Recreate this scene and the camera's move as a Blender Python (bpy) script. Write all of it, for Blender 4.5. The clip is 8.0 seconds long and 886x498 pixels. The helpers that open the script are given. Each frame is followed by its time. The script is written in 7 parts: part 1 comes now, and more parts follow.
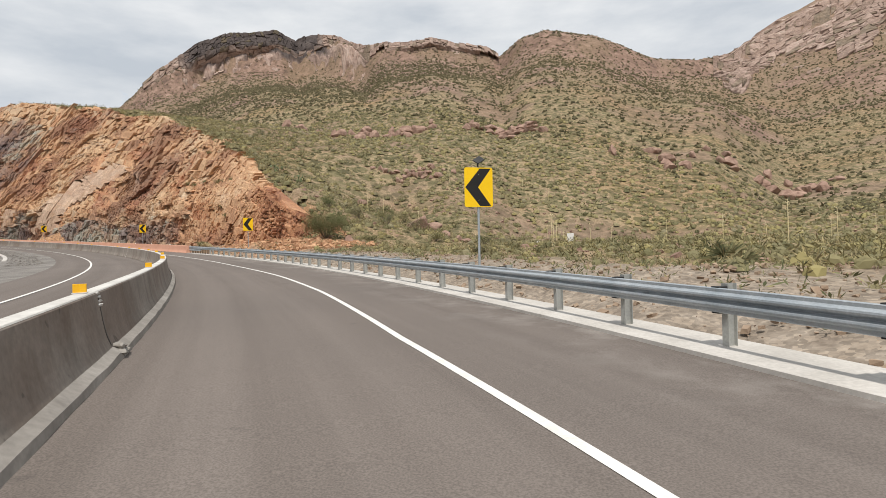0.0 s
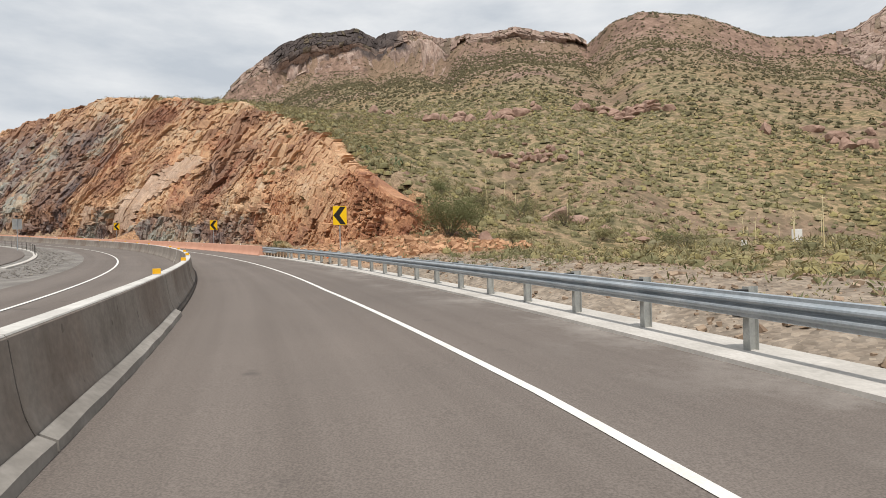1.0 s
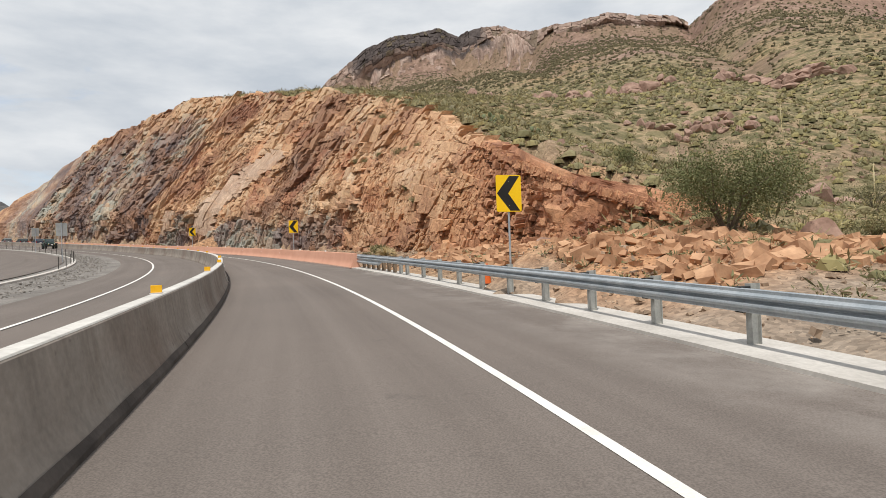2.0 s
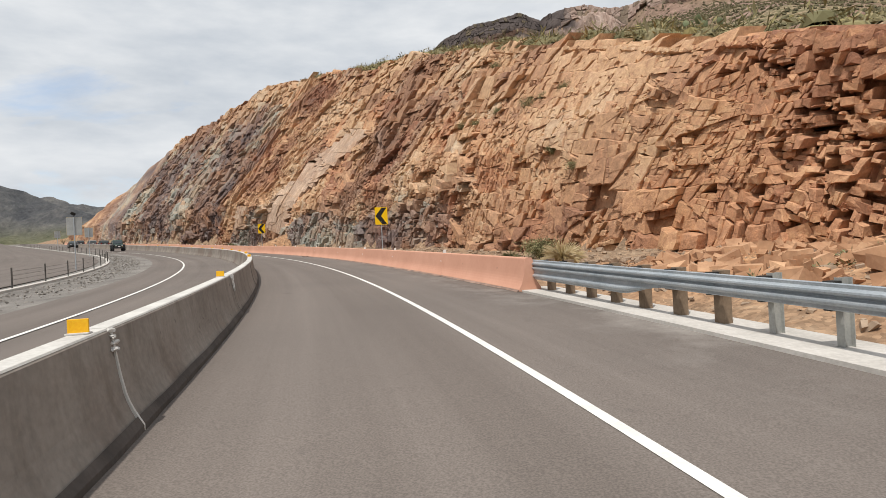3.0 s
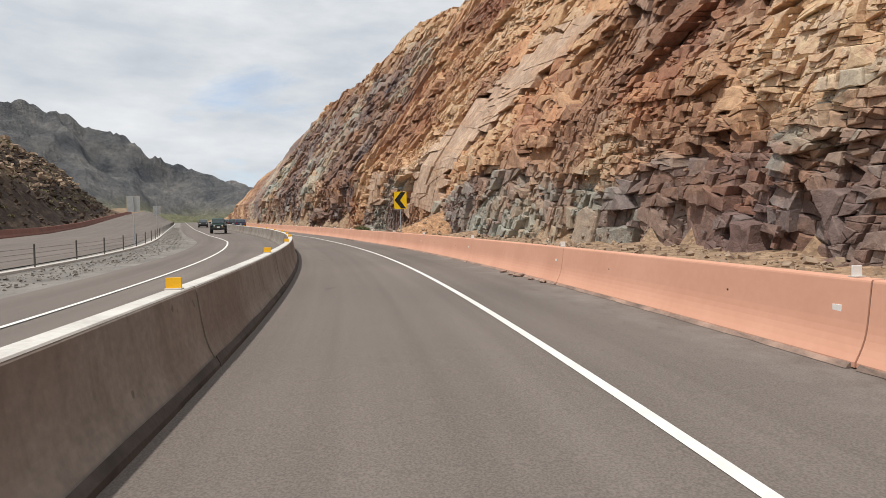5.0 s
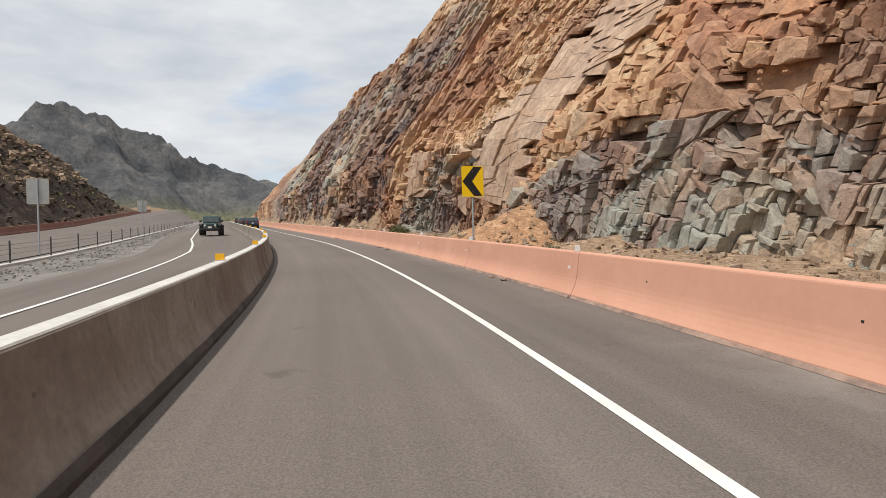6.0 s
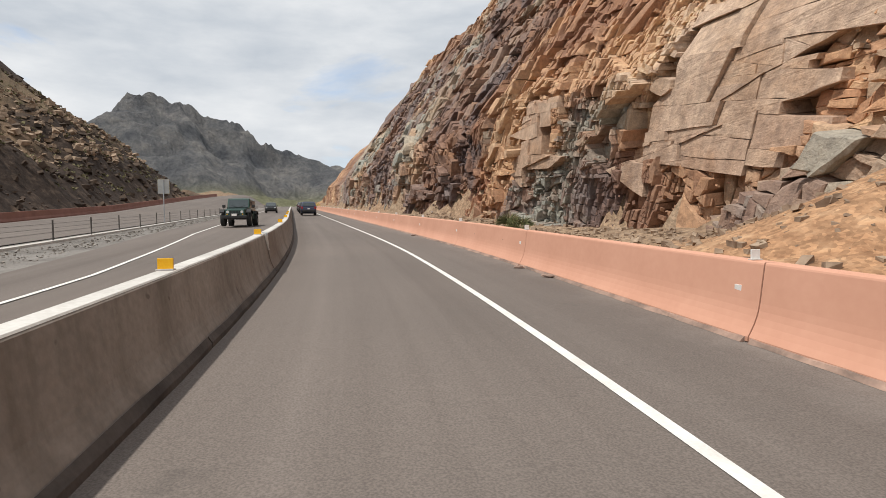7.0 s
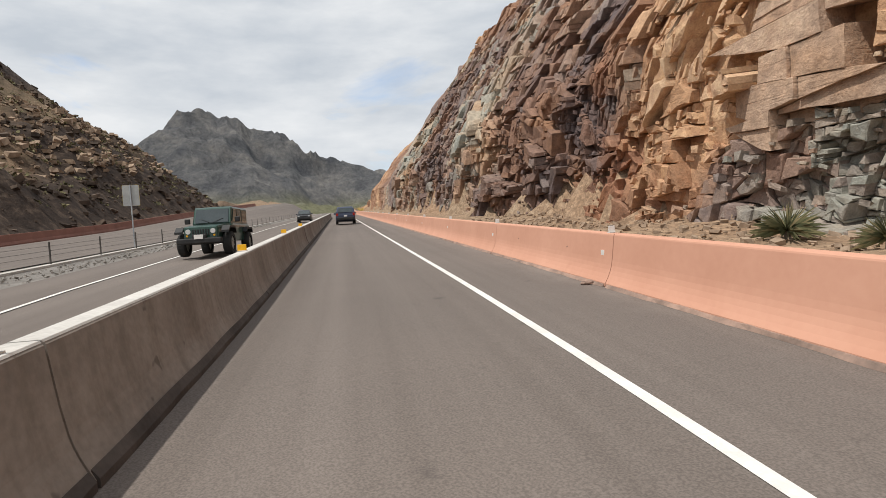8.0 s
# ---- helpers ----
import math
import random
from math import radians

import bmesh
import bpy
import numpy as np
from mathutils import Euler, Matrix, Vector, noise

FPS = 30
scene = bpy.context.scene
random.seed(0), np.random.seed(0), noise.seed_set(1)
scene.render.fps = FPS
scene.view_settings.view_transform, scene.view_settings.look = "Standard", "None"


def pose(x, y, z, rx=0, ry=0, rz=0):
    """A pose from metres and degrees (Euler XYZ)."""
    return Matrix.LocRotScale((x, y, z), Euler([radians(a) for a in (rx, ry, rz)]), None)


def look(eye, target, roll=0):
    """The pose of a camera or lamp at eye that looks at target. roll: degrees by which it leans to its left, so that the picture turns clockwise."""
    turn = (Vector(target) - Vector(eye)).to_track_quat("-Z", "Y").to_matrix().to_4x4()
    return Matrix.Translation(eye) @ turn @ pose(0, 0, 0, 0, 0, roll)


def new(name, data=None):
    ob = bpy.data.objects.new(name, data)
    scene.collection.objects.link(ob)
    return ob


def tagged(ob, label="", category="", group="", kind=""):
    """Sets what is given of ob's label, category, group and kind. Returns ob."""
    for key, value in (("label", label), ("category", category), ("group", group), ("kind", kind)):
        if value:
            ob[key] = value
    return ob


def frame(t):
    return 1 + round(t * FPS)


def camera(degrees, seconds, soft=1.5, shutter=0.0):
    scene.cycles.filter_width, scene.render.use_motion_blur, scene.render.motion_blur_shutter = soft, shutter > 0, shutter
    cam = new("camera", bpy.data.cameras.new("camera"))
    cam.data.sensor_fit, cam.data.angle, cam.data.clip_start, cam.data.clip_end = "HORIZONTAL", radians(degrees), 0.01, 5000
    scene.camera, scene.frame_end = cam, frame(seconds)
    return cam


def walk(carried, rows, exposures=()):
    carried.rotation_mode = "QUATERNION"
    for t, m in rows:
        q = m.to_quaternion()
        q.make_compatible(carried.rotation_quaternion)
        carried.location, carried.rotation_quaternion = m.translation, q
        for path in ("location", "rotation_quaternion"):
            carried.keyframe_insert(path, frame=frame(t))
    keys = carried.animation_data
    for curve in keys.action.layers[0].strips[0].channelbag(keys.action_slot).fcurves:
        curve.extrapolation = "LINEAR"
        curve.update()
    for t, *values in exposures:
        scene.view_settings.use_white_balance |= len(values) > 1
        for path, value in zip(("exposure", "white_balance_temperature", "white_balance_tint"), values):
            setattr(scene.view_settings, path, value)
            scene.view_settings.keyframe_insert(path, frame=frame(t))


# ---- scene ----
cam = camera(77.0, 8.0, soft=0.8)
PATH = [
    (0.0, (-2.257, -3.261, 1.258), (-1.682, 6.722, 1.226), -1.53),
    (0.2, (-3.317, 0.475, 1.345), (-2.811, 10.461, 1.268), -1.66),
    (0.4, (-4.447, 4.165, 1.425), (-4.293, 14.163, 1.354), -0.63),
    (0.5, (-5.038, 5.993, 1.463), (-5.006, 15.992, 1.360), -0.71),
    (1.0, (-8.237, 14.964, 1.641), (-8.997, 24.935, 1.627), -1.37),
    (1.5, (-11.824, 23.657, 1.818), (-13.635, 33.490, 2.018), -1.59),
    (1.7, (-13.361, 27.056, 1.892), (-15.300, 36.865, 2.027), -1.75),
    (2.8, (-22.802, 44.943, 2.363), (-26.085, 54.389, 2.439), -3.00),
    (3.0, (-24.691, 48.046, 2.463), (-28.238, 57.396, 2.526), -2.99),
    (3.5, (-29.635, 55.597, 2.732), (-33.905, 64.639, 2.718), -2.44),
    (4.0, (-34.888, 62.845, 3.025), (-39.677, 71.623, 3.162), -2.69),
    (4.5, (-40.439, 69.782, 3.338), (-45.505, 78.403, 3.409), -1.45),
    (4.7, (-42.741, 72.467, 3.467), (-48.245, 80.816, 3.503), -1.81),
    (5.8, (-56.165, 86.281, 4.207), (-62.290, 94.181, 3.959), -1.25),
    (6.0, (-58.733, 88.613, 4.345), (-65.005, 96.400, 4.222), -1.46),
    (6.2, (-61.335, 90.888, 4.485), (-67.851, 98.475, 4.502), -2.24),
    (6.5, (-65.299, 94.193, 4.696), (-72.051, 101.567, 4.498), -1.75),
    (6.8, (-69.327, 97.366, 4.911), (-76.390, 104.440, 4.642), -1.65),
    (7.0, (-72.043, 99.407, 5.058), (-79.209, 106.372, 4.706), -1.02),
    (7.5, (-78.913, 104.244, 5.441), (-86.502, 110.751, 5.179), -3.38),
    (8.0, (-85.849, 108.695, 5.861), (-93.572, 115.039, 5.532), -3.79),
]
walk(cam, [(t, look(eye, target, roll)) for t, eye, target, roll in PATH])

# ---- daylight: thin broken cloud, sun from the left of the road ----
SUN_AZ, SUN_EL = 262.0, 64.0
world = bpy.data.worlds.new("sky")
scene.world = world
world.use_nodes = True
wt = world.node_tree
wt.nodes.clear()


def wnode(kind, **kw):
    n = wt.nodes.new(kind)
    for k, v in kw.items():
        n.inputs[k].default_value = v
    return n


w_out = wnode("ShaderNodeOutputWorld")
w_bg = wnode("ShaderNodeBackground", Strength=0.113)
w_sky = wnode("ShaderNodeTexSky")
w_sky.sky_type, w_sky.sun_disc = "NISHITA", False
w_sky.sun_elevation, w_sky.sun_rotation = radians(SUN_EL), radians(90 - SUN_AZ)
w_co = wnode("ShaderNodeTexCoord")
w_map = wnode("ShaderNodeMapping")
w_map.inputs["Scale"].default_value = (1.0, 1.0, 3.2)
w_n1 = wnode("ShaderNodeTexNoise", Scale=2.3, Detail=7.0, Roughness=0.58, Distortion=0.35)
w_n2 = wnode("ShaderNodeTexNoise", Scale=4.1, Detail=6.0, Roughness=0.55)
w_r1 = wnode("ShaderNodeValToRGB")
w_r1.color_ramp.elements[0].position, w_r1.color_ramp.elements[1].position = 0.24, 0.40
w_r2 = wnode("ShaderNodeValToRGB")
w_r2.color_ramp.elements[0].position, w_r2.color_ramp.elements[1].position = 0.32, 0.68
w_r2.color_ramp.elements[0].color, w_r2.color_ramp.elements[1].color = (4.6, 5.0, 5.5, 1), (7.0, 7.15, 7.3, 1)
w_mix = wnode("ShaderNodeMixRGB")
w_lift = wnode("ShaderNodeMixRGB", Color2=(1.5, 1.5, 1.5, 1), Fac=1.0)
w_lift.blend_type = "MULTIPLY"
wt.links.new(w_co.outputs["Generated"], w_map.inputs["Vector"])
wt.links.new(w_map.outputs[0], w_n1.inputs["Vector"])
wt.links.new(w_map.outputs[0], w_n2.inputs["Vector"])
wt.links.new(w_n1.outputs["Fac"], w_r1.inputs[0])
wt.links.new(w_n2.outputs["Fac"], w_r2.inputs[0])
wt.links.new(w_r1.outputs[0], w_mix.inputs["Fac"])
wt.links.new(w_sky.outputs[0], w_lift.inputs["Color1"])
wt.links.new(w_lift.outputs[0], w_mix.inputs["Color1"])
wt.links.new(w_r2.outputs[0], w_mix.inputs["Color2"])
wt.links.new(w_mix.outputs[0], w_bg.inputs["Color"])
wt.links.new(w_bg.outputs[0], w_out.inputs[0])
sun_data = bpy.data.lights.new("sun", "SUN")
sun_data.energy, sun_data.angle, sun_data.color = 3.35, radians(1.2), (1.0, 0.955, 0.89)
scene.view_settings.exposure = 0.08
sun = new("sun", sun_data)
sun.matrix_world = look((0, 0, 300), (-math.cos(radians(SUN_AZ)) * math.cos(radians(SUN_EL)), -math.sin(radians(SUN_AZ)) * math.cos(radians(SUN_EL)), 300 - math.sin(radians(SUN_EL))))


# ---- materials ----
def mat(name, rough=0.85, metal=0.0, spec=0.3):
    m = bpy.data.materials.new(name)
    m.use_nodes = True
    t = m.node_tree
    b = t.nodes["Principled BSDF"]
    b.inputs["Roughness"].default_value = rough
    b.inputs["Metallic"].default_value = metal
    b.inputs["Specular IOR Level"].default_value = spec
    return m, t, b


def noise_of(t, scale, detail=4.0, rough=0.55, vec=None, stretch=None):
    n = t.nodes.new("ShaderNodeTexNoise")
    n.inputs["Scale"].default_value, n.inputs["Detail"].default_value, n.inputs["Roughness"].default_value = scale, detail, rough
    if vec is None:
        g = t.nodes.new("ShaderNodeNewGeometry")
        vec = g.outputs["Position"]
    if stretch:
        mp = t.nodes.new("ShaderNodeMapping")
        mp.inputs["Scale"].default_value = stretch
        t.links.new(vec, mp.inputs["Vector"])
        vec = mp.outputs[0]
    t.links.new(vec, n.inputs["Vector"])
    return n.outputs["Fac"]


def ramp_of(t, fac, stops):
    r = t.nodes.new("ShaderNodeValToRGB")
    el = r.color_ramp.elements
    while len(el) < len(stops):
        el.new(0.5)
    for e, (p, c) in zip(el, stops):
        e.position, e.color = p, (*c, 1)
    t.links.new(fac, r.inputs[0])
    return r.outputs[0]


def blend(t, fac, a, b, mode="MIX"):
    m = t.nodes.new("ShaderNodeMixRGB")
    m.blend_type = mode
    for sock, v in ((m.inputs["Fac"], fac), (m.inputs["Color1"], a), (m.inputs["Color2"], b)):
        if isinstance(v, (int, float)):
            sock.default_value = v
        elif isinstance(v, tuple):
            sock.default_value = (*v, 1)
        else:
            t.links.new(v, sock)
    return m.outputs[0]


def bump_of(t, b, height, strength=0.4, dist=0.02):
    n = t.nodes.new("ShaderNodeBump")
    n.inputs["Strength"].default_value, n.inputs["Distance"].default_value = strength, dist
    t.links.new(height, n.inputs["Height"])
    t.links.new(n.outputs[0], b.inputs["Normal"])


def attr_of(t, name):
    a = t.nodes.new("ShaderNodeAttribute")
    a.attribute_name = name
    return a.outputs["Fac"]


def two_tone(name, a, b, big, small, rough=0.85, metal=0.0, spec=0.3, bump=0.3, dist=0.01, mottle=0.35):
    """A surface of two close colours, with a coarse and a fine variation."""
    m, t, p = mat(name, rough, metal, spec)
    n1, n2 = noise_of(t, big), noise_of(t, small)
    c = ramp_of(t, n1, [(0.3, a), (0.7, b)])
    c = blend(t, mottle, c, ramp_of(t, n2, [(0.3, (0.35, 0.35, 0.35)), (0.7, (0.65, 0.65, 0.65))]), "OVERLAY")
    t.links.new(c, p.inputs["Base Color"])
    bump_of(t, p, n2, bump, dist)
    return m


def asphalt_material():
    m, t, p = mat("asphalt", 0.9, 0.0, 0.25)
    uv = t.nodes.new("ShaderNodeUVMap").outputs[0]
    streak = noise_of(t, 1.0, 5.0, 0.6, uv, (0.02, 1.1, 1.0))
    patch = noise_of(t, 0.16, 4.0)
    grit = noise_of(t, 60.0, 2.0)
    c = ramp_of(t, streak, [(0.3, (0.130, 0.110, 0.097)), (0.72, (0.178, 0.153, 0.136))])
    c = blend(t, 0.5, c, ramp_of(t, patch, [(0.3, (0.42, 0.42, 0.42)), (0.7, (0.58, 0.57, 0.56))]), "OVERLAY")
    c = blend(t, 0.5, c, ramp_of(t, grit, [(0.35, (0.3, 0.3, 0.3)), (0.65, (0.7, 0.7, 0.7))]), "OVERLAY")
    sep = t.nodes.new("ShaderNodeSeparateXYZ")
    t.links.new(uv, sep.inputs[0])
    mr = t.nodes.new("ShaderNodeMapRange")
    mr.inputs["From Min"].default_value, mr.inputs["From Max"].default_value = 3.2, 5.4
    t.links.new(sep.outputs["Y"], mr.inputs["Value"])
    dust = ramp_of(t, noise_of(t, 0.55, 6.0, 0.7), [(0.48, (0, 0, 0)), (0.75, (1, 1, 1))])
    mul = t.nodes.new("ShaderNodeMath")
    mul.operation = "MULTIPLY"
    t.links.new(mr.outputs[0], mul.inputs[0])
    t.links.new(dust, mul.inputs[1])
    c = blend(t, mul.outputs[0], c, (0.34, 0.31, 0.28))
    spots = ramp_of(t, noise_of(t, 1.3, 3.0, 0.5), [(0.70, (0, 0, 0)), (0.78, (1, 1, 1))])
    c = blend(t, blend(t, 0.45, (0, 0, 0), spots), c, (0.055, 0.05, 0.047))
    t.links.new(c, p.inputs["Base Color"])
    bump_of(t, p, grit, 0.5, 0.004)
    return m


def voronoi_of(t, scale, feature, vec, out):
    n = t.nodes.new("ShaderNodeTexVoronoi")
    n.feature = feature
    n.inputs["Scale"].default_value = scale
    t.links.new(vec, n.inputs["Vector"])
    return n.outputs[out]


def math_of(t, op, a, b):
    n = t.nodes.new("ShaderNodeMath")
    n.operation = op
    for sock, v in zip(n.inputs, (a, b)):
        if isinstance(v, (int, float)):
            sock.default_value = v
        else:
            t.links.new(v, sock)
    return n.outputs[0]


def ground_material():
    m, t, p = mat("desert_ground", 0.95, 0.0, 0.15)
    n1, n2, n3, n4 = noise_of(t, 0.03, 5.0), noise_of(t, 0.28, 5.0, 0.65), noise_of(t, 2.2, 4.0, 0.65), noise_of(t, 9.0, 3.0)
    soil = ramp_of(t, n3, [(0.25, (0.17, 0.112, 0.072)), (0.55, (0.30, 0.215, 0.145)), (0.8, (0.40, 0.31, 0.22))])
    straw = ramp_of(t, n4, [(0.3, (0.165, 0.125, 0.07)), (0.5, (0.29, 0.225, 0.13)), (0.7, (0.42, 0.335, 0.21))])
    gravel = ramp_of(t, n3, [(0.25, (0.17, 0.135, 0.105)), (0.55, (0.29, 0.24, 0.19)), (0.8, (0.40, 0.34, 0.28))])
    soil = blend(t, attr_of(t, "gravel"), soil, gravel)
    rust = ramp_of(t, n3, [(0.25, (0.25, 0.125, 0.065)), (0.55, (0.42, 0.235, 0.125)), (0.8, (0.55, 0.345, 0.20))])
    soil = blend(t, attr_of(t, "rust"), soil, rust)
    cover = ramp_of(t, n2, [(0.36, (0.15, 0.15, 0.15)), (0.58, (0.95, 0.95, 0.95))])
    veg = attr_of(t, "veg")
    c = blend(t, math_of(t, "MULTIPLY", cover, veg), soil, straw)
    # low scrub: one dark clump or none to each cell of two sizes
    geo = t.nodes.new("ShaderNodeNewGeometry").outputs["Position"]
    for scale, reach in ((0.42, 0.50), (0.95, 0.46)):
        dot = ramp_of(t, math_of(t, "ADD", voronoi_of(t, scale, "F1", geo, "Distance"), math_of(t, "MULTIPLY", math_of(t, "SUBTRACT", n4, 0.5), 0.35)), [(reach - 0.06, (1, 1, 1)), (reach + 0.06, (0, 0, 0))])
        tone = ramp_of(t, math_of(t, "MULTIPLY", voronoi_of(t, scale, "F1", geo, "Color"), 1.0), [(0.2, (0.075, 0.07, 0.036)), (0.5, (0.12, 0.11, 0.055)), (0.8, (0.18, 0.155, 0.085))])
        thin = ramp_of(t, n2, [(0.33, (0.25, 0.25, 0.25)), (0.5, (0.9, 0.9, 0.9))])
        c = blend(t, math_of(t, "MULTIPLY", math_of(t, "MULTIPLY", dot, thin), veg), c, tone)
    pebbles = voronoi_of(t, 11.0, "F1", geo, "Color")
    c = blend(t, 0.55, c, ramp_of(t, math_of(t, "MULTIPLY", pebbles, 1.0), [(0.2, (0.28, 0.28, 0.28)), (0.55, (0.5, 0.5, 0.5)), (0.85, (0.72, 0.71, 0.69))]), "OVERLAY")
    red = ramp_of(t, n1, [(0.45, (0.5, 0.5, 0.5)), (0.68, (0.57, 0.48, 0.43))])
    c = blend(t, 0.6, c, red, "OVERLAY")
    crag = ramp_of(t, noise_of(t, 0.16, 5.0, 0.7), [(0.32, (0.105, 0.074, 0.058)), (0.5, (0.22, 0.145, 0.11)), (0.7, (0.35, 0.245, 0.19))])
    c = blend(t, attr_of(t, "crag"), c, crag)
    # brown rock of the left slope, its shade put into the colour
    shaded_rock = ramp_of(t, noise_of(t, 0.7, 6.0, 0.7), [(0.3, (0.02, 0.0145, 0.012)), (0.52, (0.046, 0.033, 0.026)), (0.75, (0.13, 0.095, 0.07))])
    c = blend(t, attr_of(t, "dark"), c, shaded_rock)
    t.links.new(c, p.inputs["Base Color"])
    bump_of(t, p, math_of(t, "ADD", n3, math_of(t, "MULTIPLY", n2, 3.0)), 0.7, 0.15)
    return m


def rock_material():
    m, t, p = mat("cut_rock", 0.9, 0.0, 0.2)
    tint, grey = attr_of(t, "tint"), attr_of(t, "grey")
    n1, n2, n3 = noise_of(t, 0.35, 5.0, 0.6), noise_of(t, 3.0, 5.0, 0.65), noise_of(t, 16.0, 4.0, 0.6)
    tan = ramp_of(t, tint, [(0.0, (0.30, 0.17, 0.11)), (0.25, (0.48, 0.29, 0.175)), (0.5, (0.58, 0.385, 0.235)), (0.75, (0.63, 0.455, 0.30)), (1.0, (0.53, 0.40, 0.30))])
    cool = ramp_of(t, tint, [(0.0, (0.15, 0.115, 0.112)), (0.3, (0.25, 0.205, 0.19)), (0.6, (0.32, 0.31, 0.265)), (0.8, (0.335, 0.345, 0.305)), (1.0, (0.45, 0.43, 0.37))])
    c = blend(t, math_of(t, "MULTIPLY", attr_of(t, "red"), 0.6), tan, ramp_of(t, tint, [(0.0, (0.30, 0.13, 0.082)), (0.4, (0.48, 0.22, 0.12)), (0.75, (0.62, 0.33, 0.165)), (1.0, (0.67, 0.42, 0.23))]))
    c = blend(t, grey, c, cool)
    streak = noise_of(t, 1.0, 4.0, 0.6, None, (0.9, 0.9, 0.14))
    face = ramp_of(t, noise_of(t, 0.5, 5.0, 0.6), [(0.3, (0.36, 0.255, 0.19)), (0.5, (0.48, 0.35, 0.262)), (0.7, (0.57, 0.428, 0.322))])
    face = blend(t, 0.5, face, ramp_of(t, streak, [(0.35, (0.30, 0.28, 0.27)), (0.55, (0.5, 0.5, 0.5)), (0.7, (0.58, 0.56, 0.54))]), "OVERLAY")
    c = blend(t, attr_of(t, "slab"), c, face)
    rust = ramp_of(t, n1, [(0.52, (0, 0, 0)), (0.66, (1, 1, 1))])
    c = blend(t, 0.25, c, blend(t, rust, c, (0.38, 0.19, 0.08)))
    c = blend(t, 0.75, c, ramp_of(t, n2, [(0.28, (0.28, 0.28, 0.29)), (0.72, (0.70, 0.69, 0.67))]), "OVERLAY")
    c = blend(t, 0.5, c, ramp_of(t, n3, [(0.3, (0.36, 0.36, 0.36)), (0.7, (0.64, 0.64, 0.64))]), "OVERLAY")
    t.links.new(c, p.inputs["Base Color"])
    # small broken facets
    geo = t.nodes.new("ShaderNodeNewGeometry").outputs["Position"]
    mp = t.nodes.new("ShaderNodeMapping")
    mp.inputs["Scale"].default_value, mp.inputs["Rotation"].default_value = (1.0, 1.0, 1.7), (0.2, -0.15, 0.3)
    t.links.new(geo, mp.inputs["Vector"])
    cells = voronoi_of(t, 3.4, "F1", mp.outputs[0], "Color")
    fine = voronoi_of(t, 9.0, "F1", mp.outputs[0], "Color")
    h = math_of(t, "ADD", math_of(t, "MULTIPLY", cells, 0.9), math_of(t, "MULTIPLY", fine, 0.35))
    h = math_of(t, "MULTIPLY", h, math_of(t, "SUBTRACT", 1.0, math_of(t, "MULTIPLY", attr_of(t, "slab"), 0.6)))
    beds = ramp_of(t, noise_of(t, 1.0, 4.0, 0.6, None, (0.12, 0.12, 1.9)), [(0.40, (0, 0, 0)), (0.44, (1, 1, 1)), (0.56, (0.9, 0.9, 0.9)), (0.59, (0.4, 0.4, 0.4))])
    h = math_of(t, "ADD", h, math_of(t, "MULTIPLY", math_of(t, "MULTIPLY", beds, attr_of(t, "slab")), 0.12))
    h = math_of(t, "ADD", h, math_of(t, "ADD", math_of(t, "MULTIPLY", n2, 0.7), math_of(t, "MULTIPLY", n3, 0.16)))
    bump_of(t, p, h, 0.95, 0.11)
    return m


def stained_concrete():
    m, t, p = mat("barrier_concrete", 0.9, 0.0, 0.25)
    big, fine = noise_of(t, 0.9, 5.0, 0.6), noise_of(t, 14.0, 4.0)
    run = noise_of(t, 1.0, 5.0, 0.65, None, (3.2, 3.2, 0.45))
    wide = noise_of(t, 0.33, 4.0, 0.6)
    # dark base holds the road face's shade; streaks, mud and chips come on top
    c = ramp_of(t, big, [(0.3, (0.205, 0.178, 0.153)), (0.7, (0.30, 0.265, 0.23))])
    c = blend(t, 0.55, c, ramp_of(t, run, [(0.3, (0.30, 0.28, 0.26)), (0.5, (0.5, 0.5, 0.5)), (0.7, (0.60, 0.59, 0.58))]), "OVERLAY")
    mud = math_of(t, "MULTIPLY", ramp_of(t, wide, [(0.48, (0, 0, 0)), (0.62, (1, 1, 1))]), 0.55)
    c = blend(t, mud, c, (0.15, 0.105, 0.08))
    chips = ramp_of(t, noise_of(t, 5.0, 2.0, 0.5), [(0.70, (0, 0, 0)), (0.74, (1, 1, 1))])
    c = blend(t, math_of(t, "MULTIPLY", chips, 0.6), c, (0.085, 0.072, 0.062))
    c = blend(t, 0.4, c, ramp_of(t, fine, [(0.3, (0.36, 0.36, 0.36)), (0.7, (0.64, 0.64, 0.64))]), "OVERLAY")
    t.links.new(c, p.inputs["Base Color"])
    bump_of(t, p, math_of(t, "ADD", fine, math_of(t, "MULTIPLY", big, 2.0)), 0.4, 0.008)
    return m


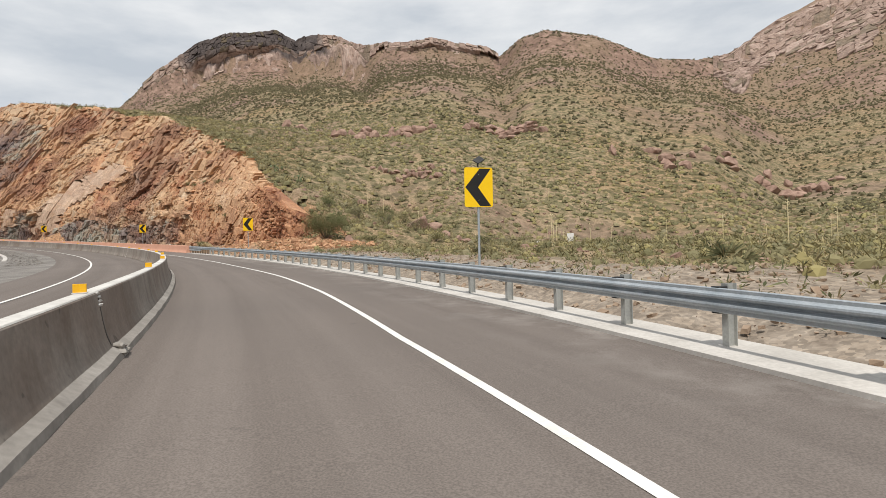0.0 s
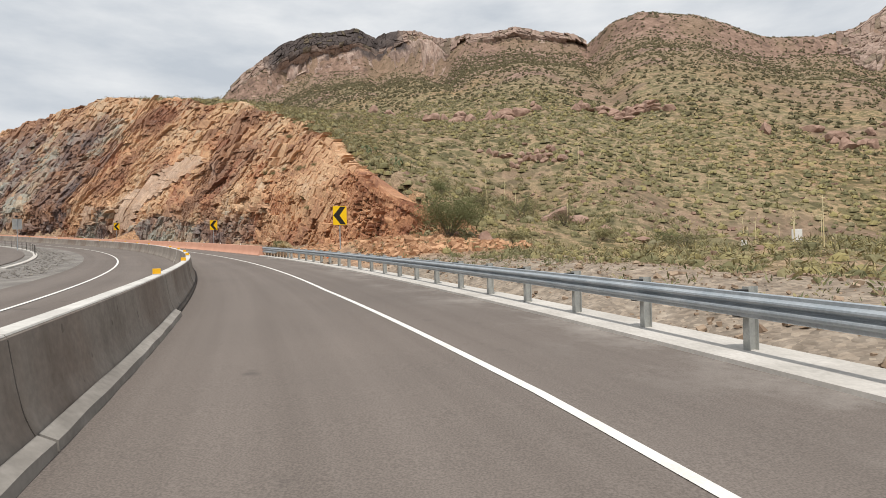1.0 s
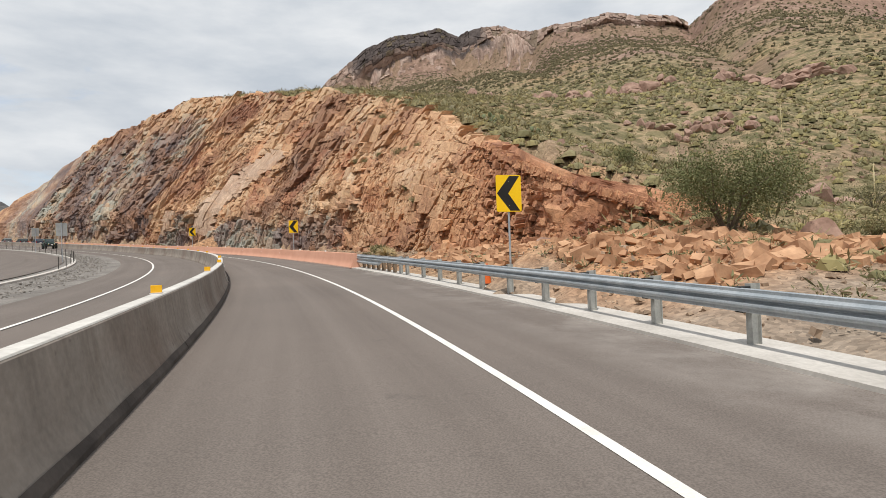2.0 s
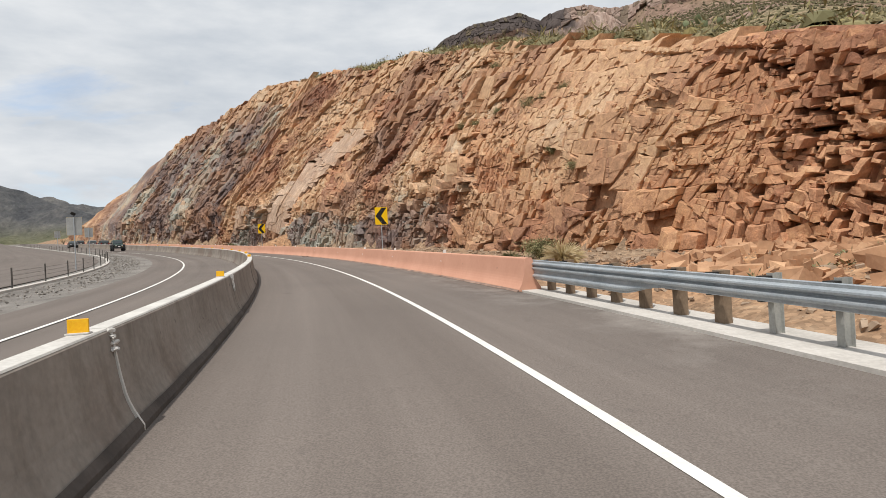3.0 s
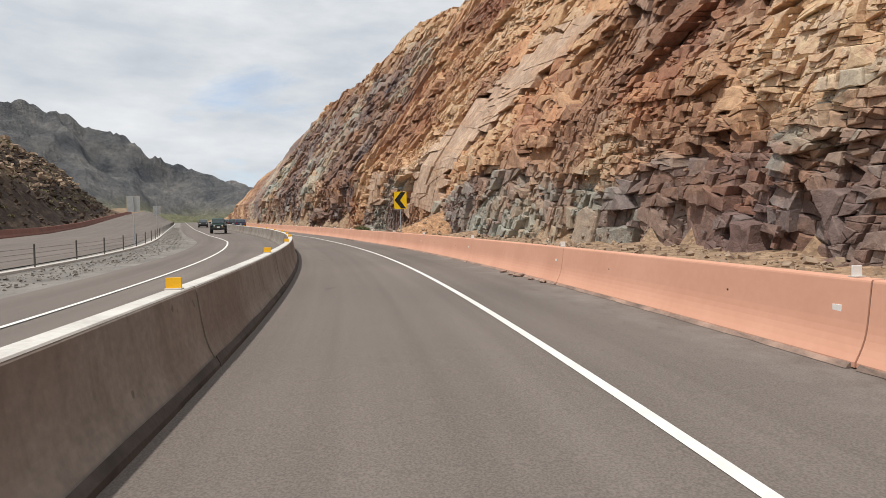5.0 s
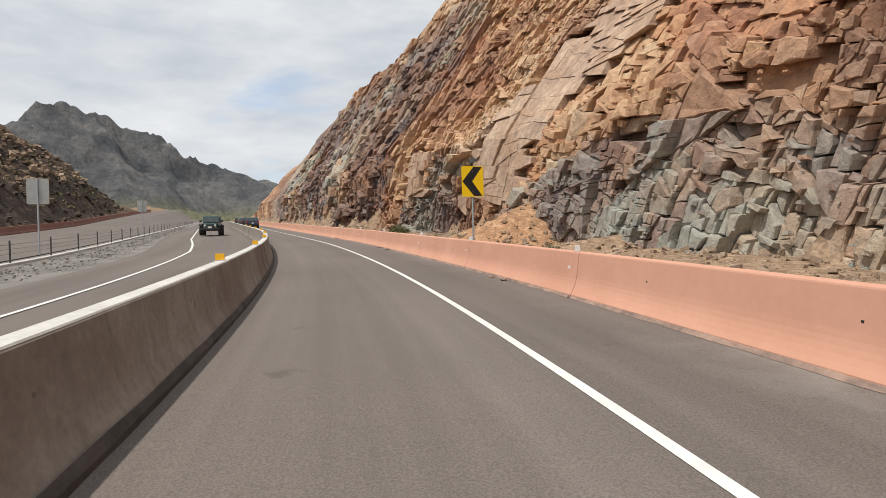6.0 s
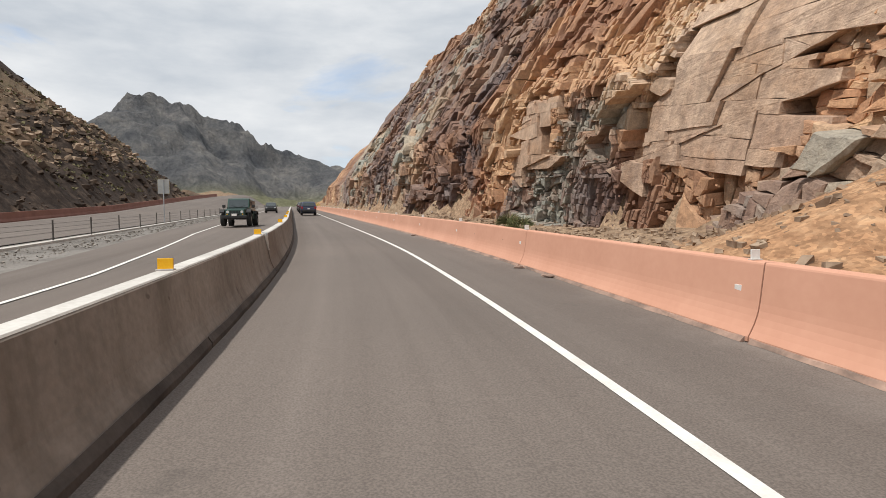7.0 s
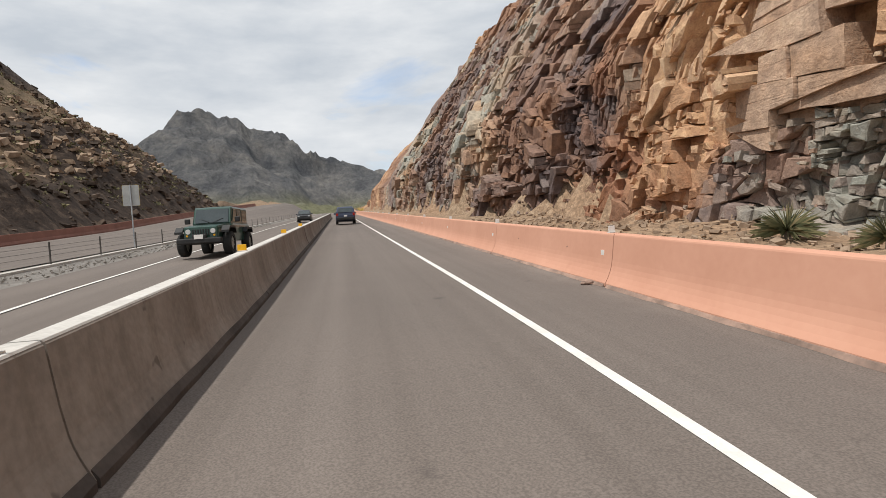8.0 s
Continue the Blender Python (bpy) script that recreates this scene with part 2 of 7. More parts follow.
def ridge_material():
    m, t, p = mat("ridge_rock", 0.92, 0.0, 0.2)
    bands = noise_of(t, 1.0, 5.0, 0.65, None, (0.012, 0.012, 0.16))
    flutes = noise_of(t, 1.0, 5.0, 0.65, None, (0.16, 0.16, 0.07))
    grain = noise_of(t, 0.35, 5.0, 0.7)
    brown = ramp_of(t, grain, [(0.32, (0.07, 0.048, 0.036)), (0.5, (0.165, 0.11, 0.082)), (0.68, (0.33, 0.24, 0.185))])
    pale = ramp_of(t, flutes, [(0.3, (0.30, 0.21, 0.175)), (0.48, (0.48, 0.365, 0.31)), (0.7, (0.58, 0.47, 0.41))])
    pale = blend(t, 0.5, pale, ramp_of(t, bands, [(0.35, (0.36, 0.34, 0.33)), (0.6, (0.62, 0.6, 0.58))]), "OVERLAY")
    dark = ramp_of(t, flutes, [(0.3, (0.03, 0.027, 0.028)), (0.6, (0.085, 0.072, 0.07))])
    c = blend(t, attr_of(t, "pale"), brown, pale)
    c = blend(t, attr_of(t, "cap"), c, dark)
    scrub = ramp_of(t, math_of(t, "MULTIPLY", grain, 1.0), [(0.38, (0.055, 0.047, 0.028)), (0.62, (0.19, 0.15, 0.095))])
    c = blend(t, attr_of(t, "scrub"), c, scrub)
    t.links.new(c, p.inputs["Base Color"])
    bump_of(t, p, math_of(t, "ADD", grain, flutes), 0.9, 1.2)
    return m


def mountain_material():
    m, t, p = mat("far_mountain_rock", 0.95, 0.0, 0.15)
    a, b, g = noise_of(t, 0.012, 6.0, 0.65), noise_of(t, 0.10, 7.0, 0.75), noise_of(t, 0.02, 4.0, 0.6, None, (1, 1, 0.3))
    # bluish greys put the haze of distance into the rock's colour
    rock = ramp_of(t, a, [(0.32, (0.105, 0.11, 0.12)), (0.5, (0.155, 0.155, 0.158)), (0.68, (0.235, 0.226, 0.218))])
    rock = blend(t, 0.75, rock, ramp_of(t, b, [(0.3, (0.28, 0.29, 0.31)), (0.7, (0.70, 0.69, 0.66))]), "OVERLAY")
    rock = blend(t, 0.4, rock, ramp_of(t, g, [(0.38, (0.22, 0.24, 0.28)), (0.5, (0.48, 0.48, 0.48)), (0.62, (0.68, 0.66, 0.62))]), "OVERLAY")
    green = ramp_of(t, b, [(0.3, (0.13, 0.14, 0.075)), (0.7, (0.31, 0.295, 0.175))])
    c = blend(t, attr_of(t, "low"), rock, green)
    t.links.new(c, p.inputs["Base Color"])
    bump_of(t, p, math_of(t, "ADD", math_of(t, "ADD", a, b), g), 1.0, 14.0)
    return m


def leaf_material(name, stops, plants=False):
    """Leaves that vary singly, or mostly from plant to plant."""
    m, t, p = mat(name, 0.8, 0.0, 0.2)
    g = t.nodes.new("ShaderNodeNewGeometry")
    fac = g.outputs["Random Per Island"]
    if plants:
        fac = math_of(t, "ADD", math_of(t, "MULTIPLY", attr_of(t, "plant"), 0.72), math_of(t, "MULTIPLY", fac, 0.28))
    c = ramp_of(t, fac, stops)
    t.links.new(c, p.inputs["Base Color"])
    return m


M_ASPHALT = asphalt_material()
M_GROUND = ground_material()
M_ROCK = rock_material()
M_PAINT = two_tone("road_paint", (0.62, 0.60, 0.56), (0.76, 0.74, 0.70), 3.0, 40.0, 0.7, bump=0.2, dist=0.003)
M_CONC = stained_concrete()
M_CONC_PALE = two_tone("pale_concrete", (0.42, 0.395, 0.36), (0.56, 0.53, 0.49), 1.2, 18.0, 0.88, bump=0.3, dist=0.005)
# pale mortar and spalls; on the barrier's cap it paints the sunlit top
M_CONC_TOP = two_tone("pale_lit_concrete", (0.46, 0.44, 0.41), (0.62, 0.60, 0.56), 1.6, 22.0, 0.9, bump=0.3, dist=0.005)
M_SALMON = two_tone("salmon_stained_concrete", (0.58, 0.30, 0.205), (0.65, 0.35, 0.245), 0.7, 9.0, 0.82, bump=0.25, dist=0.005, mottle=0.1)
M_STEEL = two_tone("galvanised_steel", (0.36, 0.40, 0.43), (0.50, 0.53, 0.55), 2.5, 30.0, 0.5, 0.55, 0.4, 0.1, 0.002)
M_POST = two_tone("weathered_steel_post", (0.33, 0.335, 0.32), (0.45, 0.45, 0.42), 3.0, 30.0, 0.6, 0.3, 0.4, 0.15, 0.003)
M_YELLOW = two_tone("sign_yellow", (0.90, 0.56, 0.006), (0.94, 0.60, 0.010), 2.0, 30.0, 0.45, bump=0.02, dist=0.001)
M_BLACK = two_tone("sign_black", (0.014, 0.013, 0.012), (0.022, 0.02, 0.018), 2.0, 30.0, 0.5, bump=0.02, dist=0.001)
M_AMBER = two_tone("amber_reflector", (0.78, 0.40, 0.012), (0.85, 0.46, 0.02), 8.0, 60.0, 0.35, bump=0.05, dist=0.001)
M_WHITE = two_tone("white_reflector", (0.72, 0.70, 0.66), (0.82, 0.80, 0.77), 8.0, 60.0, 0.4, bump=0.05, dist=0.001)
M_DARK = two_tone("dark_plastic", (0.02, 0.02, 0.021), (0.035, 0.034, 0.033), 5.0, 60.0, 0.5, bump=0.05, dist=0.001)
M_ALU = two_tone("sign_back_aluminium", (0.34, 0.34, 0.33), (0.44, 0.44, 0.42), 2.0, 25.0, 0.5, 0.6, bump=0.05, dist=0.001)
M_GRAVEL = two_tone("roadside_gravel", (0.15, 0.137, 0.124), (0.27, 0.25, 0.228), 0.6, 24.0, 0.95, bump=1.0, dist=0.05, mottle=0.9)
M_SHRUB = leaf_material("shrub_leaves", [(0.0, (0.07, 0.068, 0.034)), (0.45, (0.125, 0.116, 0.058)), (0.8, (0.185, 0.165, 0.086)), (1.0, (0.26, 0.225, 0.125))])
M_DRYSHRUB = leaf_material("dry_shrub_leaves", [(0.0, (0.11, 0.112, 0.052)), (0.45, (0.20, 0.188, 0.09)), (0.8, (0.30, 0.265, 0.135)), (1.0, (0.44, 0.37, 0.21))])
M_SCRUB = leaf_material("scrub_leaves", [(0.0, (0.095, 0.092, 0.046)), (0.2, (0.155, 0.142, 0.07)), (0.4, (0.20, 0.178, 0.095)), (0.55, (0.285, 0.242, 0.105)), (0.7, (0.205, 0.182, 0.112)), (0.85, (0.33, 0.265, 0.13)), (1.0, (0.42, 0.335, 0.20))], True)
M_FARSCRUB = leaf_material("far_scrub_leaves", [(0.0, (0.06, 0.054, 0.028)), (0.4, (0.105, 0.092, 0.048)), (0.7, (0.15, 0.128, 0.068)), (1.0, (0.22, 0.18, 0.105))], True)
M_MESQUITE = leaf_material("mesquite_leaves", [(0.0, (0.075, 0.085, 0.035)), (0.5, (0.13, 0.145, 0.06)), (1.0, (0.20, 0.20, 0.095))])
M_YUCCA = leaf_material("yucca_leaves", [(0.0, (0.09, 0.10, 0.05)), (0.6, (0.20, 0.20, 0.10)), (1.0, (0.38, 0.31, 0.17))])
M_WOOD = two_tone("grey_twig", (0.12, 0.095, 0.07), (0.2, 0.165, 0.125), 4.0, 30.0, 0.9)
M_FARROCK = mountain_material()
M_RIDGE = ridge_material()


# ---- mesh helpers ----
def mesh_object(name, verts, faces, material, parent=None, smooth=False):
    me = bpy.data.meshes.new(name)
    me.from_pydata([tuple(v) for v in verts], [], [tuple(f) for f in faces])
    me.update()
    if material:
        me.materials.append(material)
    if smooth:
        me.polygons.foreach_set("use_smooth", [True] * len(me.polygons))
    ob = new(name, me)
    ob.parent = parent
    return ob


def part(name, bm, material, parent, label=""):
    """One bmesh as one mesh object under its thing or part."""
    me = bpy.data.meshes.new(name)
    bm.to_mesh(me)
    bm.free()
    me.materials.append(material)
    ob = new(name, me)
    ob.parent = parent
    return tagged(ob, label)


def empty(name, m):
    ob = new(name)
    ob.matrix_world = m
    return ob


def add_box(bm, size, at, bevel=0.0, rot=None):
    """A bevelled box into bm: size and middle."""
    res = bmesh.ops.create_cube(bm, size=1.0)
    vs = res["verts"]
    bmesh.ops.scale(bm, vec=size, verts=vs)
    if bevel:
        es = list({e for v in vs for e in v.link_edges})
        got = bmesh.ops.bevel(bm, geom=es, offset=bevel, segments=2, affect="EDGES", profile=0.5)
        vs = list({v for f in got["faces"] for v in f.verts} | {v for v in vs if v.is_valid})
    if rot is not None:
        bmesh.ops.transform(bm, matrix=rot, verts=vs)
    bmesh.ops.translate(bm, vec=at, verts=vs)
    return bm


def add_tube(bm, a, b, r0, r1, seg=10):
    """A round bar from a to b."""
    a, b = Vector(a), Vector(b)
    d = b - a
    res = bmesh.ops.create_cone(bm, cap_ends=True, segments=seg, radius1=r0, radius2=r1, depth=d.length)
    m = Matrix.Translation((a + b) / 2) @ d.to_track_quat("Z", "Y").to_matrix().to_4x4()
    bmesh.ops.transform(bm, matrix=m, verts=res["verts"])
    return bm


def add_prism(bm, outline, y0, y1):
    """An outline in x, z drawn out from y0 to y1."""
    lo = [bm.verts.new((x, y0, z)) for x, z in outline]
    hi = [bm.verts.new((x, y1, z)) for x, z in outline]
    n = len(outline)
    bm.faces.new(lo)
    bm.faces.new(hi[::-1])
    for i in range(n):
        j = (i + 1) % n
        bm.faces.new((lo[j], lo[i], hi[i], hi[j]))
    bmesh.ops.recalc_face_normals(bm, faces=bm.faces[:])
    return bm


# ---- the road's line: stations every half metre, from a smooth curve ----
CURVE = np.array([[-34.8877, 62.8453, 3.0247], [-43.2345, 56.7537, 2.4310], [-9.5587, -9.9768, 0.6326], [0.9857, -0.8673, -0.4570], [0.3930, -0.1513, -0.0978], [0.4528, 0.0917, 0.3274]])
EYE_UP = 1.5


def line_point(t):
    return np.array([((t - 4) / 4) ** k for k in range(6)]) @ CURVE


def build_line():
    ts = np.arange(0, 8.0001, 0.02)
    e = np.array([line_point(t) for t in ts])
    tg = np.gradient(e[:, :2], axis=0)
    hd = np.unwrap(np.arctan2(tg[:, 1], tg[:, 0]))
    s = np.r_[0, np.cumsum(np.linalg.norm(np.diff(e[:, :2], axis=0), axis=1))]
    rows = [(q, x, y, z - EYE_UP) for q, (x, y, z) in zip(s, e)]
    k_in, k_out = (hd[50] - hd[0]) / s[50], (hd[-1] - hd[-61]) / (s[-1] - s[-61])
    g_in, g_out = (e[20, 2] - e[0, 2]) / s[20], (e[-1, 2] - e[-40, 2]) / (s[-1] - s[-40])
    h, (q, x, y, z) = hd[-1], rows[-1]
    q0 = q
    while q < 420:
        h += 0.5 * k_out * max(0.0, 1 - (q - q0) / FADE)
        x, y, z, q = x + 0.5 * math.cos(h), y + 0.5 * math.sin(h), z + 0.5 * g_out * GRADE_ON, q + 0.5
        rows.append((q, x, y, z))
    h, (q, x, y, z) = hd[0], rows[0]
    back = []
    while q > -70:
        h -= 0.5 * k_in
        x, y, z, q = x - 0.5 * math.cos(h), y - 0.5 * math.sin(h), z - 0.5 * g_in, q - 0.5
        back.append((q, x, y, z))
    a = np.array(back[::-1] + rows)
    st = np.arange(-70, 420.01, 0.5)
    a = np.stack([st] + [np.interp(st, a[:, 0], a[:, i]) for i in (1, 2, 3)], 1)
    hd = np.unwrap(np.arctan2(np.gradient(a[:, 2]), np.gradient(a[:, 1])))
    return a, hd


FADE, GRADE_ON = 16.0, 1.0
LINE, HEAD = build_line()


def line_at(s):
    """x, y, z and heading at station s (arrays too)."""
    return [np.interp(s, LINE[:, 0], c) for c in (LINE[:, 1], LINE[:, 2], LINE[:, 3], HEAD)]


def spot(s, side, up=0.0):
    """World place at station s, side metres to the right of the eye's line, up metres over the road."""
    x, y, z, h = line_at(s)
    return np.stack([x + np.sin(h) * side, y - np.cos(h) * side, z + up], -1)


def stand(s, side, up=0.0, turn=0.0):
    """Pose on the road: local x to the right, local y ahead."""
    p = spot(s, side, up)
    return pose(*[float(v) for v in p], 0, 0, math.degrees(float(line_at(s)[3])) - 90 + turn)


def to_line(x, y):
    """Station and side of world places (arrays)."""
    x, y = np.asarray(x, float).ravel(), np.asarray(y, float).ravel()
    step = LINE[::4]
    out_s, out_l = np.empty(len(x)), np.empty(len(x))
    for i in range(0, len(x), 4000):
        d = (x[i:i + 4000, None] - step[None, :, 1]) ** 2 + (y[i:i + 4000, None] - step[None, :, 2]) ** 2
        j = d.argmin(1) * 4
        h = HEAD[j]
        dx, dy = x[i:i + 4000] - LINE[j, 1], y[i:i + 4000] - LINE[j, 2]
        out_s[i:i + 4000] = LINE[j, 0] + dx * np.cos(h) + dy * np.sin(h)
        out_l[i:i + 4000] = dx * np.sin(h) - dy * np.cos(h)
    return out_s, out_l


def strip(name, stations, profile, material, parent=None, smooth=False):
    """A band along the road: profile is a list of (side, up), or a function of station that gives it. UVs: metres along and across."""
    prof = profile if callable(profile) else (lambda s: profile)
    rings = [np.array(prof(s)) for s in stations]
    n = len(rings[0])
    verts = np.concatenate([spot(np.full(n, s), r[:, 0], r[:, 1]) for s, r in zip(stations, rings)])
    faces = [(i * n + j + 1, i * n + j, (i + 1) * n + j, (i + 1) * n + j + 1)[::-1] for i in range(len(stations) - 1) for j in range(n - 1)]
    ob = mesh_object(name, verts, faces, material, parent, smooth)
    uv = ob.data.uv_layers.new(name="uv")
    flat = np.array([(s, p[0]) for s, r in zip(stations, rings) for p in r])
    idx = np.empty(len(ob.data.loops), int)
    ob.data.loops.foreach_get("vertex_index", idx)
    uv.data.foreach_set("uv", flat[idx].ravel())
    return ob


def closed_strip(name, stations, outline, material, parent=None):
    """A solid drawn along the road: outline is a closed ring of (side, up), or a function of station."""
    prof = outline if callable(outline) else (lambda s: outline)
    rings = [np.array(prof(s)) for s in stations]
    n = len(rings[0])
    verts = np.concatenate([spot(np.full(n, s), r[:, 0], r[:, 1]) for s, r in zip(stations, rings)])
    faces = [(i * n + j, i * n + (j + 1) % n, (i + 1) * n + (j + 1) % n, (i + 1) * n + j) for i in range(len(stations) - 1) for j in range(n)]
    faces += [tuple(range(n))[::-1], tuple((len(stations) - 1) * n + j for j in range(n))]
    me_ob = mesh_object(name, verts, faces, material, parent)
    bm = bmesh.new()
    bm.from_mesh(me_ob.data)
    bmesh.ops.recalc_face_normals(bm, faces=bm.faces[:])
    bm.to_mesh(me_ob.data)
    bm.free()
    return me_ob


# ---- land: hillside, spur that the road cuts, hills across the road ----
def smooth01(a, b, x):
    t = np.clip((x - a) / (b - a), 0, 1)
    return t * t * (3 - 2 * t)


def lattice(ix, iy, seed):
    """Even random numbers 0..1 on whole-number places."""
    v = (ix.astype(np.int64) * 374761393 + iy.astype(np.int64) * 668265263 + seed * 2246822519) & 0xFFFFFFFF
    v = ((v ^ (v >> 13)) * 1274126177) & 0xFFFFFFFF
    v = ((v ^ (v >> 16)) * 2654435761) & 0xFFFFFFFF
    return ((v ^ (v >> 15)) & 0xFFFFFF) / float(0x1000000)


def value_noise(x, y, seed):
    ix, iy = np.floor(x), np.floor(y)
    fx, fy = x - ix, y - iy
    fx, fy = fx * fx * (3 - 2 * fx), fy * fy * (3 - 2 * fy)
    a, b = lattice(ix, iy, seed), lattice(ix + 1, iy, seed)
    c, d = lattice(ix, iy + 1, seed), lattice(ix + 1, iy + 1, seed)
    return (a + (b - a) * fx) * (1 - fy) + (c + (d - c) * fx) * fy - 0.5


def fractal(x, y, size, octaves, seed, gain=0.5):
    out, amp = 0.0, 1.0
    for o in range(octaves):
        out = out + amp * value_noise(x / size + 7.3 * o, y / size - 3.1 * o, seed + o)
        size, amp = size / 2.03, amp * gain
    return out


RIDGE_AZ = [20, 40, 48.8, 53, 57, 59, 62, 65.6, 71, 76, 78.5, 80.6, 82, 84.5, 87.5, 90, 92.2, 94.5, 97, 99.5, 101.2, 103, 107.5, 110, 111.5, 114, 117, 125, 132, 150]
RIDGE_EL = [19, 21.2, 20.9, 19.6, 18.0, 16.8, 16.7, 17.2, 20.0, 20.9, 20.4, 18.9, 19.6, 20.0, 20.6, 20.2, 20.3, 19.8, 20.7, 20.8, 20.1, 20.8, 20.2, 19.2, 18.2, 16.2, 13.0, 6.0, 0.5, 0.0]
RIDGE_D = [620, 640, 640, 620, 600, 560, 500, 470, 455, 450, 470, 520, 520, 510, 500, 500, 515, 540, 580, 610, 620, 620, 620, 610, 600, 600, 600, 600, 600, 600]
FOOT_D = [80, 80, 80, 80, 80, 80, 80, 79, 77, 74, 72, 68, 65, 62, 61, 63, 66, 70, 78, 86, 92, 100, 120, 132, 140, 155, 180, 240, 300, 300]


def high_hill(x, y):
    """The long hillside that climbs to a rocky ridge, over the level of the road's start."""
    rho, az = np.hypot(x, y), np.degrees(np.arctan2(y, x))
    top = np.interp(az, RIDGE_AZ, RIDGE_D)
    foot = np.interp(az, RIDGE_AZ, FOOT_D)
    h = np.tan(np.radians(np.interp(az, RIDGE_AZ, RIDGE_EL))) * top
    t = (rho - foot) / (top - foot)
    steep = 0.12 + 0.62 * smooth01(62, 54, az)
    up = h * ((1 - steep) * np.clip(t, 0, 1) + steep * np.clip(t, 0, 1) ** 2) - 0.4 * np.maximum(rho - top, 0)
    rocky = fractal(x, y, 55, 4, 19)
    cliff = smooth01(0.84, 0.93, t + 0.22 * rocky) * smooth01(1.25, 1.0, t)
    step = 9 + 22 * smooth01(92.5, 96, az) * smooth01(115, 110, az)
    up = up + step * smooth01(0.91, 0.955, t + 0.05 * rocky) - step * smooth01(0.3, 0.9, t)
    side = smooth01(20, 40, az) * smooth01(158, 140, az)
    return np.maximum(up, -20) * side, cliff * side


SPUR_S = [-80, 46, 53, 60, 65, 70, 76, 84, 100, 122, 150, 186, 220, 250, 280, 310, 340, 400]
SPUR_H = [0, 0.3, 1.4, 3.7, 5.6, 7.6, 9.4, 12.3, 17.8, 24.8, 31.2, 35.4, 37, 34, 26, 16, 7, 2]


def natural(s, l, x, y):
    """Height of the uncut hillside over the road, to the right of it."""
    spur = np.interp(s, SPUR_S, SPUR_H) * smooth01(-6, 14, l) * (1 - smooth01(60, 300, l)) * (1 - 0.9 * smooth01(16, 44, l) * smooth01(92, 62, s)) + 0.10 * np.maximum(np.minimum(l, 60) - 14, 0) * smooth01(56, 84, s)
    hill, _ = high_hill(x, y)
    hill = hill - np.maximum(line_at(s)[2], 0) * smooth01(0, 60, l)
    high, low = np.maximum(spur, hill), np.minimum(spur, hill)
    both = high + 3.0 * np.log1p(np.exp(np.clip((low - high) / 3.0, -30, 0))) * smooth01(20, 60, l) * smooth01(0.5, 8.0, low)
    rough = fractal(x, y, 60, 5, 11) * smooth01(18, 140, l) * 2.6 + fractal(x, y, 9, 3, 31) * smooth01(9, 30, l) * 0.9
    return both + rough


def cut_side(s, h):
    """Side of the cut face at height h over the road."""
    wave = 0.6 * np.sin(s / 11.0) + 0.4 * np.sin(s / 4.7 + 2)
    foot = np.interp(s, [60, 72, 90, 138, 152, 420], [12.6, 12.0, 11.4, 11.2, 10.3, 10.6]) + wave
    k = np.interp(s, [60, 138, 152, 420], [0.30, 0.28, 0.13, 0.16])
    return foot + np.where(h < 7, k * h, k * 7 + 0.70 * (h - 7))


def far_lift(s):
    """How far the frontage road stands over ours."""
    return np.interp(s, [180, 210, 240, 280, 330, 420], [0.0, 0.5, 1.5, 2.8, 4.2, 6.0])


def far_left(s, l, x, y):
    """Height of the land to the left of the road."""
    m = -l
    v = np.maximum(m - 26 - 40 * smooth01(190, 120, s), 0)
    hill = 150 * (1 - np.exp(-v * 1.0 / 150)) * smooth01(100, 170, s) * smooth01(300, 266, s + 0.25 * v)
    return far_lift(s) * smooth01(12, 24, m) + hill + fractal(x, y, 26, 4, 51) * smooth01(30, 55, m) * 6 * smooth01(100, 170, s) + fractal(x, y, 9, 4, 53, 0.6) * smooth01(26, 31, m) * 3.4


def cut_inverse(s, l):
    foot, knee = cut_side(s, np.zeros_like(s)), cut_side(s, np.full_like(s, 7.0))
    return np.where(l < knee, 7 * (l - foot) / (knee - foot), 7 + (l - knee) / 0.70)


def scree(s):
    """Height of the loose slope at the rock's foot."""
    return 0.22 + 2.1 * np.exp(-(((s - 135.8) / 2.4) ** 2)) + 0.7 * np.exp(-(((s - 127.8) / 0.9) ** 2)) + 0.3 * np.sin(s / 5.3) ** 2 + 0.6 * smooth01(74, 66, s)


def land_up(s, l, x, y):
    """Height of the ground sheet over the road's level."""
    right = natural(s, l, x, y)
    inside = (s > 54) & (s < 415)
    cut = np.maximum(cut_inverse(s, l - 2.2 - 1.6 * smooth01(80, 70, s)), 0.0) + np.where(inside, 0, 1e4)
    right = np.minimum(right, cut)
    berm = smooth01(6.3, 9.5, l) * (0.25 + fractal(x, y, 3.5, 3, 71) * 0.5)
    talus = np.where(inside, scree(s) * smooth01(5.4, 11.5, l) + 0.35 * fractal(x, y, 1.6, 3, 73) * smooth01(6, 9, l), -9)
    up = np.where(l > 0, np.maximum(right + berm, talus), far_left(s, l, x, y))
    road_bed = (1 - smooth01(np.where(s < 70, 6.2, 4.9), np.where(s < 70, 7.0, 5.6), l)) * smooth01(-26.5, -25.5, l)
    return up * (1 - road_bed) + (far_lift(s) * smooth01(-12, -24, l) - 0.32) * road_bed


SHEET = {}


def land_exact(x, y):
    s, l = to_line(x, y)
    return line_at(s)[2] + land_up(s, l, np.asarray(x).ravel(), np.asarray(y).ravel())


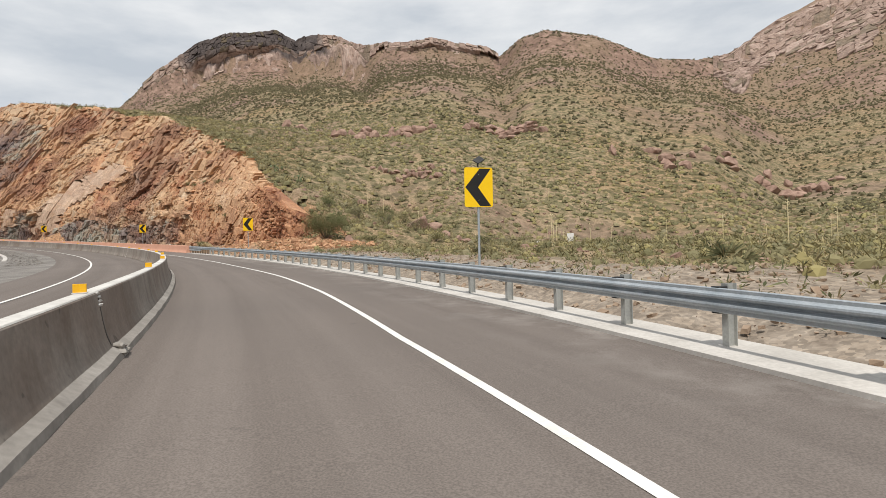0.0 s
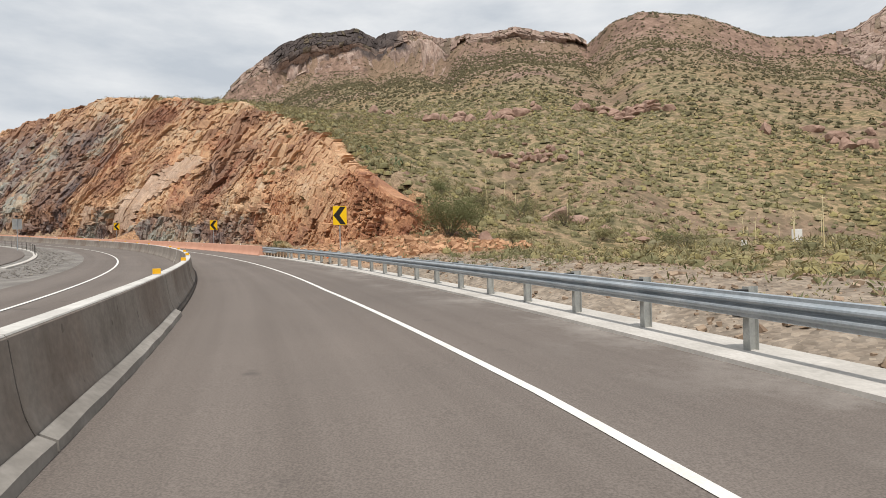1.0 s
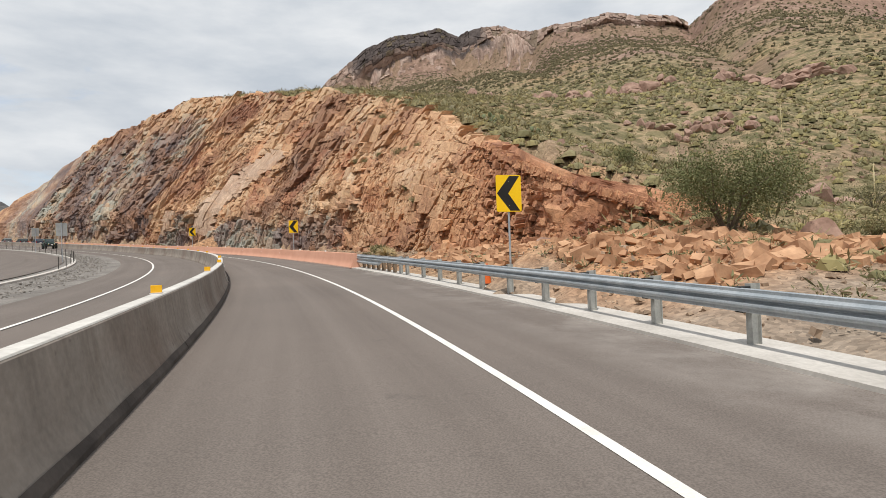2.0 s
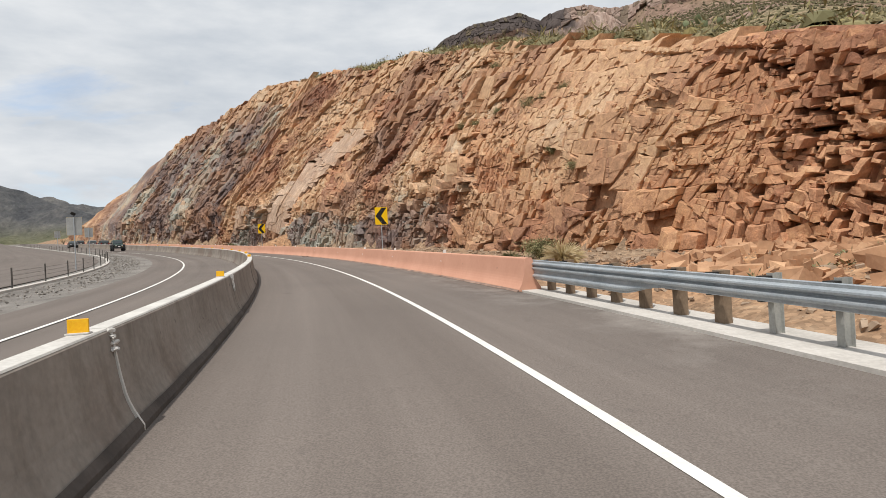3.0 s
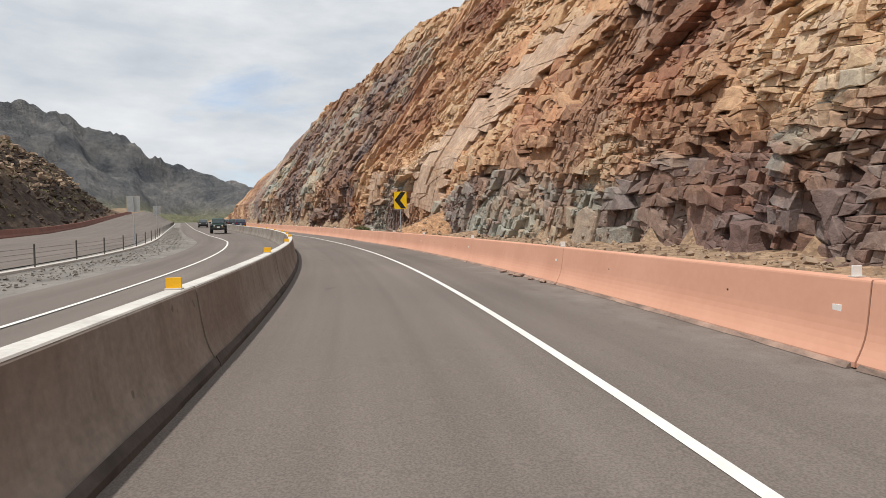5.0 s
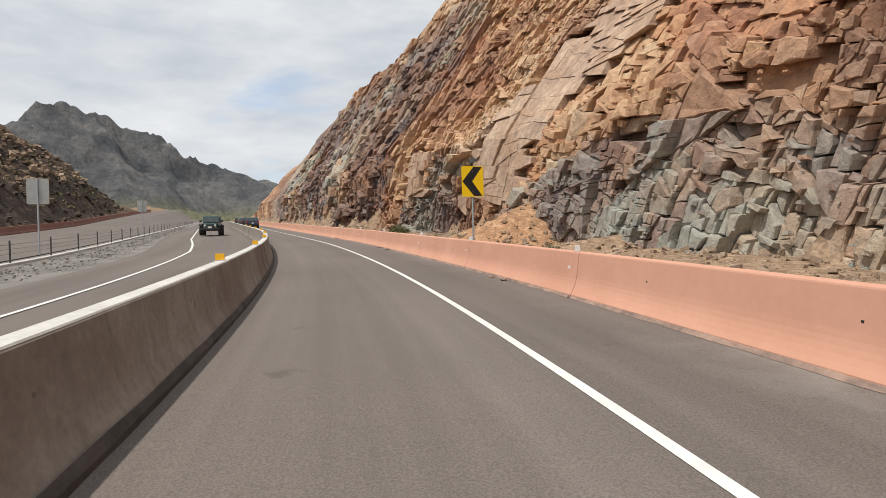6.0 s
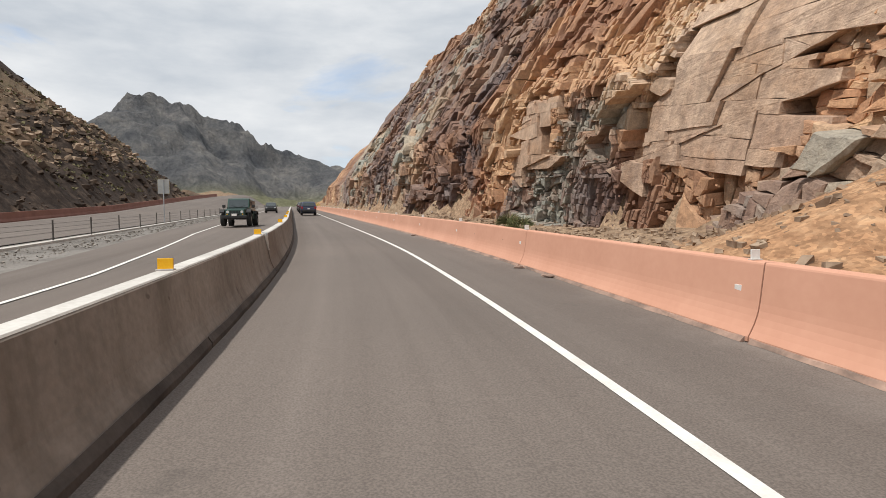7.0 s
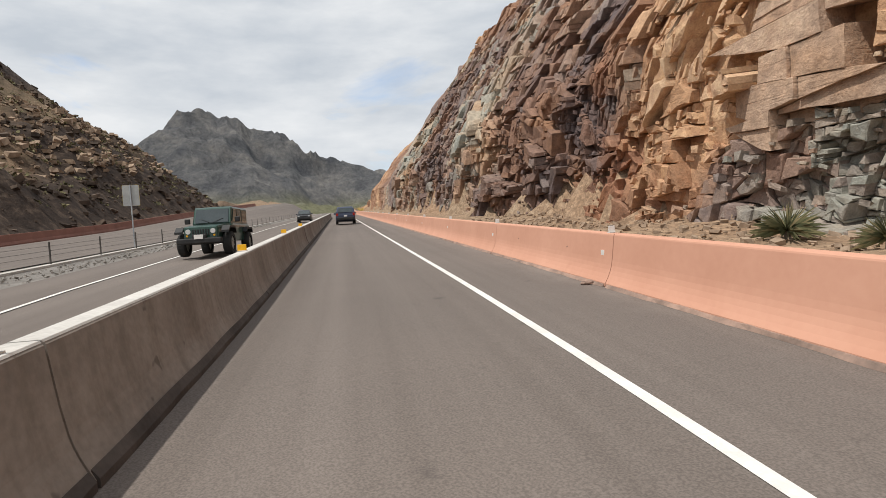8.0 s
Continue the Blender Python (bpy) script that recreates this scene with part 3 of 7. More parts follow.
def ground_sheet():
    def axis(lo, hi, step, far):
        mid = np.arange(lo, hi, step)
        out, d, p = [], step, 0.0
        while p < far:
            d *= 1.03
            p += d
            out.append(p)
        out = np.array(out)
        return np.r_[(lo - out)[::-1], mid, mid[-1] + out]
    gx, gy = axis(-165, 60, 1.9, 4200), axis(-30, 215, 1.9, 4200)
    X, Y = np.meshgrid(gx, gy, indexing="ij")
    s, l = to_line(X, Y)
    x, y = X.ravel(), Y.ravel()
    z = line_at(s)[2] + land_up(s, l, x, y)
    far = smooth01(900, 1500, np.hypot(x, y))
    z = z * (1 - far) + far * (12.0 + fractal(x, y, 600, 3, 5) * 20)
    SHEET.update(gx=gx, gy=gy, z=z.reshape(len(gx), len(gy)))
    n, m = len(gx), len(gy)
    i, j = np.meshgrid(np.arange(n - 1), np.arange(m - 1), indexing="ij")
    a = (i * m + j).ravel()
    faces = np.stack([a, a + m, a + m + 1, a + 1], 1)
    ob = mesh_object("ground", np.stack([x, y, z], 1), faces.tolist(), M_GROUND, None, True)
    veg = np.where(s > 60, smooth01(13, 30, l), smooth01(9, 24, l)) * (1 - 0.35 * smooth01(150, 420, l)) + smooth01(-27, -40, l) * 0.35
    _, cliff = high_hill(x, y)
    dark = smooth01(-24.8, -25.3, l) * smooth01(90, 130, s) * (1 - 0.8 * smooth01(285, 330, s))
    slope = 0.15 * cliff + 0.6 * smooth01(0.25, 0.36, fractal(x, y, 30, 4, 17)) * smooth01(20, 60, l) + 0.55 * smooth01(0.02, 0.26, fractal(x, y, 46, 4, 18)) * smooth01(110, 190, l)
    ledge = smooth01(32, 36, -l) * smooth01(54, 46, -l) * smooth01(-0.05, 0.2, fractal(s, 2.5 * l, 16, 3, 57))
    dark = dark * (1 - 0.65 * ledge)
    climb = np.hypot(x, y) / np.interp(np.degrees(np.arctan2(y, x)), RIDGE_AZ, RIDGE_D)
    slope = slope + 0.5 * smooth01(0.4, 0.8, climb) * smooth01(20, 60, l)
    patchy = fractal(x, y, 5.0, 3, 77)
    rust = smooth01(44, 51, s + 5 * patchy) * smooth01(74, 71, s) * smooth01(6.5, 8.5, l + 2 * patchy) * smooth01(19, 14, l + 5 * patchy)
    rust = np.maximum(rust, 0.75 * smooth01(128, 133, s + 2 * patchy) * smooth01(142, 138, s + 2 * patchy) * smooth01(5, 7, l) * smooth01(15, 13, l))
    gravel = smooth01(15, 11, l + 3 * patchy) * smooth01(60, 48, s)
    veg = veg * (1 - 0.9 * rust)
    for name, val in (("veg", veg), ("crag", np.clip(slope, 0, 1)), ("dark", np.clip(dark, 0, 1)), ("rust", rust), ("gravel", gravel)):
        at = ob.data.attributes.new(name, "FLOAT", "POINT")
        at.data.foreach_set("value", np.asarray(val, np.float32))
    return tagged(ob, "stony desert ground with dry grass and tan soil", "ground", kind="structure")


ground_sheet()


def land_z(x, y):
    """Height of the ground sheet's own surface."""
    x, y = np.asarray(x, float).ravel(), np.asarray(y, float).ravel()
    gx, gy, z = SHEET["gx"], SHEET["gy"], SHEET["z"]
    i, j = np.clip(np.searchsorted(gx, x) - 1, 0, len(gx) - 2), np.clip(np.searchsorted(gy, y) - 1, 0, len(gy) - 2)
    u, v = (x - gx[i]) / (gx[i + 1] - gx[i]), (y - gy[j]) / (gy[j + 1] - gy[j])
    return (z[i, j] * (1 - u) + z[i + 1, j] * u) * (1 - v) + (z[i, j + 1] * (1 - u) + z[i + 1, j + 1] * u) * v


STEPS = np.arange(-66, 416, 1.0)
FINE = np.arange(-40, 230, 0.5)

road = strip("road", STEPS, [(-1.9, 0.0), (1.0, 0.0), (2.2, 0.0), (5.2, -0.02), (6.25, -0.05)], M_ASPHALT)
tagged(road, "smooth grey-brown asphalt carriageway on a long bend", "road", kind="structure")

def drift(s):
    """How far the oncoming lane swings away past the bend."""
    return float(np.interp(s, [140, 157, 200, 260, 420], [0.0, -0.95, -1.6, -1.6, -1.6]))


opposite = strip("road_opposite", STEPS, lambda s: [(-7.7 + drift(s), -0.02), (-5.4 + drift(s), -0.01), (-3.0, 0.0), (-1.9, 0.0)], M_ASPHALT)
tagged(opposite, "grey asphalt carriageway for oncoming traffic", "road", kind="structure")
median = strip("gravel_verge", STEPS, lambda s: [(-12.0, -0.02), (-11.0, -0.05), (-10.2, -0.16), (-9.5, -0.12), (-7.7 + drift(s), -0.03)], M_GRAVEL)
tagged(median, "grey-brown gravel verge beside the asphalt", "verge", kind="structure")
far_road = strip("road_far", STEPS, lambda s: [(q, 0.02 + float(far_lift(s) * smooth01(-12, -24, q))) for q in (-24.6, -21.0, -18.0, -15.0, -12.0)], M_ASPHALT)
fence_strip = closed_strip("fence_strip", np.arange(60, 330, 2.0), [(-11.36, -0.1), (-11.36, 0.04), (-11.04, 0.04), (-11.04, -0.3)], M_CONC_PALE)
tagged(fence_strip, "narrow pale concrete strip under the cable fence", "concrete strip", kind="structure")
tagged(far_road, "worn grey frontage road beyond the cable fence", "road", kind="structure")


def marking(name, stations, side, width, label):
    mid = side if callable(side) else (lambda s: side)
    ob = strip(name, stations, lambda s: [(mid(s) - width / 2, 0.006), (mid(s) + width / 2, 0.006)], M_PAINT)
    return tagged(ob, label, "road marking", kind="structure")


marking("edge_line", STEPS, lambda s: float(np.interp(s, [8, 16, 24, 36, 110, 150], [2.17, 2.42, 2.45, 2.12, 2.06, 1.98])), 0.115, "solid white edge line painted on the asphalt")
marking("edge_line_opposite", STEPS, lambda s: -5.5 + drift(s), 0.115, "solid white edge line of the oncoming lane")


# ---- concrete barriers ----
HALF = [(0.30, 0.0), (0.30, 0.05), (0.265, 0.12), (0.232, 0.19), (0.205, 0.26), (0.185, 0.33), (0.168, 0.42), (0.153, 0.50), (0.128, 0.68), (0.106, 0.847), (0.085, 0.87)]
BARRIER = [(-x, u) for x, u in HALF] + HALF[::-1]
LEFT_MID = -1.88
JOINTS = [8.3 - 7.6 * q for q in range(6, 0, -1)] + [8.3, 15.9, 23.9, 31.9, 39.9, 47.0, 54.1, 61.3, 69.0, 76.4, 83.7, 91.0, 98.1, 105.1, 112.2, 119.6, 126.1, 132.7, 139.2, 146.5, 153.5] + [153.5 + 7.3 * q for q in range(1, 14)]
PALE_JOINTS, BROKEN_JOINTS = (5, 12), (13, 23)


M_LEDGE = two_tone("pale_footing", (0.20, 0.182, 0.162), (0.33, 0.305, 0.275), 1.5, 14.0, 0.92, bump=0.5, dist=0.01)
M_DARK_FOOT = two_tone("dark_foot", (0.045, 0.038, 0.034), (0.10, 0.085, 0.075), 2.0, 20.0, 0.9, bump=0.5, dist=0.01)
M_GREYJOINT = two_tone("grey_joint", (0.07, 0.062, 0.056), (0.14, 0.125, 0.11), 4.0, 30.0, 0.95)


def boulder_like(bm, seed):
    """A knobbly lump of spalled concrete."""
    res = bmesh.ops.create_icosphere(bm, subdivisions=2, radius=1.0)
    for v in res["verts"]:
        n = 1 + 0.5 * noise.noise(v.co * 2.3 + Vector((seed, seed * 0.3, 0)))
        v.co = Vector((v.co.x * 0.085 * n, v.co.y * 0.17 * n, v.co.z * 0.05 * n))
    return bm


def spall(s1, k, base):
    """The raw pale scar where a barrier's corner has broken away: wide at the top edge, run out to a point below."""
    rng = random.Random(700 + k)
    rows_, cols = 11, 9
    V, F = [], []
    for i in range(rows_):
        f = i / (rows_ - 1)
        up = 0.877 - 0.36 * f
        lo, hi = s1 - 0.16 * (1 - f) ** 1.3 - 0.012, s1 + 0.40 * (1 - f) ** 1.8 + 0.03
        lo, hi = lo + rng.uniform(-0.02, 0.02), hi + rng.uniform(-0.035, 0.035)
        face = float(np.interp(up, [u for _, u in HALF], [x for x, _ in HALF]))
        for j in range(cols):
            g = j / (cols - 1)
            rim = j in (0, cols - 1)
            V.append(spot(lo + (hi - lo) * g, LEFT_MID + face + (0.0 if rim else rng.uniform(0.012, 0.034)), up + (0.0 if i == 0 else rng.uniform(-0.012, 0.012))))
    for i in range(rows_ - 1):
        for j in range(cols - 1):
            q = i * cols + j
            F.append((q, q + 1, q + cols + 1, q + cols))
    return mesh_object("spall", [tuple(v) for v in V], F, M_CONC_TOP, base)


def barrier_segment(s0, s1, k):
    """One precast length of the middle barrier, with a cap coloured pale for its sunlit top, and a delineator."""
    base = empty("barrier_segment", stand(s0, LEFT_MID))
    inv = base.matrix_world.inverted()
    rng = random.Random(100 + k)
    st = np.linspace(s0 + 0.012, s1 - 0.012, 9)
    lean = rng.uniform(-0.01, 0.01)
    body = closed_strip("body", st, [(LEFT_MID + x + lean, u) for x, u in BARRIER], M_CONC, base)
    # cap paler than the face: sunlight put into the top's colour
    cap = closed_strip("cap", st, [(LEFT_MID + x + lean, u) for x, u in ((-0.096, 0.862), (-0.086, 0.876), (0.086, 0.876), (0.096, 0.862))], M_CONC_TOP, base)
    made = [body, cap]
    if s0 < 30:
        made.append(closed_strip("foot_ledge", np.linspace(s0 + 0.02, s1 - 0.02, 31), lambda s: [(LEFT_MID + 0.26, -0.01), (LEFT_MID + 0.40 + 0.005 * math.sin(3.1 * s), -0.01), (LEFT_MID + 0.385 + 0.004 * math.sin(5.3 * s), 0.085 + 0.006 * math.sin(4.1 * s)), (LEFT_MID + 0.27, 0.15 + 0.004 * math.sin(2.3 * s))], M_LEDGE, base))
    else:
        # dark uneven band along the toe
        made.append(closed_strip("foot_band", np.linspace(s0 + 0.02, s1 - 0.02, 31), lambda s: [(LEFT_MID + 0.27, -0.01), (LEFT_MID + 0.332 + 0.006 * math.sin(1.9 * s) * math.sin(5.1 * s), -0.01), (LEFT_MID + 0.328, 0.05 + 0.006 * math.sin(3.7 * s)), (LEFT_MID + 0.284, 0.118 + 0.006 * math.sin(2.9 * s))], M_DARK_FOOT, base))
    grout = k in PALE_JOINTS
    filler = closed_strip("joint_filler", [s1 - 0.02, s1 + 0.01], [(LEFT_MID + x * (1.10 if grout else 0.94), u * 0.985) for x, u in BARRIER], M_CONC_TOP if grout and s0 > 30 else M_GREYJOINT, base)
    made.append(filler)
    if grout:
        # mortar smeared over the joint's head, and a crumbled toe
        for q in range(9 if s0 < 30 else 4):
            bm = bmesh.new()
            boulder_like(bm, k * 9 + q)
            head = q < 4
            chip = part("mortar" if head else "rubble", bm, M_CONC_TOP if head else M_LEDGE, base)
            at = (LEFT_MID + 0.095 + 0.012 * q, 0.85 - 0.05 * q) if head else (LEFT_MID + rng.uniform(0.31, 0.40), rng.uniform(0.03, 0.15))
            chip.matrix_basis = inv @ stand(s1 + (rng.uniform(-0.03, 0.03) if head else rng.uniform(-0.25, 0.3)), *at, rng.uniform(-20, 20)) @ Matrix.Scale(0.42 if head else rng.uniform(0.5, 0.95), 4)
    if k in BROKEN_JOINTS:
        made.insert(0, spall(s1, k, base))
        for q in range(5):
            bm = bmesh.new()
            boulder_like(bm, k * 9 + q)
            chip = part("rubble", bm, M_CONC_TOP, base)
            chip.matrix_basis = inv @ stand(s1 + rng.uniform(-0.08, 0.22), LEFT_MID + rng.uniform(0.02, 0.09), 0.872, rng.uniform(0, 180)) @ Matrix.Scale(rng.uniform(0.15, 0.38), 4)
    if k == BROKEN_JOINTS[-1]:
        # two bent bars that stick out of the broken corner
        for q in (-0.05, 0.04):
            bm = bmesh.new()
            add_tube(bm, (0.10, q, 0.72), (0.13, q + 0.12, 0.90), 0.008, 0.008, 7)
            add_tube(bm, (0.13, q + 0.12, 0.90), (0.02, q + 0.3, 0.91), 0.008, 0.008, 7)
            bar = part("bent_bar", bm, M_STEEL, base)
            bar.matrix_basis = inv @ stand(s1 - 0.1, LEFT_MID)
    for ob in made[:-1] + [filler]:
        ob.matrix_parent_inverse = inv
    tagged(cap, "top coloured pale as if sunlit")
    return tagged(base, "grey precast concrete barrier with its sunlit top coloured pale", "barrier", "barrier between the lanes")


def delineator(s, side, up, material, w, h, name, label):
    bm = bmesh.new()
    add_box(bm, (w, 0.02, h), (0, 0, h / 2), 0.004)
    ob = part("plate", bm, material, None)
    base = empty(name, stand(s, side, up))
    ob.parent = base
    bm = bmesh.new()
    add_box(bm, (w * 1.1, 0.09, 0.014), (0, 0, 0.007), 0.003)
    part("foot", bm, M_CONC_TOP, base)
    return tagged(base, label, "reflector", "reflectors on the barriers")


for k, (j0, j1) in enumerate(zip(JOINTS, JOINTS[1:])):
    barrier_segment(j0, j1, k)


for q in JOINTS[2:29]:
    if q != 76.4:
        delineator(q - (0.75 if q == 69.0 else 0.3), LEFT_MID - 0.02, 0.876, M_AMBER, 0.15, 0.12, "barrier_reflector", "amber reflector plate on the barrier's top")


def salmon_side(s):
    """Side of the stained barrier's road face at its foot."""
    return float(np.interp(s, [60, 70, 84, 100, 120, 132, 150, 420], [5.1, 5.05, 4.75, 4.62, 4.34, 4.1, 3.98, 4.0]))


M_JOINT = two_tone("dark_joint", (0.13, 0.07, 0.05), (0.22, 0.12, 0.09), 4.0, 30.0, 0.95)
M_CRUST = two_tone("mortar_crust", (0.16, 0.12, 0.10), (0.40, 0.27, 0.21), 2.5, 18.0, 0.95, bump=0.6, dist=0.01)


def box_slot(s, side, up):
    """A small dark lifting hole in a barrier's face."""
    bm = bmesh.new()
    add_box(bm, (0.02, 0.035, 0.06), (0, 0, 0), 0.004)
    ob = part("lifting_hole", bm, M_DARK, None)
    ob.matrix_basis = stand(s, side, up)
    return ob


def salmon_segment(s0, s1, k):
    base = empty("stained_barrier_segment", stand(s0, salmon_side(s0)))
    inv = base.matrix_world.inverted()
    ring = [(0.0, 0.0), (0.0, 0.05), (0.04, 0.12), (0.075, 0.19), (0.103, 0.26), (0.124, 0.33), (0.140, 0.41), (0.153, 0.50), (0.175, 0.66), (0.197, 0.815), (0.204, 0.833), (0.216, 0.845), (0.38, 0.845), (0.40, 0.82), (0.46, 0.30), (0.60, 0.08), (0.60, 0.0)]
    body = closed_strip("body", np.linspace(s0 + 0.01, s1 - 0.01, 9), lambda s: [(salmon_side(s) + x, u) for x, u in ring], M_SALMON, base)
    body.matrix_parent_inverse = inv
    filler = closed_strip("joint_filler", [s1 - 0.014, s1 + 0.006], lambda s: [(salmon_side(s) + 0.30 + (x - 0.30) * 0.93, u * 0.985) for x, u in ring], M_JOINT, base)
    filler.matrix_parent_inverse = inv
    lip = closed_strip("foot_crust", np.linspace(s0 + 0.05, s1 - 0.05, 33), lambda s: [(salmon_side(s) + 0.02, -0.01), (salmon_side(s) - 0.03 - 0.035 * abs(math.sin(1.7 * s + 0.6 * math.sin(4.1 * s))), -0.01), (salmon_side(s) - 0.012, 0.025 + 0.02 * abs(math.sin(2.3 * s)) * (0.4 + 0.6 * math.sin(5.9 * s) ** 2)), (salmon_side(s) + 0.02, 0.05)], M_CRUST, base)
    lip.matrix_parent_inverse = inv
    tagged(lip, "broken grey-brown mortar edge")
    if k % 2 == 0:
        for q in (0.27, 0.71):
            hole = box_slot(s0 + (s1 - s0) * q, salmon_side(s0 + (s1 - s0) * q) + 0.163, 0.5)
            hole.parent, hole.matrix_parent_inverse = base, inv
    return tagged(base, "salmon-stained precast concrete barrier beside the shoulder", "barrier", "barrier below the rock")


SALMON_JOINTS = [69.4, 76.1, 83.3, 89.8, 96.6, 104.0, 111.5, 119.1, 125.8, 131.8, 139.2, 145.4, 151.6, 158.5, 165.4] + [165.4 + 7.2 * q for q in range(1, 23)]
for k, (s, e) in enumerate(zip(SALMON_JOINTS, SALMON_JOINTS[1:])):
    salmon_segment(s, e, k)
    if k:
        delineator(s + 0.25, salmon_side(s) + 0.29, 0.845, M_WHITE, 0.11, 0.12, "top_reflector", "small white reflector plate on the barrier's top")
        base = empty("face_reflector", stand(s + 0.35, salmon_side(s) + 0.155, 0.50))
        bm = bmesh.new()
        add_box(bm, (0.012, 0.11, 0.12), (0.0, 0, 0), 0.003)
        part("plate", bm, M_WHITE, base)
        tagged(base, "small white reflector on the barrier's face", "reflector", "reflectors on the barriers")

# lumps of mortar broken off the barrier's foot
for k, (q, off, size) in enumerate(((104.6, -0.10, 0.9), (105.2, -0.16, 0.6), (106.1, -0.12, 1.2), (106.5, -0.2, 0.7), (107.4, -0.1, 1.0), (122.3, -0.13, 0.8), (123.0, -0.2, 0.6), (137.2, -0.12, 0.9), (138.8, -0.16, 0.7), (152.0, -0.12, 0.8))):
    bm = bmesh.new()
    boulder_like(bm, 40 + k)
    lump = part("mortar_lump", bm, M_CRUST, None)
    lump.matrix_world = stand(q, salmon_side(q) + off, 0.02 * size, 31.0 * k) @ Matrix.Scale(size, 4)
    tagged(lump, "broken mortar lump lying on the shoulder", "rubble", "rubble at the barrier's foot")

# ---- guardrail with its concrete mow strip ----
RAIL_END = 69.3
mow = closed_strip("mow_strip", np.arange(-60, 70.5, 1.0), [(5.12, -0.05), (5.12, 0.035), (6.2, 0.035), (6.2, -0.1)], M_CONC_PALE)
tagged(mow, "pale concrete strip under the guardrail posts", "concrete strip", kind="structure")
POST_SIDE = 5.68
TRANSITION = 64.4
W_BEAM = [(0.0, 0.0), (0.018, 0.012), (0.018, 0.05), (0.078, 0.078), (0.083, 0.10), (0.078, 0.122), (0.022, 0.148), (0.018, 0.156), (0.022, 0.164), (0.078, 0.19), (0.083, 0.212), (0.078, 0.234), (0.018, 0.262), (0.018, 0.30), (0.0, 0.312)]


def rail_profile(face, low):
    out = [(face - x, low + u) for x, u in W_BEAM]
    return out + [(sx + 0.004, u) for sx, u in out[::-1]]


M_TIMBER = two_tone("weathered_timber", (0.15, 0.105, 0.07), (0.26, 0.19, 0.13), 3.0, 25.0, 0.9, bump=0.4, dist=0.006)


def guardrail():
    base = empty("guardrail", stand(13.5, POST_SIDE))
    inv = base.matrix_world.inverted()
    for a in np.arange(-51.0, 67.0, 3.81):
        st = np.linspace(a, min(a + 3.81 + 0.16, 70.1), 6)
        ob = closed_strip("beam", st, rail_profile(POST_SIDE - 0.16 - 0.004 * (int(a) % 2), 0.475), M_STEEL, base)
        ob.matrix_parent_inverse = inv
    # three-ridged beam on the last lengths, before the concrete barrier

    def deep_profile(q):
        f = 0.02 + 0.98 * float(smooth01(TRANSITION, TRANSITION + 1.2, q))
        third = [(0.0, -0.19 * f), (0.018 * f, -0.178 * f), (0.018 * f, -0.15 * f), (0.078 * f, -0.118 * f), (0.083 * f, -0.095 * f), (0.078 * f, -0.072 * f), (0.022, -0.03 * f)]
        out = [(POST_SIDE - 0.168 - x, 0.475 + u) for x, u in third + W_BEAM[2:]]
        return out + [(sx + 0.004, u) for sx, u in out[::-1]]
    ob = closed_strip("transition_beam", np.r_[np.linspace(TRANSITION, TRANSITION + 1.2, 7), np.linspace(TRANSITION + 1.6, 70.1, 6)], deep_profile, M_STEEL, base)
    ob.matrix_parent_inverse = inv
    shared = {}
    marks = list(np.arange(5.38 - 1.923 * 28, 60.5, 1.923)) + list(np.arange(61.4, 69.2, 0.95))
    for q in marks:
        if not shared:
            bm = bmesh.new()
            outline = [(-0.075, -0.05), (-0.066, -0.05), (-0.066, -0.004), (0.066, -0.004), (0.066, -0.05), (0.075, -0.05), (0.075, 0.05), (0.066, 0.05), (0.066, 0.004), (-0.066, 0.004), (-0.066, 0.05), (-0.075, 0.05)]
            lo = [bm.verts.new((x, y, -0.02)) for x, y in outline]
            hi = [bm.verts.new((x, y, 0.80)) for x, y in outline]
            bm.faces.new(lo[::-1]), bm.faces.new(hi)
            for i in range(12):
                bm.faces.new((lo[i], lo[(i + 1) % 12], hi[(i + 1) % 12], hi[i]))
            bmesh.ops.recalc_face_normals(bm, faces=bm.faces[:])
            me = bpy.data.meshes.new("post")
            bm.to_mesh(me)
            bm.free()
            me.materials.append(M_POST)
            shared["post"] = me
            bm = bmesh.new()
            add_box(bm, (0.15, 0.20, 0.80), (0, 0, 0.39), 0.008)
            me = bpy.data.meshes.new("post")
            bm.to_mesh(me)
            bm.free()
            me.materials.append(M_TIMBER)
            shared["timber"] = me
            bm = bmesh.new()
            add_box(bm, (0.15, 0.12, 0.34), (-0.015, 0, 0), 0.006)
            me = bpy.data.meshes.new("blockout")
            bm.to_mesh(me)
            bm.free()
            me.materials.append(M_DARK)
            shared["blockout"] = me
        post = new("post", shared["post" if q < 62.5 else "timber"])
        post.parent, post.matrix_parent_inverse = base, inv
        post.matrix_basis = stand(q, POST_SIDE + 0.07, 0.03)
        block = new("blockout", shared["blockout"])
        block.parent = post
        block.matrix_basis = pose(-0.145, 0, 0.60)
    return tagged(base, "galvanised W-beam guardrail on steel posts", "guardrail")


guardrail()

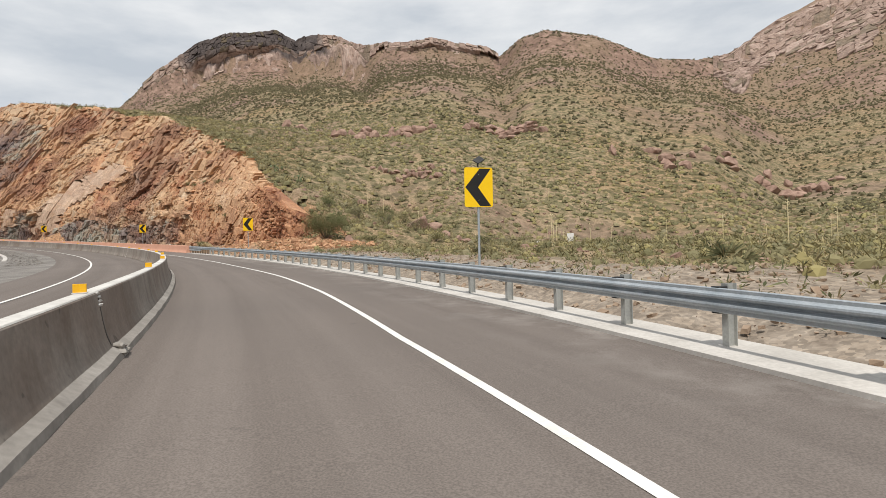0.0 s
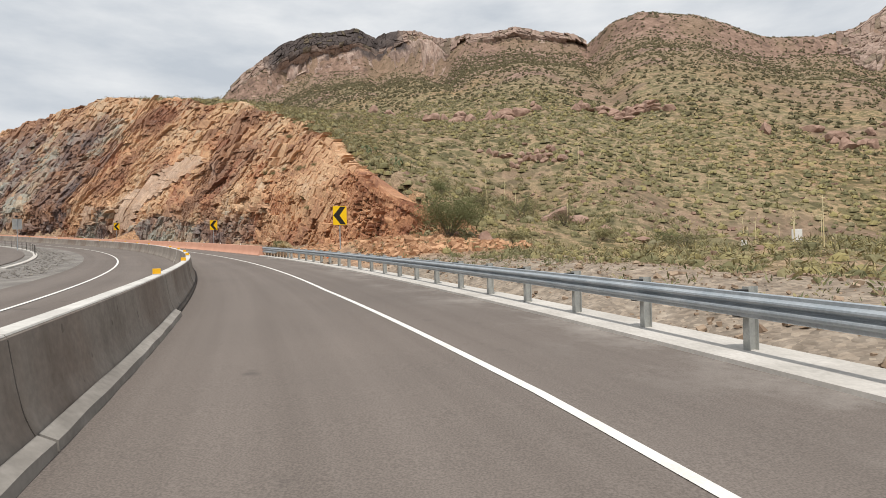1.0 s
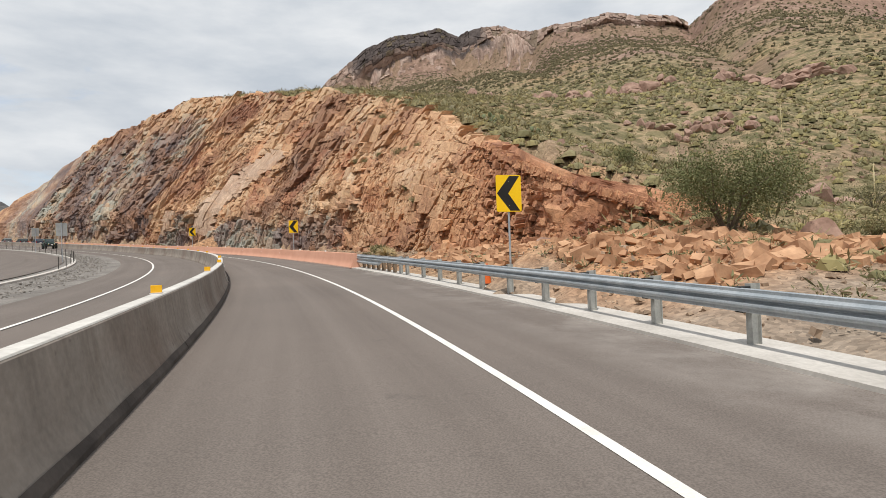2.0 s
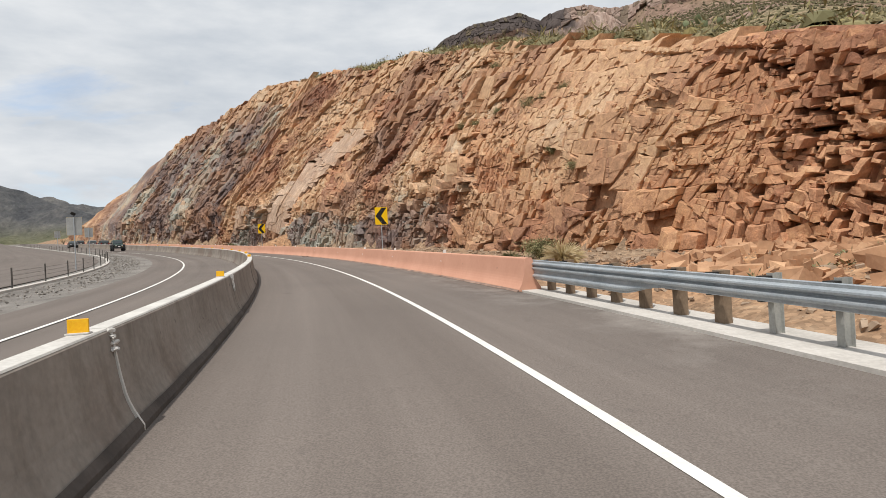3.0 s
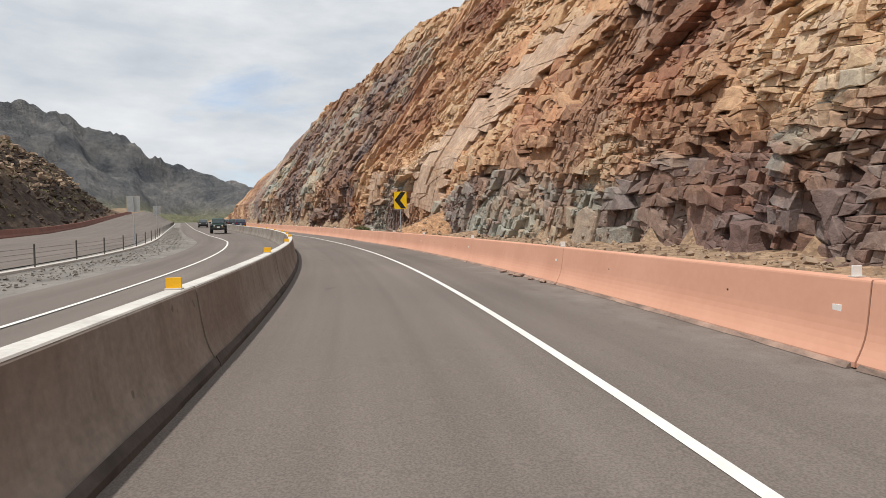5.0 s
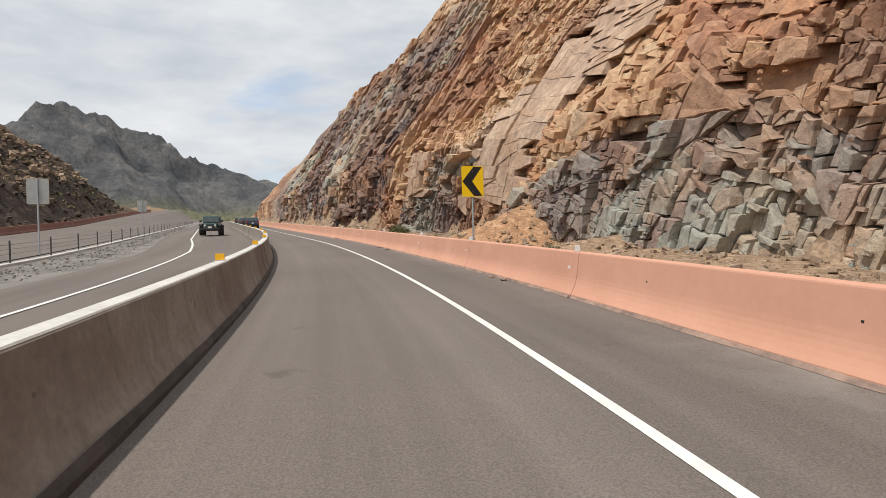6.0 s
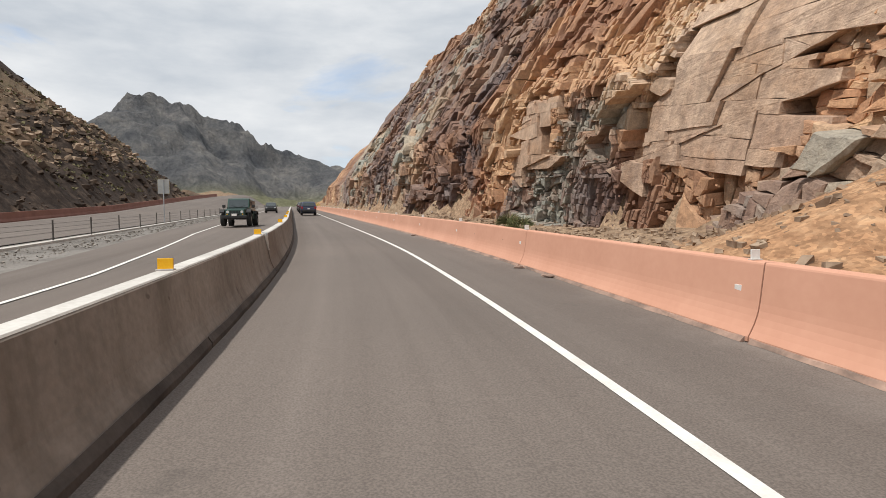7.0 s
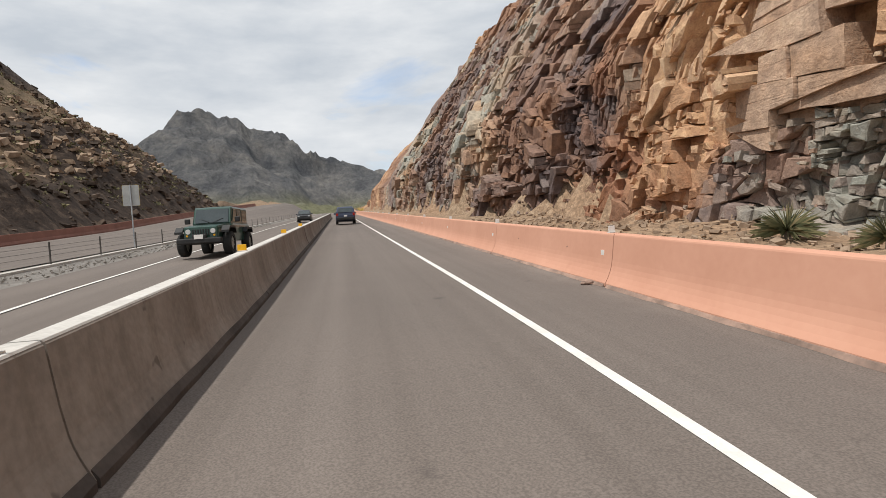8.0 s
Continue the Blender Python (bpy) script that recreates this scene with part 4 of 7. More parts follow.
# ---- rock face ----
def chunks(centre, e0, e1, e2, half, rng):
    """Angular broken blocks: six-sided lumps with their corners knocked about."""
    k = len(centre)
    sign = np.array([(x, y, z) for x in (-1, 1) for y in (-1, 1) for z in (-1, 1)], float)
    c = sign[None] * (1 + rng.uniform(-0.40, 0.15, (k, 8, 3)))
    V = centre[:, None] + sum(c[:, :, i:i + 1] * (half[:, i, None, None] * e[:, None]) for i, e in enumerate((e0, e1, e2)))
    quads = np.array([(0, 1, 3, 2), (4, 6, 7, 5), (0, 4, 5, 1), (2, 3, 7, 6), (0, 2, 6, 4), (1, 5, 7, 3)])
    tris = np.concatenate([quads[:, [0, 1, 2]], quads[:, [0, 2, 3]]])
    return V.reshape(-1, 3), (np.arange(k)[:, None, None] * 8 + tris[None]).reshape(-1, 3).tolist()


def facets(a, b, seed, soft):
    """Cells with one plane each, met by short bevels: plane height 0..1, cell's number, distance to the joint."""
    ia, ib = np.floor(a), np.floor(b)
    d1, d2 = np.full(a.shape, 1e9), np.full(a.shape, 1e9)
    h1, h2, n1 = np.zeros(a.shape), np.zeros(a.shape), np.zeros(a.shape)
    pa1, pb1, pa2, pb2 = (np.zeros(a.shape) for _ in range(4))
    for i in (-1, 0, 1):
        for j in (-1, 0, 1):
            ca, cb = ia + i, ib + j
            pa, pb = ca + 0.12 + 0.76 * lattice(ca, cb, seed), cb + 0.12 + 0.76 * lattice(ca, cb, seed + 1)
            da, db = a - pa, b - pb
            d = da * da + db * db
            r = lattice(ca, cb, seed + 2)
            h = r + (lattice(ca, cb, seed + 3) - 0.5) * da * 0.9 + (lattice(ca, cb, seed + 4) - 0.5) * db * 0.9
            near, next_ = d < d1, (d >= d1) & (d < d2)
            d2, h2 = np.where(near, d1, np.where(next_, d, d2)), np.where(near, h1, np.where(next_, h, h2))
            pa2, pb2 = np.where(near, pa1, np.where(next_, pa, pa2)), np.where(near, pb1, np.where(next_, pb, pb2))
            d1, h1, n1 = np.where(near, d, d1), np.where(near, h, h1), np.where(near, r, n1)
            pa1, pb1 = np.where(near, pa, pa1), np.where(near, pb, pb1)
    gap = (d2 - d1) / (2 * np.maximum(np.hypot(pa2 - pa1, pb2 - pb1), 1e-6))
    w = np.clip(0.5 + 0.5 * gap / soft, 0, 1)
    return w * h1 + (1 - w) * h2, n1, gap


def slab_mask(S, Hh):
    """Where the great smooth slab, and a smaller one past it, show in the cut."""
    ragged = 0.9 * fractal(S, Hh, 2.6, 2, 8)
    left = np.interp(Hh, [2, 7, 13, 16.5], [149.3, 147.2, 144, 134])
    right = np.interp(Hh, [2, 5.5, 8.7, 14.7, 16.5], [139, 139.6, 136, 124, 129])
    big = smooth01(0.0, 0.45, left - S + ragged) * smooth01(0.0, 0.45, S - right + ragged) * smooth01(2.0, 2.4, Hh + 0.5 * ragged) * smooth01(16.8, 16.3, Hh + ragged)
    small = smooth01(0.0, 0.2, 157.6 - 0.05 * Hh - S + 0.4 * ragged) * smooth01(0.0, 0.2, S - 153.7 + 0.4 * ragged) * smooth01(2.9, 3.1, Hh + 0.35 * (S - 155.5) + 0.3 * ragged) * smooth01(7.2, 6.9, Hh + 0.3 * ragged)
    return np.maximum(big, small)


def cut_poly(poly, nx, ny, c):
    """Splits a convex outline along nx * x + ny * y = c."""
    lo, hi = [], []
    for k, (x, y) in enumerate(poly):
        u, v = poly[k - 1]
        d0, d1 = nx * u + ny * v - c, nx * x + ny * y - c
        if (d0 < 0) != (d1 < 0):
            t = d0 / (d0 - d1)
            m = (u + t * (x - u), v + t * (y - v))
            lo.append(m), hi.append(m)
        (lo if d1 < 0 else hi).append((x, y))
    return lo, hi


def joint_tree(root, rng, leaf, tall, relief, hollow, wild=0.18):
    """Jointed rock: an outline is split again and again by slightly skewed cracks. Gives the blocks: outline, how far it stands out, and
    a number that its larger mass shares."""
    todo, done = [(root, 0.0, 0.5)], []
    while todo:
        poly, off, mass = todo.pop()
        if len(poly) < 3:
            continue
        xs, ys = [q[0] for q in poly], [q[1] for q in poly]
        x0, x1, y0, y1 = min(xs), max(xs), min(ys), max(ys)
        w, h, xm, ym = x1 - x0, y1 - y0, (x0 + x1) / 2, (y0 + y1) / 2
        size = math.sqrt(w * h)
        if size < 12 and size < leaf(xm, ym) * rng.lognormal(0, 0.5):
            luck = rng.random()
            if luck < hollow:
                off -= rng.uniform(0.3, 0.7) * min(size, 1.1)
            elif luck < 2 * hollow:
                off += rng.uniform(0.12, 0.35) * min(size, 1.0)
            done.append((poly, off + rng.uniform(-0.04, 0.08) * size * min(1.0, 12 * relief), mass))
            continue
        kick = relief * min(size, 3.0) if size < 6 else 0.0
        if 2.0 < size < 4.0:
            mass = rng.random()
        skew, cut = rng.normal(0, 0.5 if rng.random() < wild else 0.2), rng.uniform(0.3, 0.7)
        if w > h * tall(xm, ym) * rng.lognormal(0, 0.3):
            parts_ = cut_poly(poly, 1.0, skew, x0 + cut * w + skew * ym)
        else:
            parts_ = cut_poly(poly, skew, 1.0, y0 + cut * h + skew * xm)
        todo += [(q, off + kick * rng.normal(), mass) for q in parts_]
    return done


def shape_blocks(items, rng):
    """Blocks with chipped rims and sides that run back into the hill. items: outline, middle, how far out, roughness, tilt, spacing of
    corners, length of the sides. Gives places in the face's plane with how far out they stand, faces, and corners per block."""
    V3, F3, reps, count = [], [], [], 0
    for xy, mid, out, rough, lean, spacing, deep in items:
        pts = []
        for e in range(len(xy)):
            p0, p1 = xy[e], xy[(e + 1) % len(xy)]
            pts.append(p0)
            cuts = min(3, int(math.hypot(*(p1 - p0)) / spacing))
            for c in range(cuts):
                pts.append(p0 + (p1 - p0) * ((c + 1) / (cuts + 1) + rng.uniform(-0.1, 0.1)))
        pts = np.array(pts)
        n_ = len(pts)
        size = math.sqrt(max(np.ptp(pts[:, 0]) * np.ptp(pts[:, 1]), 0.01))
        unit = spacing / 0.45
        ring = pts + rng.normal(0, 0.045, (n_, 2)) * rough * min(size, 1.2 * unit) - (pts - mid) * (0.018 / max(size, 0.2))
        inner = mid + (ring - mid) * rng.uniform(0.74, 0.95, (n_, 1)) ** rough
        tilt = np.clip(rng.normal((0, 0.02), (0.10, 0.11)), -0.3, 0.3) * lean
        face = lambda q: out + (q - mid) @ tilt
        d_inner = face(inner) + rng.uniform(-0.02, 0.02, n_) * size * rough
        d_ring = face(ring) - rng.uniform(0.0, 0.13, n_) * min(size, 1.0 * unit) * rough
        hub = mid + rng.uniform(-0.2, 0.2, 2) * size
        d_hub = face(hub) + rng.uniform(-0.05, 0.07) * size * rough
        V3.append(np.concatenate([[[*hub, d_hub]], np.c_[inner, d_inner], np.c_[ring, d_ring], np.c_[mid + (ring - mid) * 0.97, np.minimum(d_ring, out) - deep]]))
        i0 = np.arange(n_)
        i1 = (i0 + 1) % n_
        A, B, C = count + 1, count + 1 + n_, count + 1 + 2 * n_
        F3 += [(count, A + x, A + y) for x, y in zip(i0, i1)]
        F3 += [(A + x, B + x, B + y, A + y) for x, y in zip(i0, i1)]
        F3 += [(B + x, C + x, C + y, B + y) for x, y in zip(i0, i1)]
        reps.append(3 * n_ + 1)
        count += 3 * n_ + 1
    return np.concatenate(V3), F3, np.array(reps)


# recesses where blocks have fallen out: station, height, half length, half height, depth
FALLEN = [(94.6, 2.5, 0.75, 0.28, 0.6), (100.8, 6.5, 0.8, 0.55, 0.8), (78.6, 3.1, 0.9, 0.55, 0.8), (77.6, 2.6, 0.35, 0.6, 0.6), (79.8, 1.2, 0.5, 0.4, 0.6), (109.6, 4.0, 0.5, 0.4, 0.6),
          (123.0, 5.2, 1.5, 0.5, 0.9), (128.4, 4.4, 0.5, 0.45, 0.6), (120.6, 3.0, 0.3, 1.0, 0.6), (158.5, 4.9, 0.35, 1.7, 0.7), (158.4, 2.9, 0.6, 0.4, 0.7), (156.2, 3.0, 0.9, 0.25, 0.5),
          (93.2, 5.0, 0.35, 0.8, 0.5), (104.0, 3.0, 0.4, 0.35, 0.5), (113.0, 2.8, 0.45, 0.4, 0.5), (88.0, 5.9, 0.9, 0.22, 0.4), (84.0, 3.6, 0.5, 0.25, 0.45), (150.5, 6.2, 0.6, 0.4, 0.6),
          (151.5, 3.4, 0.4, 0.4, 0.5), (154.6, 1.9, 0.7, 0.3, 0.5), (98.3, 4.4, 0.4, 0.4, 0.5), (74.0, 4.6, 0.7, 0.22, 0.4), (163.5, 3.3, 0.5, 0.3, 0.45)]
LEAN, DIP = radians(14), radians(-7)


def wedge_mask(S, Hh):
    """The ramp of broken rock below the great slab."""
    return smooth01(121, 124, S) * smooth01(144, 143.4, S) * smooth01(0.0, 0.3, 0.2 + 0.37 * (144 - S) - Hh) * smooth01(-0.5, 0.5, 6.8 - Hh)


def sheet_mask(S, Hh):
    """Where the rock stands in steep thin sheets."""
    return smooth01(158.5, 160, S + 0.05 * Hh) * smooth01(171, 167, S) * smooth01(3.5, 5.5, Hh + 2 * fractal(S, Hh, 4, 2, 6)) * smooth01(18, 13, Hh)


def rock_bulk(S, Hh):
    """How far the rock's mass stands out from the plane of the cut."""
    calm = 1 - 0.9 * slab_mask(S, Hh)
    return 0.8 * wedge_mask(S, Hh) - 0.9 + 1.1 * fractal(S, Hh, 14.0, 2, 9) + calm * (1 - 0.5 * smooth01(95, 90, S)) * fractal(S, Hh, 5.0, 2, 12) - 0.9 * smooth01(64, 56, S)


def rock_colours(S, Hh, mass, own, slab):
    drift_ = fractal(S, Hh, 5.0, 4, 61)
    low = smooth01(5.0, 2.6, Hh + 3.0 * drift_) * smooth01(92, 98, S) * smooth01(138, 134, S)
    column = smooth01(147.5, 149.2, S) * smooth01(154, 152.5, S) * smooth01(7.5, 5.5, Hh)
    under = smooth01(152, 153, S) * smooth01(161, 158, S) * smooth01(3.5, 2.9, Hh + 0.3 * (S - 155.5))
    purple = smooth01(163, 174, S + 8 * drift_) * smooth01(310, 290, S + 8 * drift_) * smooth01(36, 26, Hh + 6 * drift_)
    wedge = wedge_mask(S, Hh)
    grey = np.clip(np.maximum.reduce([0.95 * low, 0.85 * column, under, 0.85 * purple, 0.9 * wedge * smooth01(5.2, 3.8, Hh + drift_) * (0.55 + 0.45 * smooth01(136.5, 134.5, S))]) + 0.55 * (mass - 0.5) + 0.3 * (own - 0.5) + 0.6 * drift_ - 0.12, 0, 1)
    grey = grey * (1 - slab * smooth01(2.4, 2.8, Hh) * 0.9) * smooth01(84, 93, S)
    tint = np.clip(0.26 * mass + 0.34 * own + 0.9 * fractal(S, Hh, 7.0, 4, 63) + 0.20 - 0.10 * smooth01(94, 104, S) - 0.12 * smooth01(143, 150, S) - 0.45 * smooth01(75, 68, S) + 0.22 * smooth01(71, 75, S) * smooth01(90, 82, S) * smooth01(2.5, 4.5, Hh), 0, 1)
    red = np.clip(smooth01(76, 69, S + 6 * drift_) + smooth01(0.16, 0.34, fractal(S, Hh, 6.0, 4, 88)) * smooth01(172, 164, S) + 0.25 * smooth01(144, 150, S) * smooth01(166, 160, S) + 0.4 * smooth01(98, 86, S) + 0.3 * smooth01(0.84, 0.95, own), 0, 1)
    red = red * (1 - 0.9 * wedge) * (1 - 0.85 * smooth01(135, 139, S) * smooth01(153, 150, S) * smooth01(4, 2.5, Hh))
    return tint, grey, red


def paint_rock(ob, tint, grey, red, slab):
    for name, val in (("tint", tint), ("grey", grey), ("slab", slab), ("red", red)):
        at = ob.data.attributes.new(name, "FLOAT", "POINT")
        at.data.foreach_set("value", np.asarray(val.ravel(), np.float32))


def rock_face():
    st = np.r_[np.arange(54, 172, 0.5), np.arange(172, 262, 0.7), np.arange(262, 415, 0.9)]
    rows = 60
    top = np.full(len(st), 20.0)
    for _ in range(40):
        l = cut_side(st, top)
        p = spot(st, l)
        top = 0.5 * top + 0.5 * np.clip(natural(st, l, p[:, 0], p[:, 1]), 0.2, 60)
    # the mass behind the blocks
    v = np.linspace(0, 1, rows) ** 1.3
    S, V = np.meshgrid(st, v, indexing="ij")
    Hh = -0.3 + V * (top[:, None] + 0.3)
    f1, r1, g1 = facets(S / 1.6, Hh / 1.0, 31, 0.1)
    hide = smooth01(262, 256, S)
    disp = rock_bulk(S, Hh) + 0.4 * f1 - 0.95 * hide - 1.2 * smooth01(64, 56, S)
    disp[:, -1] = -3.8
    Hh[:, -1] -= 0.9
    P = spot(S.ravel(), (cut_side(S, Hh) - disp).ravel(), (Hh - 0.12 * disp).ravel())
    n, m = S.shape
    i, j = np.meshgrid(np.arange(n - 1), np.arange(m - 1), indexing="ij")
    q = (i * m + j).ravel()
    ob = mesh_object("rock_face", P, np.stack([q, q + m, q + m + 1, q + 1], 1).tolist(), M_ROCK)
    paint_rock(ob, *rock_colours(S, Hh, 0.5 + 0 * S, r1, 0 * S), 0 * S)
    tagged(ob, "blasted tan and grey rock cut with cracked blocks", "rock face", kind="structure")

    # jointed blocks, broken down by cracks; beds dip towards the road's end, joints lean back towards its start
    rng = np.random.default_rng(76)
    one = lambda x: np.array([x])
    det = math.cos(LEAN) * math.cos(DIP) - math.sin(LEAN) * math.sin(DIP)

    def back(a, b):
        return (a * math.cos(DIP) - b * math.sin(LEAN)) / det, (b * math.cos(LEAN) - a * math.sin(DIP)) / det

    def leaf(a, b):
        s_, h_ = back(a, b)
        busy = float(smooth01(-0.22, 0.2, fractal(one(s_), one(h_), 8.0, 3, 14))[0])
        out = 0.86 - 0.48 * busy
        if s_ < 73:
            out *= 0.45
        if 73 < s_ < 90 and h_ > 1.5:
            out *= 1.4
        if 145 < s_ < 163:
            out *= 0.74
        if s_ > 150:
            out *= 1.0 + 0.9 * float(smooth01(150, 200, s_))
        if h_ > 9:
            out *= 1.35
        return max(out, 0.3)

    def tall(a, b):
        s_, h_ = back(a, b)
        return 0.9 if s_ < 72 else 0.4 if 159 < s_ < 169 and h_ > 4.5 else 0.8 if 146 < s_ < 153 or 118 < s_ < 123 else 1.5

    corners = [(54, -0.5), (262, -0.5), (262, 40), (54, 40)]
    root = [(x * math.cos(LEAN) + y * math.sin(LEAN), x * math.sin(DIP) + y * math.cos(DIP)) for x, y in corners]
    free = joint_tree(root, rng, leaf, tall, 0.06, 0.085, 0.32)
    beds = joint_tree([(120, -2), (160, -2), (160, 22), (120, 22)], rng, lambda x, y: 1.5, lambda x, y: 3.2, 0.006, 0.0, 0.04)
    rows_ = []
    for kind_, blocks_ in (("free", free), ("slab", beds)):
        for poly, off, mass in blocks_:
            xy = np.array(poly)
            if kind_ == "free":
                xy = np.stack(back(xy[:, 0], xy[:, 1]), 1)
            else:
                xy[:, 1] += 0.15 * (xy[:, 0] - 140)
            mid = xy.mean(0)
            if 54.5 < mid[0] < 261.5 and -0.6 < mid[1] < np.interp(mid[0], st, top) - 0.15:
                rows_.append((kind_ == "slab", xy, mid, off, mass))
    mids = np.array([r[2] for r in rows_])
    is_slab = np.array([r[0] for r in rows_])
    in_slab = slab_mask(mids[:, 0], mids[:, 1]) > 0.5
    bulk = rock_bulk(mids[:, 0], mids[:, 1])
    fell = np.zeros(len(rows_))
    for cs_, ch_, ls_, lh_, deep in FALLEN:
        fell = np.maximum(fell, deep * (np.abs(mids[:, 0] - cs_ + 0.25 * (mids[:, 1] - ch_)) < ls_) * (np.abs(mids[:, 1] - ch_) < lh_))
    items, pick = [], []
    for k, (slab_, xy, mid, off, mass) in enumerate(rows_):
        if slab_ == in_slab[k]:
            calm = 0.38 if 71 < mid[0] < 93 and mid[1] > 1.2 else 0.7 if 119 < mid[0] < 147 and mid[1] < 10 else 1.0
            if mid[0] < 73 and rng.random() < float(smooth01(73, 63, mid[0])) + 0.4 * (mid[1] > np.interp(mid[0], st, top) - 1.6):
                continue
            items.append((xy, mid, (0.33 if slab_ else 0.0) + calm * off - fell[k], 0.15 if slab_ else min(1.0, 0.3 + calm), 0.03 if slab_ else calm, 0.45 if mid[0] < 172 else 0.9, 1.3))
            pick.append(k)
    W, F3, reps = shape_blocks(items, rng)
    pick = np.array(pick)
    centre = np.repeat(mids[pick], reps, 0)
    ws = 2.2 * fractal(W[:, 0], W[:, 1], 14.0, 2, 3) * 0.4 + 0.16 * fractal(W[:, 0], W[:, 1], 1.6, 2, 41)
    wh = 1.5 * fractal(W[:, 0], W[:, 1], 12.0, 2, 4) * (1 - np.repeat(is_slab[pick], reps)) * smooth01(0, 2, W[:, 1]) + 0.12 * fractal(W[:, 0], W[:, 1], 1.5, 2, 42)
    stand_out = W[:, 2] + np.repeat(bulk[pick], reps)
    s_w, h_w = W[:, 0] + ws, W[:, 1] + wh
    low_h = np.maximum(centre[:, 1], 0)
    flat = np.where(np.repeat(is_slab[pick], reps), 1.0, 0.72)
    side = cut_side(centre[:, 0], low_h) + (cut_side(centre[:, 0], np.maximum(h_w, 0)) - cut_side(centre[:, 0], low_h)) * flat - stand_out
    wall = mesh_object("jointed_blocks", spot(s_w, side, h_w - 0.10 * stand_out), F3, M_ROCK, ob)
    tagged(wall, kind="stuff")
    mass = np.array([rows_[k][4] for k in pick])
    own = rng.random(len(pick))
    slab_f = is_slab[pick].astype(float)
    tint, grey, red = rock_colours(mids[pick, 0], mids[pick, 1], mass, own, slab_f)
    paint_rock(wall, *(np.repeat(x, reps) for x in (tint, grey, red, slab_f * (0.7 + 0.3 * own))))

    # small broken pieces lodged in the cracks
    rng = np.random.default_rng(77)
    for lo, hi, number, grow in ((55, 71, 2600, 1.5), (56, 172, 4500, 1.0), (172, 262, 2500, 1.6)):
        s = rng.uniform(lo, hi, number)
        h = np.minimum(rng.uniform(0, 1, number) ** 1.25 * 26, np.interp(s, st, top) - 0.6)
        keep = (slab_mask(s, h) < 0.2) & (h > -0.1)
        s, h = s[keep], h[keep]
        k = len(s)
        plate = rng.uniform(0, 1, k) < sheet_mask(s, h)
        size = grow * (0.06 + 0.18 * rng.uniform(0, 1, k) ** 3)
        half = size[:, None] * np.stack([rng.uniform(0.6, 1.5, k), rng.uniform(0.5, 0.9, k), rng.uniform(0.35, 0.8, k)], 1)
        half[plate] = half[plate] * np.array([0.38, 0.55, 1.9])
        out = rock_bulk(s, h) + 0.1 - 1.0 * smooth01(70, 61, s)
        centre = spot(s, cut_side(s, h) - out + half[:, 1] * rng.uniform(0.3, 0.8, k), h - 0.10 * out)
        ahead = spot(s + 0.5, 0 * s) - spot(s - 0.5, 0 * s)
        ahead = ahead / np.linalg.norm(ahead, axis=1)[:, None]
        right = np.stack([ahead[:, 1], -ahead[:, 0], 0 * s], 1)
        slope = np.where(h > 7, 0.45, 0.2)[:, None]
        rise = right * slope + np.array([0, 0, 1.0])
        rise = rise / np.linalg.norm(rise, axis=1)[:, None]
        tip = -DIP + rng.normal(0, 0.14, k) + np.where(rng.uniform(0, 1, k) < 0.12, rng.normal(0, 0.5, k), 0)
        ca, sa = np.cos(tip)[:, None], np.sin(tip)[:, None]
        e0, e2 = ahead * ca + rise * sa, rise * ca - ahead * sa
        e1 = np.cross(e2, e0)
        yaw = rng.normal(0, 0.2, k)[:, None]
        e0, e1 = e0 * np.cos(yaw) + e1 * np.sin(yaw), e1 * np.cos(yaw) - e0 * np.sin(yaw)
        V, F = chunks(centre, e0, e1, e2, half, rng)
        part_ = mesh_object("broken_blocks", V, F, M_ROCK, ob)
        tagged(part_, kind="stuff")
        paint_rock(part_, *(np.repeat(x, 8) for x in (*rock_colours(s, h, rng.random(k), rng.random(k), 0 * s), 0 * s)))
    return ob


rock_face()

